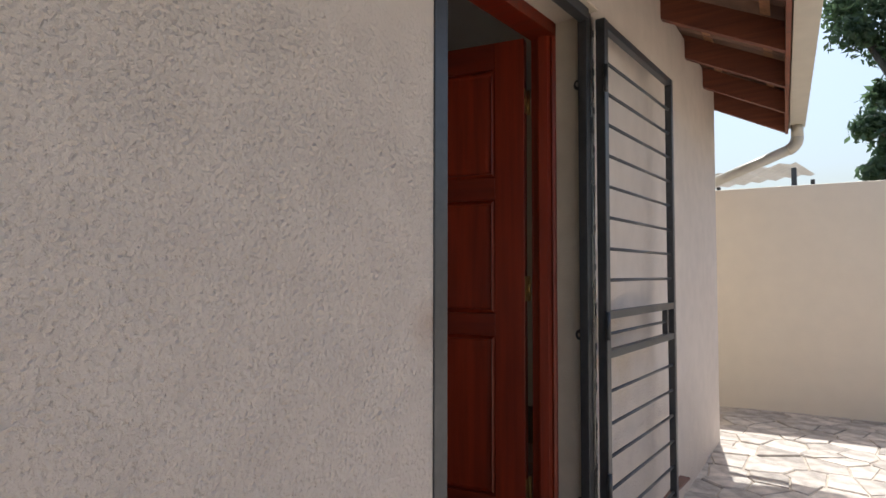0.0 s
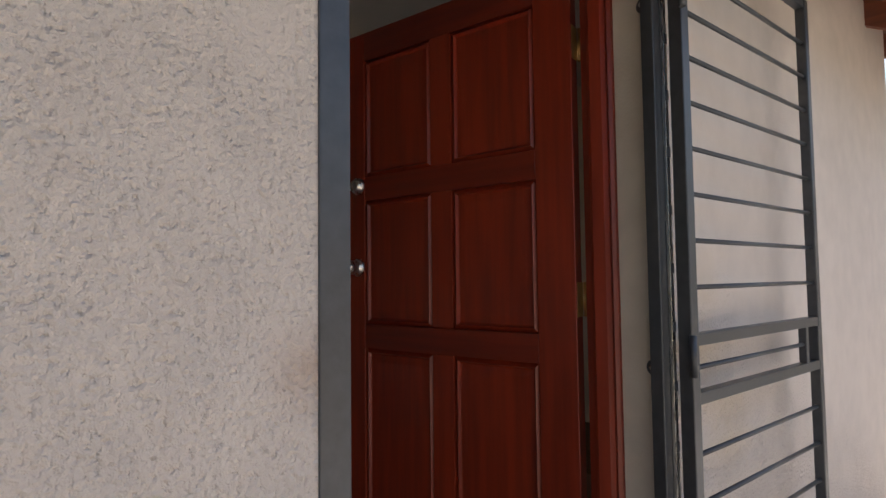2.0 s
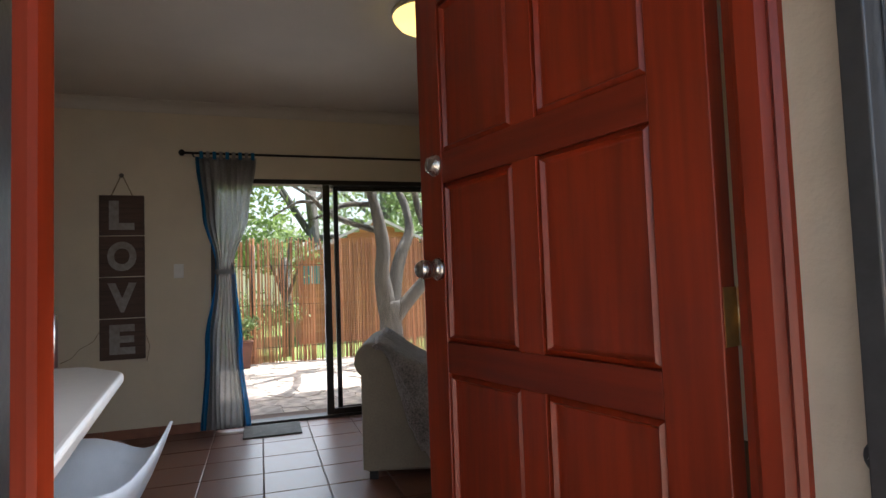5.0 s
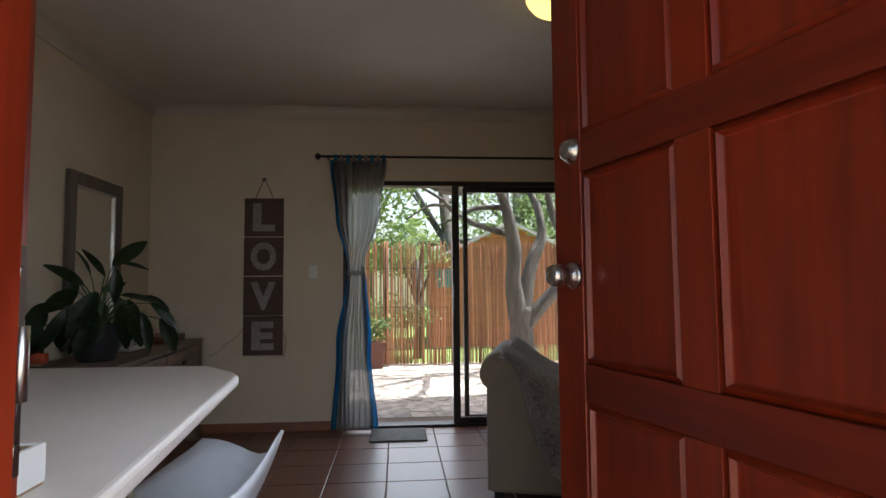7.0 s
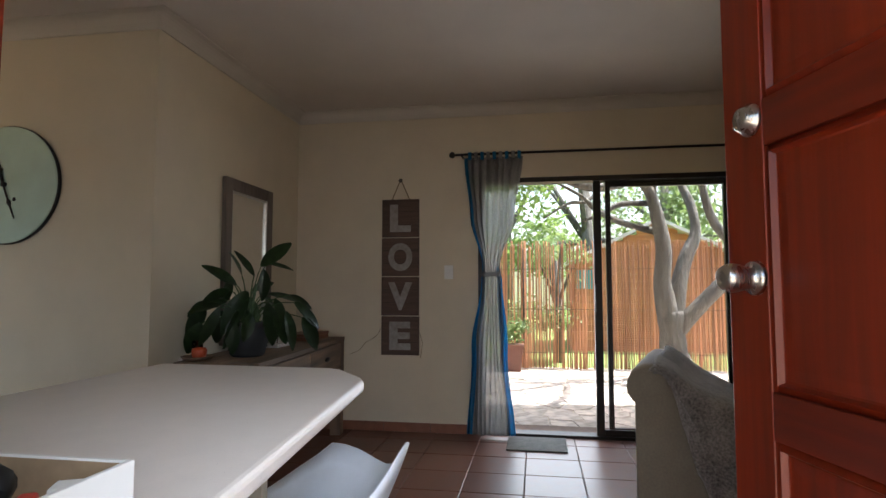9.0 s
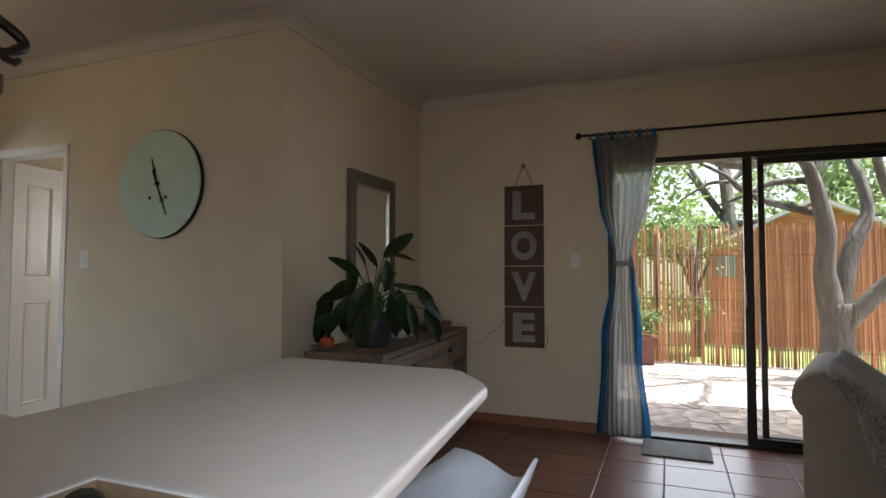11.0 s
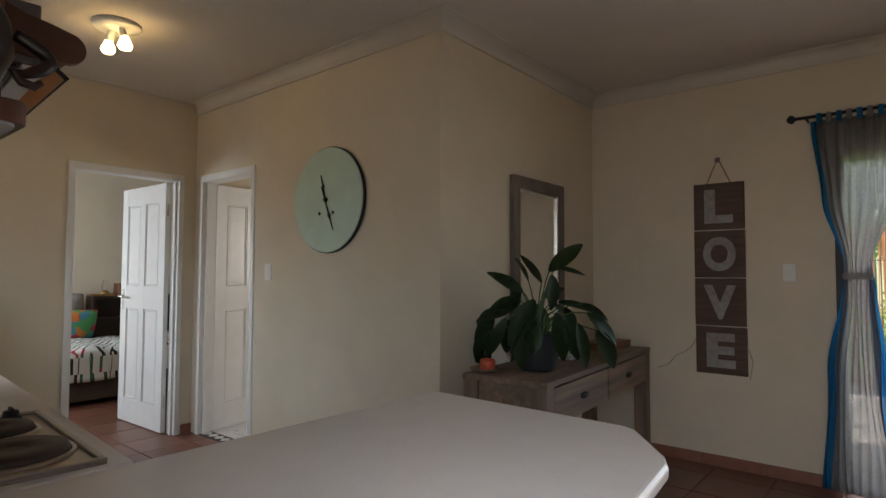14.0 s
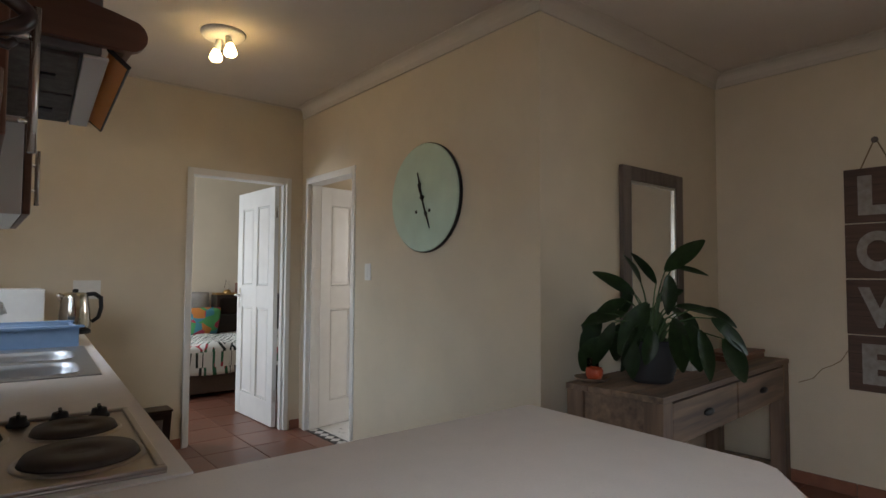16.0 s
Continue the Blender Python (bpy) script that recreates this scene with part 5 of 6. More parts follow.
wall_cupboard("wall_cupboard", -1.40, -0.735, 1.435, 2.25, "tall brown wall cupboard with a steel bar handle", -0.12, 1.505, 1.69, 0.09)
wall_cupboard("wall_cupboard", -0.075, 0.335, 1.435, 2.25, "brown wall cupboard over the bar with a bar handle", -0.10, 1.472, 1.71, 0.0)
# white shelf underside, with its shade mixed into the colour as grey
M_UNDER_SHADE = mat("shaded white board", (0.36, 0.355, 0.35), 0.8, 0, 0.06, 20)
sh = thing("corner_shelf", (-0.955, 0.337, 1.448), "narrow open brown end shelf beside the wall cupboard", "shelf")
for nm, z in (("shelf_board", 0.0), ("shelf_board", 0.40), ("shelf_board", 0.776)):
    bm = bmesh.new()
    pts = [(0, 0.002), (-0.348, 0.002)] + [(-0.330 - 0.018 * math.cos(radians(a)), 0.132 + 0.018 * math.sin(radians(a))) for a in range(0, 91, 15)] + [(0, 0.150)]
    prism(bm, pts, z, z + 0.026, 0.002)
    part(nm, bm, M_WALNUT, sh)
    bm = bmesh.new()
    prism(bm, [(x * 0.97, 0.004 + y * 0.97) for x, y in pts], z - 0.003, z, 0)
    part("white_underside", bm, M_UNDER_SHADE, sh)
jug = thing("ceramic_jug", (-1.232, 0.458, 1.474), "dark brown ceramic jug with a looped handle on the shelf", "jug")
part("jug_body", lathe(bmesh.new(), [(0.040, 0), (0.058, 0.02), (0.070, 0.05), (0.066, 0.085), (0.050, 0.115), (0.046, 0.14), (0.052, 0.155), (0.046, 0.155), (0.04, 0.13)], (0.01, 0, 0), 32), M_JUG, jug)
loop = [(-0.056 - 0.032 * math.sin(a * math.pi / 15), 0.02 + 0.001 * a, 0.074 - 0.0033 * a - 0.0 * math.sin(a)) for a in range(15)] + [(-0.052, 0.035, 0.028), (-0.060, 0.036, 0.018), (-0.072, 0.036, 0.016), (-0.078, 0.036, 0.022)]
part("jug_handle", tube(bmesh.new(), loop, [0.0075] * 12 + [0.007, 0.006, 0.005, 0.005, 0.005, 0.005, 0.004], 12), M_JUG, jug)

# ---- lamps ----
M_BULB = glow("lit bulb", (1.0, 0.66, 0.25), 5)
M_DOME = glow("lit frosted dome", (1.0, 0.70, 0.18), 0.75)
kl = thing("kitchen_ceiling_light", (-2.37, -2.19, H), "white twin spot ceiling light, both bulbs lit", "ceiling light")
part("base_plate", lathe(bmesh.new(), [(0.125, 0), (0.125, -0.012), (0.115, -0.026), (0.03, -0.03)], (0, 0, 0), 36), M_WHITE, kl)
for dx, dy in ((-0.018, 0.058), (0.018, -0.058)):
    arm = part("lamp_holder", tube(bmesh.new(), [(dx * 0.6, dy * 0.6, -0.025), (dx, dy, -0.085)], [0.014, 0.024], 16), M_WHITE, kl)
    part("bulb", lathe(bmesh.new(), [(0.018, -0.085), (0.033, -0.115), (0.038, -0.135), (0.028, -0.152), (0.005, -0.156)], (dx * 1.1, dy * 1.1, 0), 24), M_BULB, arm, "glowing reflector bulb")
dome = thing("dome_ceiling_light", (-3.28, 2.20, H), "frosted yellow glass dome light, switched on", "ceiling light")
part("rim", lathe(bmesh.new(), [(0.20, 0), (0.205, -0.01), (0.205, -0.022), (0.195, -0.026)], (0, 0, 0), 48), M_CORNICE, dome)
part("shade", lathe(bmesh.new(), [(0.195, -0.024), (0.188, -0.045), (0.165, -0.075), (0.125, -0.098), (0.075, -0.112), (0.02, -0.118)], (0, 0, 0), 48), M_DOME, dome, "glowing frosted glass bowl")
for a in (100, 220, 340):
    part("clip", lathe(bmesh.new(), [(0.010, 0), (0.012, 0.012), (0.006, 0.018)], (0.197 * math.cos(radians(a)), 0.197 * math.sin(radians(a)), -0.035), 10, pose(0, 0, a, 0, 90, 0)), M_BRASS, dome)

# ---- curtains ----
M_CURTAIN = mat("grey sheer curtain", (0.29, 0.28, 0.27), 0.85, 0, 0.08, 60, 0.0006, 300, None, (1, 1, 1), 0, 0, 0.4)
sheer(M_CURTAIN, 0.4, 0.10)
M_BLUECLOTH = mat("blue cloth", (0.010, 0.17, 0.36), 0.8, 0, 0.1, 60, 0.0006, 300, None, (1, 1, 1), 0, 0, 0.3)
sheer(M_BLUECLOTH, 0.35, 0.04)
rod = thing("curtain_rod", (XB + 0.09, 1.9, 2.262), "thin dark iron curtain rod with ball ends", "curtain rod")
part("pole", tube(bmesh.new(), [(0, -1.20, 0), (0, 1.30, 0)], 0.010, 12), M_BLACK, rod)
for s in (-1.22, 1.32):
    part("finial", lathe(bmesh.new(), [(0.012, -0.02), (0.026, -0.008), (0.028, 0.004), (0.018, 0.02), (0.006, 0.026)], (0, s, 0), 16, pose(0, 0, 0, 90, 0, 0)), M_BLACK, rod)
for s in (-1.14, 1.24):
    part("bracket", tube(bmesh.new(), [(-0.088, s, -0.01), (0, s, -0.012)], 0.007, 8), M_BLACK, rod)


def curtain(name, yc, material, spans, label, dx=0.0, folds=7, phase=0.0):
    """A hanging cloth tied at the middle: spans are (height, y0, y1)."""
    bm = bmesh.new()
    n, rows, top = 72, [], min(2.235, spans[0][0] - 0.002)
    for i in range(41):
        z = top - i / 40 * (top - 0.02)
        for (za, a0, a1), (zb, b0, b1) in zip(spans, spans[1:]):
            if zb <= z <= za:
                u = (za - z) / (za - zb)
                u = u * u * (3 - 2 * u)
                y0, y1 = a0 + (b0 - a0) * u, a1 + (b1 - a1) * u
        depth = 0.006 + 0.007 * min(1.0, (y1 - y0) / 0.4)
        row = []
        for k in range(n + 1):
            s = k / n
            w = math.sin(s * folds * 2 * math.pi + phase + 0.5 * math.sin(z * 2.1)) + 0.3 * math.sin(s * folds * 4.3 * math.pi + z)
            row.append(bm.verts.new((XB + 0.085 + dx + depth * w, y0 + (y1 - y0) * s + 0.008 * math.sin(z * 5 + s * 9), z)))
        rows.append(row)
    for a, b in zip(rows, rows[1:]):
        for k in range(n):
            bm.faces.new((a[k], a[k + 1], b[k + 1], b[k])).smooth = True
    bmesh.ops.solidify(bm, geom=list(bm.faces), thickness=0.0015)
    return bm


ct = thing("curtain", (0, 0, 0), "grey sheer curtain with blue borders, tied in the middle", "curtain")
part("cloth", curtain("cloth", 1, M_CURTAIN, [(2.24, 0.815, 1.245), (1.75, 0.85, 1.19), (1.34, 0.925, 1.065), (1.20, 0.925, 1.065), (0.7, 0.875, 1.09), (0.01, 0.835, 1.135)], ""), M_CURTAIN, ct)
part("blue_border", curtain("border", 1, M_BLUECLOTH, [(2.24, 0.785, 0.835), (1.75, 0.825, 0.868), (1.34, 0.918, 0.945), (1.20, 0.915, 0.94), (0.7, 0.835, 0.90), (0.01, 0.79, 0.86)], "", -0.012, 2), M_BLUECLOTH, ct, "bright blue cloth border")
part("blue_border", curtain("border", 1, M_BLUECLOTH, [(1.345, 1.03, 1.060), (1.34, 1.03, 1.060), (1.20, 1.045, 1.075), (0.7, 1.07, 1.12), (0.01, 1.11, 1.175)], "", -0.014, 2), M_BLUECLOTH, ct, "bright blue cloth border")
part("tie_band", lathe(bmesh.new(), [(0.072, -0.02), (0.078, 0.0), (0.072, 0.02)], (XB + 0.085, 0.993, 1.285), 24, Matrix.Diagonal((0.55, 1, 1, 1)), False), M_CURTAIN, ct)
for k in range(9):
    y = 0.825 + k * 0.05
    part("tab_top", block(XB + 0.072, XB + 0.108, y - 0.014, y + 0.014, 2.215, 2.277, bevel=0.004), M_BLUECLOTH if k % 2 == 0 else M_CURTAIN, ct, "blue loop" if k % 2 == 0 else "")
ct2 = thing("curtain", (0, 0, 0), "dark gathered curtain at the far side of the sliding door", "curtain")
part("cloth", curtain("cloth", 1, M_CURTAIN, [(2.24, 2.86, 3.18), (1.34, 2.97, 3.08), (1.20, 2.97, 3.08), (0.01, 2.90, 3.16)], ""), M_CURTAIN, ct2)
part("blue_border", curtain("border", 1, M_BLUECLOTH, [(2.24, 2.84, 2.87), (1.34, 2.955, 2.98), (1.20, 2.955, 2.98), (0.01, 2.87, 2.92)], "", -0.012, 2), M_BLUECLOTH, ct2, "bright blue cloth border")

M_MAT = mat("door mat fibre", (0.13, 0.125, 0.11), 0.95, 0, 0.2, 150, 0.003, 300)
dm = part("door_mat", block(-5.265, -4.885, 1.12, 1.56, 0.0, 0.012, bevel=0.004), M_MAT)
tagged(dm, "flat grey door mat inside the sliding door", "door mat")

# ---- armchair with a throw ----
M_SOFA = mat("beige upholstery", (0.27, 0.225, 0.165), 0.9, 0, 0.08, 90, 0.0008, 350, None, (1, 1, 1), 0, 0, 0.3)
M_THROW = mat("grey crochet throw", (0.37, 0.325, 0.295), 0.95, 0, 0.35, 90, 0.012, 110, None, (1, 1, 1), 0, 0, 0.5)
arm = thing("armchair", (-3.62, 1.82, 0), "beige upholstered armchair with a rolled back", "armchair", "", -16)
DROP = 0.075
part("back", block(-0.80, -0.15, 0.0, 0.20, 0.06, 0.69, bevel=0.03), M_SOFA, arm)
bm = bmesh.new()
tube(bm, [(x, 0.06, z - DROP) for x, z in ((0.012, 0.765), (-0.1, 0.77), (-0.85, 0.77), (-0.962, 0.765))], [0.095, 0.102, 0.102, 0.095], 24)
part("back_roll", bm, M_SOFA, arm)
bm = bmesh.new()
side = [(0.0, 0.06), (0.0, 0.65), (0.06, 0.728), (0.14, 0.718), (0.30, 0.635), (0.45, 0.585), (0.86, 0.56), (0.90, 0.52), (0.90, 0.06)]
prism(bm, side, -0.14, 0.0, 0.012, Matrix(((0, 0, 1, 0), (1, 0, 0, 0), (0, 1, 0, 0), (0, 0, 0, 1))))
part("side_panel", bm, M_SOFA, arm)
bm = bmesh.new()
prism(bm, side, -0.95, -0.81, 0.012, Matrix(((0, 0, 1, 0), (1, 0, 0, 0), (0, 1, 0, 0), (0, 0, 0, 1))))
part("side_panel", bm, M_SOFA, arm)
part("seat_cushion", block(-0.80, -0.15, 0.20, 0.90, 0.30, 0.47, bevel=0.04), M_SOFA, arm)
part("base", block(-0.94, -0.01, 0.02, 0.88, 0.05, 0.30, bevel=0.01), M_SOFA, arm)
for x in (-0.90, -0.05):
    for y in (0.06, 0.84):
        part("foot", block(x - 0.025, x + 0.025, y - 0.025, y + 0.025, 0, 0.06), M_BLACK, arm)
# the throw follows the roll and slides down over the side, with a ragged hem
bm = bmesh.new()
rows = []
for i in range(34):
    s = i / 33
    y = 0.085 + 0.74 * s
    zt = 0.803 if y < 0.10 else 0.803 - (y - 0.10) * 0.56 + 0.012 * math.sin(17 * y)
    zt = max(zt, 0.59)
    hang = min(0.50, 0.03 + 1.75 * max(0.0, s - 0.09)) + 0.018 * math.sin(31 * s) + 0.012 * math.sin(73 * s + 1)
    row = []
    for k in range(26):
        u = k / 25
        if u < 0.45:
            x = -0.80 + (0.80 + 0.016) * u / 0.45
            z = zt + 0.010 * math.sin(x * 23 + y * 9)
        else:
            v = (u - 0.45) / 0.55
            x = 0.022 + 0.018 * math.sin(v * 3.1) + 0.006 * math.sin(y * 60 + v * 6) + 0.004 * math.sin(v * 55 + y * 18)
            z = zt - v * hang
        row.append(bm.verts.new((x, y + 0.010 * math.sin(u * 15 + s * 7), z)))
    rows.append(row)
for a, b in zip(rows, rows[1:]):
    for k in range(25):
        bm.faces.new((a[k], a[k + 1], b[k + 1], b[k])).smooth = True
bmesh.ops.recalc_face_normals(bm, faces=bm.faces)
th = part("throw_blanket", bm, M_THROW)
solid = th.modifiers.new("thickness", "SOLIDIFY")
solid.thickness, solid.offset = 0.010, 0.0
th.matrix_basis = pose(-3.62, 1.82, 0, 0, 0, -16)
tagged(th, "grey crocheted throw with a ragged hem over the armchair", "blanket")

# ---- bedroom and bathroom beyond the doors ----
def quilt_material():
    m = mat("quilt", (0.78, 0.77, 0.73), 0.85, 0, 0.04, 40, 0.001, 90)
    nt = m.node_tree
    b = nt.nodes["Principled BSDF"]
    tc = nt.nodes.new("ShaderNodeTexCoord")
    col = b.inputs["Base Color"].links[0].from_socket
    mp = nt.nodes.new("ShaderNodeMapping")
    mp.inputs["Rotation"].default_value = (0, 0, radians(38))
    nt.links.new(tc.outputs["Object"], mp.inputs["Vector"])
    ck = nt.nodes.new("ShaderNodeTexChecker")
    ck.inputs["Scale"].default_value = 6.4
    nt.links.new(mp.outputs[0], ck.inputs["Vector"])
    lines = []
    for axis in ("X", "Y"):
        wv = nt.nodes.new("ShaderNodeTexWave")
        wv.bands_direction = axis
        wv.inputs["Scale"].default_value = 4.6
        nt.links.new(mp.outputs[0], wv.inputs["Vector"])
        gt = nt.nodes.new("ShaderNodeMath")
        gt.operation = "GREATER_THAN"
        gt.inputs[1].default_value = 0.80
        nt.links.new(wv.outputs[1], gt.inputs[0])
        lines.append(gt)
    pick = nt.nodes.new("ShaderNodeMix")
    nt.links.new(ck.outputs["Fac"], pick.inputs[0])
    nt.links.new(lines[0].outputs[0], pick.inputs[2])
    nt.links.new(lines[1].outputs[0], pick.inputs[3])
    hue = nt.nodes.new("ShaderNodeTexNoise")
    hue.inputs["Scale"].default_value = 3.0
    nt.links.new(mp.outputs[0], hue.inputs["Vector"])
    inks = nt.nodes.new("ShaderNodeValToRGB")
    inks.color_ramp.interpolation = "CONSTANT"
    inks.color_ramp.elements[0].color, inks.color_ramp.elements[1].color = (0.02, 0.03, 0.025, 1), (0.03, 0.14, 0.07, 1)
    inks.color_ramp.elements[1].position = 0.5
    e = inks.color_ramp.elements.new(0.6)
    e.color = (0.40, 0.03, 0.05, 1)
    nt.links.new(hue.outputs[0], inks.inputs[0])
    mx = nt.nodes.new("ShaderNodeMix")
    mx.data_type = "RGBA"
    nt.links.new(pick.outputs[0], mx.inputs[0])
    nt.links.new(col, mx.inputs[6])
    nt.links.new(inks.outputs[0], mx.inputs[7])
    col = mx.outputs[2]
    nt.links.new(col, b.inputs["Base Color"])
    return m


bed = thing("bed", (-3.55, -5.62, 0), "low dark based bed standing against the bedroom wall", "bed")
M_BEDBASE = mat("grey brown upholstery", (0.10, 0.075, 0.06), 0.9, 0, 0.1, 60)
part("bed_base", block(-1.0, 1.0, -0.66, 0.62, 0.04, 0.30, bevel=0.02), M_BEDBASE, bed)
part("mattress", block(-1.0, 1.0, -0.66, 0.62, 0.30, 0.50, bevel=0.05), M_WHITE, bed)
bm = bmesh.new()
rows = []
for i in range(25):
    s = i / 24
    row = []
    for k in range(31):
        x = -1.03 + 2.06 * k / 30
        if s < 0.72:
            y, z = -0.60 + 1.24 * s / 0.72, 0.525 + 0.012 * math.sin(7 * x + 9 * s) + 0.01 * math.sin(17 * x - 5 * s)
        else:
            v = (s - 0.72) / 0.28
            y, z = 0.645 + 0.02 * math.sin(8 * x) * v, 0.52 - v * (0.27 + 0.02 * math.sin(5 * x))
        row.append(bm.verts.new((x, y, z)))
    rows.append(row)
for a, b in zip(rows, rows[1:]):
    for k in range(30):
        bm.faces.new((a[k], a[k + 1], b[k + 1], b[k])).smooth = True
bmesh.ops.recalc_face_normals(bm, faces=bm.faces)
bmesh.ops.solidify(bm, geom=list(bm.faces), thickness=-0.02)
q = part("quilt", bm, quilt_material())
q.matrix_basis = pose(-3.55, -5.62, 0.004)
tagged(q, "white quilt with green, red and black maze lines", "quilt")


def cushion(name, at, rx, rz, w, h, t, material, label):
    bm = bmesh.new()
    n, rows = 12, {}
    for side in (1, -1):
        for i in range(n + 1):
            for k in range(n + 1):
                u, v = 2 * i / n - 1, 2 * k / n - 1
                e = max(0.0, (1 - u * u) * (1 - v * v)) ** 0.45
                if side == -1 and (i in (0, n) or k in (0, n)):
                    rows[side, i, k] = rows[1, i, k]
                else:
                    rows[side, i, k] = bm.verts.new((u * w / 2 * (1 - 0.05 * v * v), side * t / 2 * e, v * h / 2 * (1 - 0.05 * u * u)))
    for side in (1, -1):
        for i in range(n):
            for k in range(n):
                f = [rows[side, i, k], rows[side, i + 1, k], rows[side, i + 1, k + 1], rows[side, i, k + 1]]
                bm.faces.new(f if side == -1 else f[::-1]).smooth = True
    ob = part(name, bm, material)
    ob.matrix_basis = pose(*at, rx, 0, rz)
    return tagged(ob, label, "cushion")


def patchwork():
    m = mat("bright patchwork", (0.6, 0.1, 0.1), 0.85)
    nt = m.node_tree
    vo = nt.nodes.new("ShaderNodeTexVoronoi")
    vo.inputs["Scale"].default_value = 9
    tc = nt.nodes.new("ShaderNodeTexCoord")
    nt.links.new(tc.outputs["Object"], vo.inputs["Vector"])
    rp = nt.nodes.new("ShaderNodeValToRGB")
    rp.color_ramp.interpolation = "CONSTANT"
    cols = [(0.0, (0.50, 0.06, 0.10)), (0.25, (0.10, 0.35, 0.12)), (0.45, (0.08, 0.28, 0.36)), (0.62, (0.60, 0.22, 0.05)), (0.8, (0.42, 0.08, 0.20))]
    rp.color_ramp.elements[0].color = (*cols[0][1], 1)
    rp.color_ramp.elements[1].position, rp.color_ramp.elements[1].color = cols[1][0], (*cols[1][1], 1)
    for p, c in cols[2:]:
        e = rp.color_ramp.elements.new(p)
        e.color = (*c, 1)
    sp = nt.nodes.new("ShaderNodeSeparateColor")
    nt.links.new(vo.outputs["Color"], sp.inputs[0])
    nt.links.new(sp.outputs[0], rp.inputs[0])
    nt.links.new(rp.outputs[0], nt.nodes["Principled BSDF"].inputs["Base Color"])
    return m


M_GREYPIL = mat("grey pillow cotton", (0.42, 0.40, 0.38), 0.9, 0, 0.05, 40)
cushion("cushion", (-3.42, -5.98, 0.71), -18, 6, 0.44, 0.36, 0.15, patchwork(), "bright patchwork cushion propped on the bed")
cushion("pillow", (-3.25, -6.17, 0.83), -12, 2, 0.62, 0.48, 0.17, M_GREYPIL, "plain grey pillow against the bedroom wall")
hbd = thing("bedside_shelf", (-4.15, -6.20, 0), "dark wooden shelf unit beside the pillows", "shelf")
M_DARKW = wood("dark stained wood", (0.035, 0.018, 0.012), (0.02, 0.010, 0.008), 0.5, 1, "X")
part("top_board", block(-0.50, 0.52, -0.11, 0.12, 0.985, 1.02, bevel=0.003), M_DARKW, hbd)
part("back_board", block(-0.50, 0.52, -0.11, -0.09, 0.30, 0.985), M_DARKW, hbd)
part("side_board", block(-0.50, -0.47, -0.09, 0.12, 0.0, 0.985), M_DARKW, hbd)
part("side_board", block(0.49, 0.52, -0.09, 0.12, 0.0, 0.985), M_DARKW, hbd)
part("shelf_board", block(-0.47, 0.49, -0.09, 0.10, 0.74, 0.77), M_DARKW, hbd)
lampb = thing("oil_lamp", (-3.78, -6.17, 1.02), "small glass oil lamp with a brass collar", "lamp")
part("lamp_base", lathe(bmesh.new(), [(0.045, 0), (0.05, 0.01), (0.045, 0.05), (0.02, 0.065)], (0, 0, 0), 20), M_BRASS, lampb)
part("chimney", lathe(bmesh.new(), [(0.018, 0.065), (0.036, 0.10), (0.022, 0.15), (0.016, 0.19)], (0, 0, 0), 20, None, False), clear("chimney glass"), lampb, "clear glass chimney")
bk = part("book_stack", block(-3.88, -3.62, -6.26, -6.12, 1.02, 1.045, bevel=0.003), M_BRASS)
tagged(bk, "thin tan book lying on the dark shelf", "book")
cd = part("wooden_crate", block(-4.12, -3.92, -6.29, -6.11, 1.02, 1.17, bevel=0.004), M_WOODBOX)
tagged(cd, "dark brown wooden crate on the shelf", "crate")

M_WHITETILE = mat("white bathroom tile", (0.62, 0.60, 0.57), 0.3, 0, 0.06, 20)
struct("floor_bathroom", block(-5.6, XC - 0.112, -3.445, -0.81, -0.009, 0.006), M_WHITETILE, "pale tiled bathroom floor", "floor")
thr = struct("threshold_strip", block(XC - 0.112, XC + 0.0, -3.20, -2.50, -0.009, 0.004), M_BLACK, "black threshold strip with white diamonds", "threshold")
for k in range(8):
    y = -3.165 + k * 0.09
    bm = bmesh.new()
    prism(bm, [(XC - 0.056 + 0.044, y), (XC - 0.056, y + 0.042), (XC - 0.056 - 0.044, y), (XC - 0.056, y - 0.042)], 0.0, 0.0065)
    part("diamond_tile", bm, M_WHITETILE, thr)

bin_ = thing("waste_bin", (-2.20, -3.20, 0), "low dark waste bin against the wall past the counter", "bin")
part("bin_body", lathe(bmesh.new(), [(0.085, 0.0), (0.10, 0.02), (0.115, 0.26), (0.12, 0.27)], (-0.03, 0, 0), 24), M_BEDBASE, bin_)

# ---- garden behind the house ----
struct("ground", block(-400, 400, -400, 400, -0.6, -0.165), M_EARTH, "garden earth and dry grass around the house", "ground")
struct("lawn", block(-40, -9.95, -30, 30, -0.17, -0.13), M_LAWN, "sunlit lawn beyond the reed fence", "lawn")


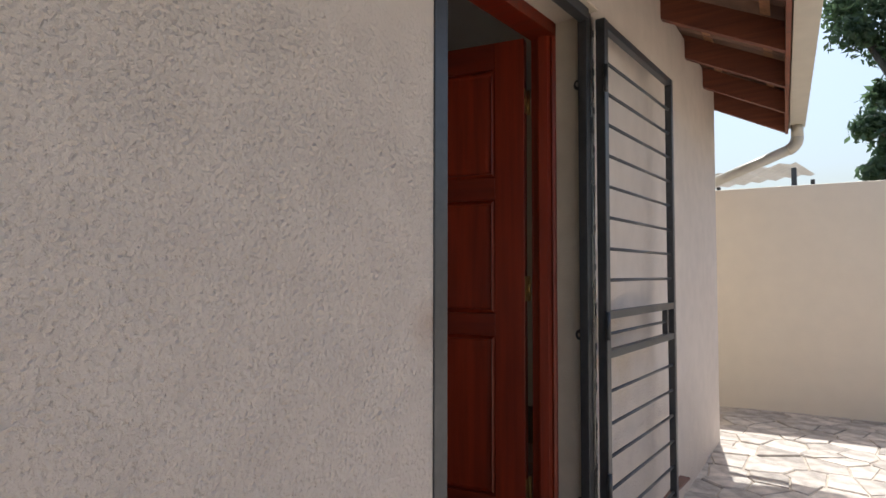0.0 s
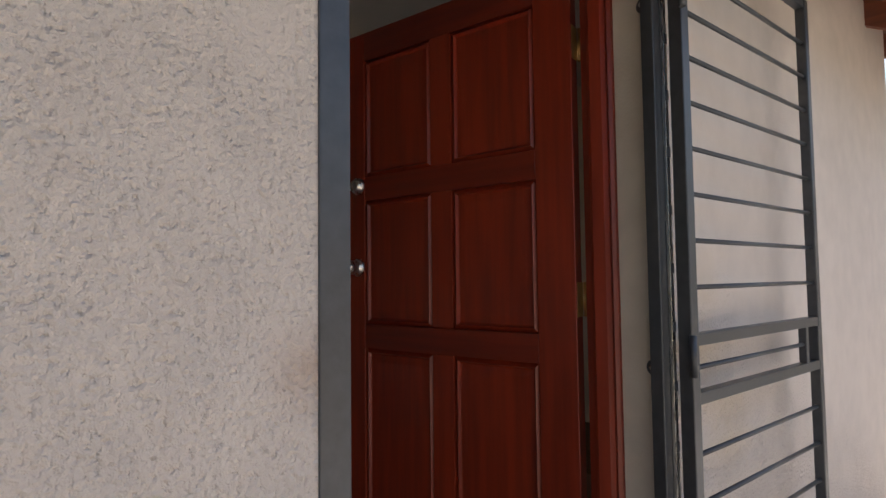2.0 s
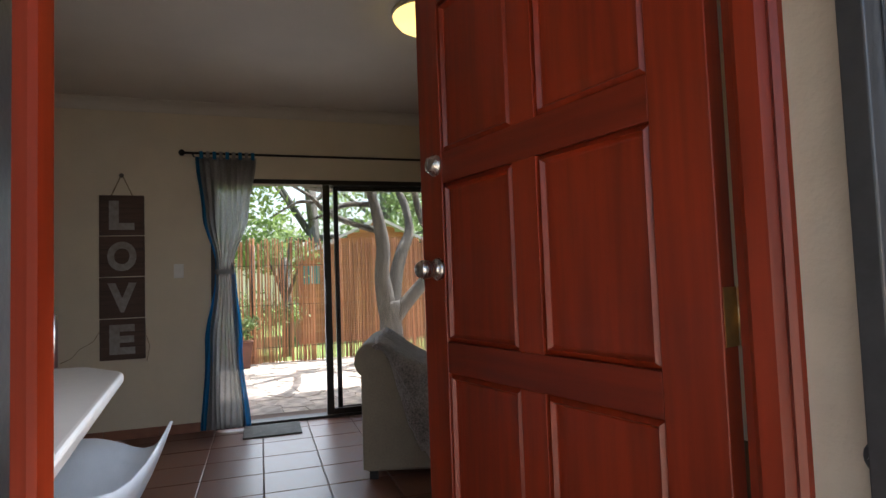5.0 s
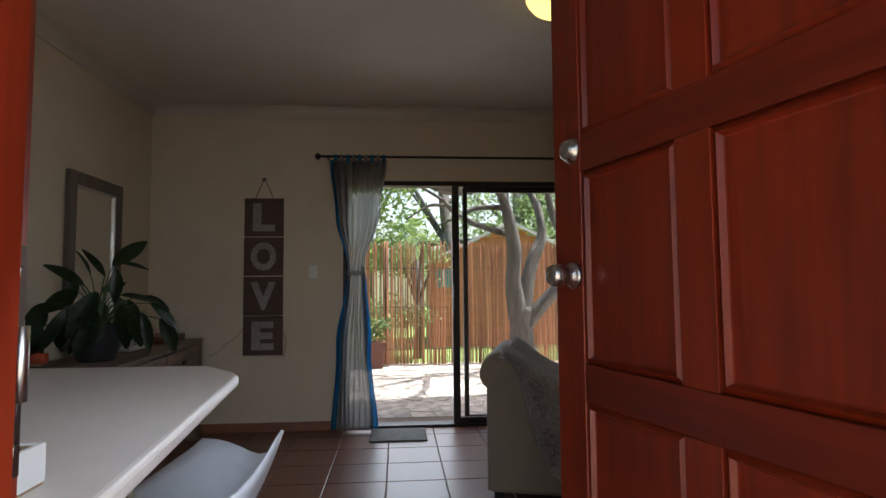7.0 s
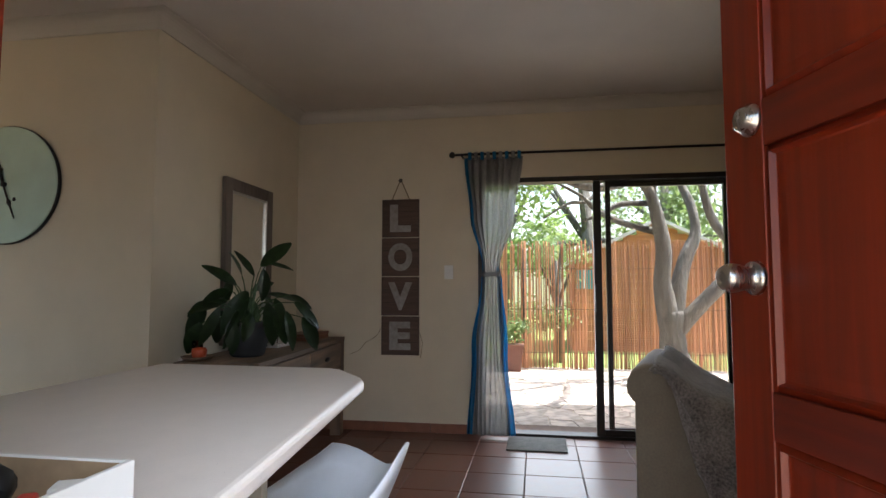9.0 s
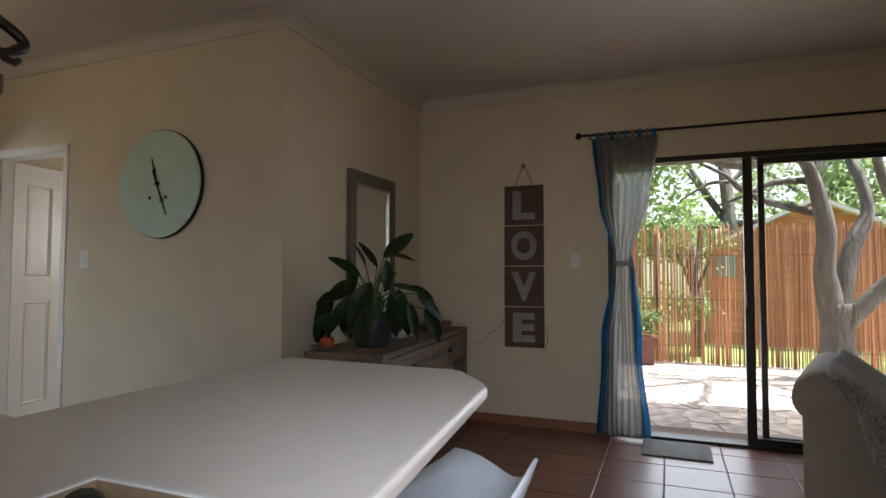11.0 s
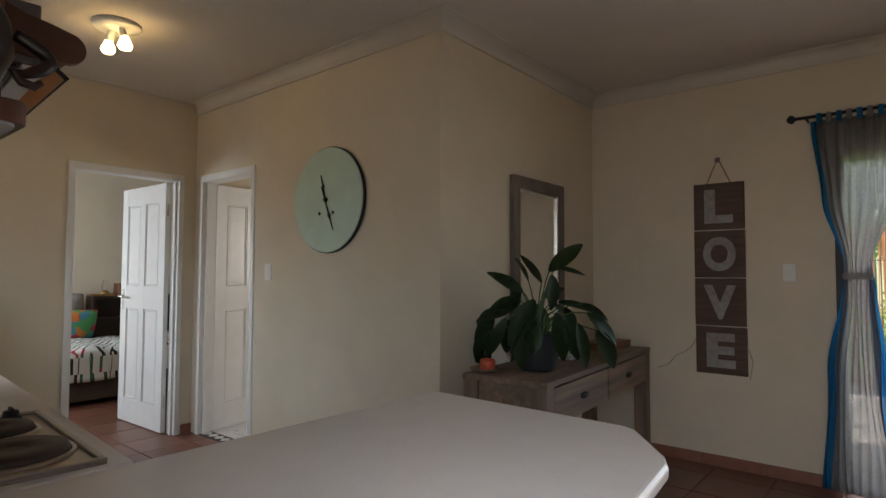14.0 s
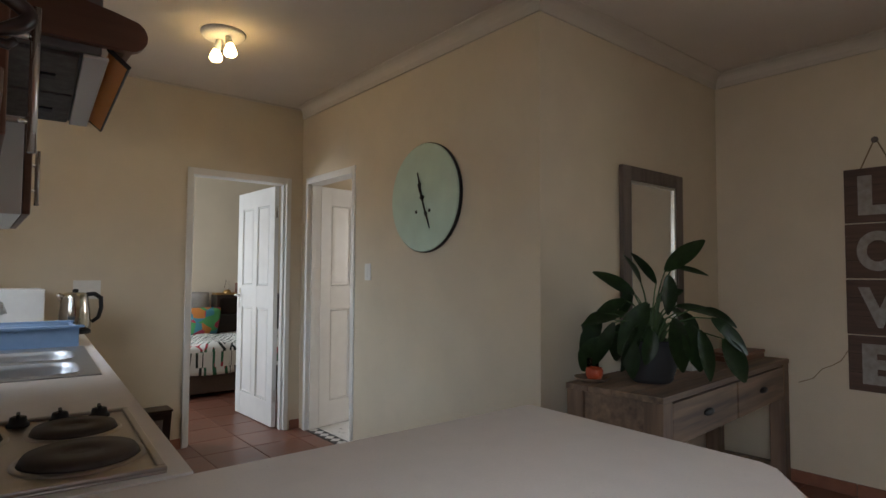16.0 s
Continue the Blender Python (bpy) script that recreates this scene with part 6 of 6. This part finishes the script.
def voronoi(x0, x1, y0, y1, step, seed):
    """Random many-sided stones that fill a rectangle."""
    rng = random.Random(seed)
    nx, ny = int((x1 - x0) / step) + 2, int((y1 - y0) / step) + 2
    seeds = {(i, j): Vector((x0 + (i - 0.5 + rng.uniform(-0.44, 0.44)) * step, y0 + (j - 0.5 + rng.uniform(-0.44, 0.44)) * step)) for i in range(nx) for j in range(ny)}
    cells = []
    for (i, j), p in seeds.items():
        poly = [p + Vector(c) * step * 2 for c in ((-1, -1), (1, -1), (1, 1), (-1, 1))]
        for di in range(-2, 3):
            for dj in range(-2, 3):
                qv = seeds.get((i + di, j + dj))
                if qv is None or (di == 0 and dj == 0):
                    continue
                n = (qv - p).normalized()
                lim = n.dot((p + qv) / 2) - 0.005
                out = []
                for a, b in zip(poly, poly[1:] + poly[:1]):
                    da, db = n.dot(a) - lim, n.dot(b) - lim
                    if da <= 0:
                        out.append(a)
                    if da * db < 0:
                        out.append(a + (b - a) * (da / (da - db)))
                poly = out
                if len(poly) < 3:
                    break
            if len(poly) < 3:
                break
        if len(poly) >= 3 and x0 <= p.x <= x1 and y0 <= p.y <= y1:
            cells.append((p, poly))
    return cells


def paving(name, x0, x1, y0, y1, z, step, seed, label):
    slab = struct(name, block(x0 - 0.2, x1 + 1.4 * (x1 > 0), y0 - (5 if x1 > 0 else 0.6), y1 + 0.3, z - 0.25, z - 0.010), M_SAND, label, "paving")
    rng = random.Random(seed + 1)
    for p, poly in voronoi(x0, x1, y0, y1, step, seed):
        bm = bmesh.new()
        h = rng.uniform(-0.006, 0.004)
        tx, ty = rng.uniform(-0.012, 0.012), rng.uniform(-0.012, 0.012)
        lo = [bm.verts.new((v.x - p.x, v.y - p.y, -0.03)) for v in poly]
        hi = [bm.verts.new(((v.x - p.x), (v.y - p.y), h - 0.007)) for v in poly]
        tp_ = [bm.verts.new(((v.x - p.x) * 0.955, (v.y - p.y) * 0.955, h + tx * (v.x - p.x) + ty * (v.y - p.y))) for v in poly]
        n = len(poly)
        for k in range(n):
            bm.faces.new((lo[k], lo[(k + 1) % n], hi[(k + 1) % n], hi[k]))
            bm.faces.new((hi[k], hi[(k + 1) % n], tp_[(k + 1) % n], tp_[k]))
        bm.faces.new(tp_)
        bmesh.ops.recalc_face_normals(bm, faces=bm.faces)
        st = part("paving_stone", bm, M_SLATE, slab)
        st.matrix_basis = pose(p.x, p.y, z)
    return slab


def twig_leaves(name, centres, count, size, seed, material, parent=None, label="", flat=0.6):
    """Many small folded leaves scattered in clumps about the given centres (x, y, z, radius)."""
    rng = np.random.default_rng(seed)
    verts, faces = [], []
    for cx, cy, cz, r in centres:
        d = rng.normal(size=(count, 3))
        d /= np.linalg.norm(d, axis=1)[:, None] + 1e-9
        pos = d * (r * rng.random(count) ** 0.45)[:, None]
        pos[:, 2] *= flat
        # gather leaves into sprays
        spray = rng.integers(0, max(1, count // 14), count)
        off = rng.normal(size=(max(1, count // 14), 3)) * r * 0.28
        pos = pos * 0.72 + off[spray]
        for q_ in pos + np.array((cx, cy, cz)):
            a = rng.normal(size=3)
            a /= np.linalg.norm(a)
            b = np.cross(a, rng.normal(size=3))
            b /= np.linalg.norm(b) + 1e-9
            c = np.cross(a, b)
            s = size * (0.6 + 0.8 * rng.random())
            i = len(verts)
            verts += [tuple(q_ - a * s), tuple(q_ + b * s * 0.42 + c * s * 0.12), tuple(q_ + a * s), tuple(q_ - b * s * 0.42 + c * s * 0.12)]
            faces.append((i, i + 1, i + 2, i + 3))
    me = bpy.data.meshes.new(name)
    me.from_pydata(verts, [], faces)
    me.materials.append(material)
    ob = new(name, me)
    ob.parent = parent
    tagged(ob, label)
    ob["kind"] = "stuff"
    return ob


def leaf_mat(name, color, through):
    m = mat(name, color, 0.55, 0, 0.35, 3, 0, 60)
    nt = m.node_tree
    b = nt.nodes["Principled BSDF"]
    tr = nt.nodes.new("ShaderNodeBsdfTranslucent")
    tr.inputs["Color"].default_value = (*through, 1)
    mx = nt.nodes.new("ShaderNodeMixShader")
    mx.inputs[0].default_value = 0.35
    nt.links.new(b.outputs[0], mx.inputs[1])
    nt.links.new(tr.outputs[0], mx.inputs[2])
    nt.links.new(mx.outputs[0], nt.nodes["Material Output"].inputs[0])
    return m


M_FOLIAGE = leaf_mat("garden foliage", (0.10, 0.16, 0.045), (0.32, 0.45, 0.11))
M_FOLIAGE2 = leaf_mat("pale foliage", (0.12, 0.18, 0.07), (0.36, 0.46, 0.16))
M_BARK = mat("grey bark", (0.125, 0.115, 0.10), 0.9, 0, 0.3, 14, 0.03, 22, (0.042, 0.034, 0.027), (1, 1, 0.3))

tree = thing("garden_tree", (-9.1, 3.22, GB - 0.10), "old tree with a forked pale grey trunk and thin crown", "tree")
TB = Vector((-9.1, 3.36, GB - 0.06))


def limb(name, pts, r0, r1, depth=0.0, sides=14, parent=tree):
    """A branch through (y, z) places, softened and gnarled, tapering from r0 to r1; depth moves its end along x."""
    n, out, rad = len(pts), [], []
    for i in range(n - 1):
        a, b = Vector(pts[i]), Vector(pts[i + 1])
        pa = Vector(pts[max(0, i - 1)])
        pb = Vector(pts[min(n - 1, i + 2)])
        for k in range(5):
            u = k / 5
            m0, m1 = (b - pa) / 2, (pb - a) / 2
            v = a * (2 * u ** 3 - 3 * u ** 2 + 1) + m0 * (u ** 3 - 2 * u ** 2 + u) + b * (3 * u ** 2 - 2 * u ** 3) + m1 * (u ** 3 - u ** 2)
            s = (i + u) / (n - 1)
            out.append((-9.1 + depth * s, v.x, v.y))
            rad.append((r0 + (r1 - r0) * s) * (1 + 0.09 * math.sin(9 * s + r0 * 50) + 0.05 * math.sin(23 * s)))
    out.append((-9.1 + depth, *pts[-1]))
    rad.append(r1)
    bm = bmesh.new()
    tube(bm, [Vector(p) - TB for p in out], rad, sides)
    return part(name, bm, M_BARK, parent)


limb("trunk", [(3.40, -0.16), (3.37, 0.2), (3.36, 0.5), (3.35, 0.89)], 0.235, 0.165, 0, 18)
limb("limb", [(3.34, 0.55), (3.26, 1.05), (3.22, 1.32), (3.24, 1.75), (3.15, 2.23), (3.04, 2.57), (2.85, 2.71), (2.38, 2.61), (2.01, 2.68), (1.79, 2.84), (1.3, 3.2)], 0.135, 0.035, 0.5)
limb("limb", [(3.38, 0.60), (3.47, 1.2), (3.60, 1.63), (3.77, 2.01), (3.74, 2.43), (3.63, 2.77), (3.4, 3.6), (3.0, 4.3)], 0.12, 0.035, -0.6)
limb("limb", [(3.38, 0.55), (3.58, 0.82), (3.99, 1.26), (4.22, 1.5), (4.17, 1.74), (3.88, 2.11), (3.73, 2.61), (3.70, 3.2), (4.2, 4.0)], 0.115, 0.035, 0.4)
limb("branch", [(3.25, 2.0), (2.79, 2.11), (2.38, 2.29), (2.14, 2.51), (1.8, 2.7)], 0.06, 0.018, 0.3, 10)
limb("branch", [(3.20, 2.42), (2.70, 2.41), (2.43, 2.28), (2.13, 2.15)], 0.055, 0.014, 0.2, 10)
limb("branch", [(2.38, 2.61), (2.2, 2.45), (1.95, 2.42), (1.6, 2.2)], 0.04, 0.012, 0.3, 8)
limb("branch", [(4.2, 4.0), (5.0, 4.6), (6.0, 5.0)], 0.07, 0.02, 1.5, 8)
limb("branch", [(3.12, 2.57), (2.9, 3.3), (2.4, 4.1), (1.8, 4.6)], 0.09, 0.02, 1.8, 8)
limb("branch", [(3.4, 3.6), (3.6, 4.4), (3.2, 5.2)], 0.07, 0.02, 2.6, 8)
crown_c = [(-9.0, 1.35, 2.75, 0.65), (-8.8, 0.9, 2.35, 0.55), (-9.3, 0.5, 2.9, 0.8), (-8.6, 1.6, 3.4, 0.9), (-8.2, 2.6, 4.3, 1.0), (-9.6, 3.2, 4.9, 1.1), (-8.4, 4.4, 4.4, 1.0),
           (-7.4, 3.4, 4.8, 1.0), (-7.2, 1.6, 4.2, 0.9), (-9.6, 5.6, 4.9, 1.1), (-6.9, 0.4, 4.4, 0.9), (-7.6, 5.4, 4.8, 0.9), (-10.2, 1.6, 4.2, 1.1), (-6.6, 2.4, 4.6, 0.9), (-8.0, 0.6, 4.7, 0.9), (-6.4, 1.2, 4.9, 0.8), (-7.8, 2.2, 5.2, 0.9), (-8.9, 2.0, 4.6, 0.8), (-7.0, 3.0, 5.6, 0.9), (-8.6, 3.4, 5.7, 0.8)]
crown = twig_leaves("crown", [(x - TB.x, y - TB.y, z - TB.z, r) for x, y, z, r in crown_c], 420, 0.050, 5, M_FOLIAGE, tree, "thin grey-green leaves", 0.7)

fence = thing("reed_fence", (-9.9, 1.86, -0.17), "tall brown reed fence bound with wire, uneven gaps", "fence")
M_REED = mat("dry reed", (0.43, 0.215, 0.12), 0.75, 0, 0.3, 5, 0.002, 60, (0.25, 0.10, 0.055), (1, 1, 0.15))
nt = M_REED.node_tree
geo = nt.nodes.new("ShaderNodeNewGeometry")
mr = nt.nodes.new("ShaderNodeMapRange")
mr.inputs[3].default_value, mr.inputs[4].default_value = 0.55, 1.45
hs = nt.nodes.new("ShaderNodeHueSaturation")
nt.links.new(geo.outputs["Random Per Island"], mr.inputs[0])
nt.links.new(mr.outputs[0], hs.inputs["Value"])
src = nt.nodes["Principled BSDF"].inputs["Base Color"].links[0].from_socket
nt.links.new(src, hs.inputs["Color"])
nt.links.new(hs.outputs[0], nt.nodes["Principled BSDF"].inputs["Base Color"])
rng = random.Random(8)
verts, faces = [], []
y = -6.0
while y < 7.0:
    y += rng.uniform(0.010, 0.022) if (y + 2 > 3.9 or rng.random() < 0.78) else rng.uniform(0.024, 0.046)
    r = rng.uniform(0.0055, 0.010)
    top_ = 2.06 + rng.uniform(-0.06, 0.05)
    lean, xo = rng.uniform(-0.03, 0.03), rng.uniform(-0.014, 0.014)
    i = len(verts)
    for zz, oy in ((0.0, 0.0), (top_, lean)):
        for k in range(5):
            a = 2 * math.pi * k / 5
            verts.append((xo + r * math.cos(a), y + oy + r * math.sin(a), zz))
    faces += [(i + k, i + (k + 1) % 5, i + 5 + (k + 1) % 5, i + 5 + k) for k in range(5)] + [tuple(range(i + 5, i + 10))]
me = bpy.data.meshes.new("reeds")
me.from_pydata(verts, [], faces)
me.materials.append(M_REED)
reeds = new("reeds", me)
reeds.parent = fence
reeds["kind"] = "stuff"
for z in (0.32, 1.0, 1.64):
    part("binding_wire", tube(bmesh.new(), [(0.02, -6, z), (0.02, 0, z + 0.01), (0.02, 7, z)], 0.003, 6), M_BLACK, fence)
for y in (-5.5, -3.0, -0.7, 2.9, 5.4):
    part("post", tube(bmesh.new(), [(-0.05, y, 0), (-0.05, y, 2.0)], 0.035, 10), M_BARK, fence)

shed = thing("garden_shed", (-13.0, 3.83, -0.20), "orange timber garden shed with a pale pitched roof", "shed")
M_SHED = wood("shed boards", (0.40, 0.165, 0.06), (0.24, 0.09, 0.035), 0.7, 0.3, "Y", 0, 0.12)
M_SHEDROOF = mat("pale roof sheeting", (0.62, 0.58, 0.54), 0.6, 0, 0.1, 6)
for k in range(14):
    z = 0.02 + k * 0.15
    half = 1.75 if z < 1.95 else max(0.1, 1.75 * (2.82 - z - 0.1) / 0.87)
    part("board", block(-0.02, 0.012, -half, half, z, z + 0.146, bevel=0.004), M_SHED, shed)
for k in range(5):
    z = 2.10 + k * 0.13
    half = 1.75 * (2.80 - z - 0.12) / 0.82
    if half > 0.06:
        part("gable_board", block(-0.02, 0.012, -half, half, z, z + 0.126, bevel=0.004), M_SHED, shed)
part("side_wall", block(-2.5, -0.02, -1.75, -1.70, 0, 1.95), M_SHED, shed)
part("side_wall", block(-2.5, -0.02, 1.70, 1.75, 0, 1.95), M_SHED, shed)
for s in (-1, 1):
    bm = bmesh.new()
    prism(bm, [(s * -0.02, 2.84), (s * 1.98, 1.87), (s * 1.98, 1.80), (s * -0.02, 2.77)], -2.6, 0.22, 0, Matrix(((0, 0, 1, 0), (1, 0, 0, 0), (0, 1, 0, 0), (0, 0, 0, 1))))
    part("roof_sheet", bm, M_SHEDROOF, shed)
M_TEAL = mat("teal window paint", (0.06, 0.26, 0.26), 0.5)
wn = part("window", block(0.012, 0.03, -1.66, -1.32, 1.36, 1.76, bevel=0.004), M_TEAL, shed, "small teal window")
part("window_frame", block(0.026, 0.034, -1.50, -1.48, 1.37, 1.75), M_WHITE, wn)

M_PLASTPOT = mat("brown plastic pot", (0.16, 0.065, 0.045), 0.55, 0, 0.1, 20)
gp = thing("garden_pot", (-9.5, 1.0, GB), "brown square flower pot with a leafy shrub", "flower pot")
bm = bmesh.new()
for z0, z1, a, b in ((0, 0.34, 0.10, 0.135), (0.34, 0.40, 0.15, 0.15)):
    prof_ = [(-a, -a), (a, -a), (a, a), (-a, a)]
    lo = [bm.verts.new((x, y, z0)) for x, y in prof_]
    hi = [bm.verts.new((x * b / a, y * b / a, z1)) for x, y in prof_]
    for k in range(4):
        bm.faces.new((lo[k], lo[(k + 1) % 4], hi[(k + 1) % 4], hi[k]))
    bm.faces.new(lo[::-1])
    bm.faces.new(hi)
part("pot", bm, M_PLASTPOT, gp)
twig_leaves("shrub_leaves", [(0, 0, 0.55, 0.22), (0.03, -0.12, 0.62, 0.18), (0, 0.1, 0.66, 0.16)], 160, 0.035, 3, M_FOLIAGE2, gp)


def bush(name, at, clumps, count, size, seed, material, label, trunk=None):
    b_ = thing(name, at, label, "tree" if trunk else "bush")
    if trunk:
        bm = bmesh.new()
        tube(bm, [(0, 0, 0), (0.05, 0.04, trunk * 0.5), (-0.02, 0.0, trunk)], [trunk * 0.05, trunk * 0.04, trunk * 0.02], 10)
        part("trunk", bm, M_BARK, b_)
        for k, (x, y, z, r) in enumerate(clumps[:6]):
            part("branch", tube(bmesh.new(), [(0, 0, trunk * 0.55), (x * 0.5, y * 0.5, (trunk * 0.6 + z) * 0.5), (x, y, z)], [trunk * 0.022, trunk * 0.014, trunk * 0.006], 8), M_BARK, b_)
    twig_leaves("crown", clumps, count, size, seed, material, b_, "", 0.75)
    return b_


rngc = random.Random(4)


def cloud(n, w, d, z0, z1, r):
    return [(rngc.uniform(-d, d), rngc.uniform(-w, w), rngc.uniform(z0, z1), r * rngc.uniform(0.7, 1.3)) for _ in range(n)]


bush("lawn_shrub", (-11.2, 1.3, -0.14), cloud(7, 0.7, 0.4, 0.25, 0.9, 0.35), 260, 0.05, 21, M_FOLIAGE2, "bright green shrub seen through the fence")
bush("young_tree", (-11.0, 1.7, -0.14), cloud(6, 0.5, 0.4, 1.5, 2.2, 0.35), 160, 0.04, 22, M_FOLIAGE2, "thin young tree behind the fence", 1.8)
for k, (x, y, h) in enumerate(((-18, -3.0, 5.5), (-20, 3.0, 6.5), (-19, 8.5, 6.0), (-26, 0.0, 8.0), (-27, 7.0, 8.5), (-17, -8, 6.0), (-24, 14, 8))):
    bush("background_tree", (x, y, -0.14), cloud(11, 2.6, 1.8, h * 0.35, h, 1.3), 380, 0.13, 30 + k, M_FOLIAGE if k % 2 else M_FOLIAGE2, "leafy green tree beyond the garden fence", h * 0.8)
struct("boundary_hedge_wall", block(-33, -32.7, -40, 40, -0.3, 2.2), M_YARD, "far garden boundary wall", "wall")

# ---- front yard ----
yw = thing("yard_wall", (-1.2, 6.12, GF - 0.3), "cream plastered boundary wall with a plain coping", "wall", "", 9)
yw["kind"] = "structure"
part("wall_face", block(-6, 2.2, 0, 0.23, 0, 2.42, bevel=0.01), M_YARD, yw)
# out of view: added to close the yard and bounce warm light back
struct("yard_wall_side", block(3.4, 3.63, -9, 12, GF - 0.3, 1.95, bevel=0.01), M_YARD, "unseen cream wall added along the yard to bounce light", "wall")
nb = thing("neighbour_roof", (-1.3, 9.0, -0.165), "corrugated roof edge of a small shelter past the wall", "shelter")
bm = bmesh.new()
for k in range(24):
    a, b = k / 24, (k + 1) / 24
    za, zb = 0.02 * math.sin(k * math.pi / 2), 0.02 * math.sin((k + 1) * math.pi / 2)
    v = [bm.verts.new(p) for p in ((-1.1 + 1.55 * a, 0, 2.72 + 0.10 * a + za), (-1.1 + 1.55 * b, 0, 2.72 + 0.10 * b + zb), (-1.1 + 1.55 * b, 2.5, 2.9 + 0.10 * b + zb), (-1.1 + 1.55 * a, 2.5, 2.9 + 0.10 * a + za))]
    bm.faces.new(v)
bmesh.ops.solidify(bm, geom=list(bm.faces), thickness=0.03)
part("corrugated_sheet", bm, M_SHEDROOF, nb)
for x in (-1.05, 0.42):
    part("post", block(x - 0.03, x + 0.03, 0.02, 0.08, 0, 2.75), M_STEEL, nb)
    part("post", block(x - 0.03, x + 0.03, 2.4, 2.46, 0, 2.9), M_STEEL, nb)
M_FARWALL = mat("white far wall", (0.75, 0.73, 0.70), 0.9, 0, 0.04, 3)
fh = thing("neighbour_house", (2.2, 15.0, -0.165), "white gabled neighbouring house past the wall", "house")
bm = bmesh.new()
prism(bm, [(-2.2, 0), (2.8, 0), (2.8, 3.3), (0.3, 4.9), (-2.2, 3.3)], -4, 0, 0, Matrix(((1, 0, 0, 0), (0, 0, -1, 0), (0, 1, 0, 0), (0, 0, 0, 1))))
part("gable_wall", bm, M_FARWALL, fh)
for s in (-1, 1):
    bm = bmesh.new()
    prism(bm, [(0.3, 4.9), (0.3, 5.02), (0.3 + s * 2.75, 3.26), (0.3 + s * 2.75, 3.14)], -4.2, 0.2, 0, Matrix(((1, 0, 0, 0), (0, 0, -1, 0), (0, 1, 0, 0), (0, 0, 0, 1))))
    part("roof_slope", bm, M_SHEDROOF, fh)
M_FOLIAGE3 = leaf_mat("blue green foliage", (0.07, 0.115, 0.07), (0.17, 0.27, 0.13))
bush("street_tree", (0.9, 11.5, -0.165), [(-1.1, 0, 5.3, 0.45), (-0.7, 0.2, 5.0, 0.4), (-0.6, 0, 5.7, 0.6), (0.1, 0, 5.2, 0.7), (-1.3, 0.3, 5.9, 0.5), (-1.0, 0, 3.7, 0.30), (-0.7, 0.2, 3.35, 0.35), (-0.9, 0, 2.95, 0.28), (-0.3, 0, 3.6, 0.6), (-0.75, 0.4, 4.3, 0.3), (-0.9, 0.2, 6.3, 0.8), (0.4, 0, 4.4, 0.9)], 520, 0.075, 41, M_FOLIAGE3, "tall dark green tree past the yard wall", 5.0)

paving("paving_front", -1.1, 2.0, 1.6, 6.3, GF, 0.225, 3, "sandy joints under irregular pale stone paving")
paving("paving_back", -9.85, -5.60, -0.5, 4.8, GB, 0.275, 9, "sandy joints under irregular patio stones")

# ---- floor tiles ----
bm = bmesh.new()
T, g = 0.36, 0.1775
lo = [bm.verts.new((x * g, y * g, -0.012)) for x, y in ((-1, -1), (1, -1), (1, 1), (-1, 1))]
mi = [bm.verts.new((x * g, y * g, -0.0025)) for x, y in ((-1, -1), (1, -1), (1, 1), (-1, 1))]
hi = [bm.verts.new((x * (g - 0.004), y * (g - 0.004), 0.0)) for x, y in ((-1, -1), (1, -1), (1, 1), (-1, 1))]
for a, b in ((lo, mi), (mi, hi)):
    for k in range(4):
        bm.faces.new((a[k], a[(k + 1) % 4], b[(k + 1) % 4], b[k]))
bm.faces.new(hi)
tile_mesh = mesh_of("tile", bm, M_TILE)
rng = random.Random(2)
for i in range(-1, 13):
    for j in range(-21, 9):
        x, y = -4.37 + T * (i - 2.5), 1.265 + T * (j + 0.5)
        inside = (XB < x + 0.19 and x - 0.19 < XI and YM < y + 0.19 and y - 0.19 < YE) or (XC < x + 0.19 and x - 0.19 < -1.55 and YB - 0.1 < y + 0.19 and y < YM + 0.3) or (-3.6 < x < -2.2 and -6.0 < y < YB)
        if not inside or (x > -1.2 and y < 0.3) or y > 3.6:
            continue
        tl = new("tile", tile_mesh)
        tl.parent = floor
        tl.matrix_basis = pose(x, y, rng.uniform(-0.0006, 0.0006))
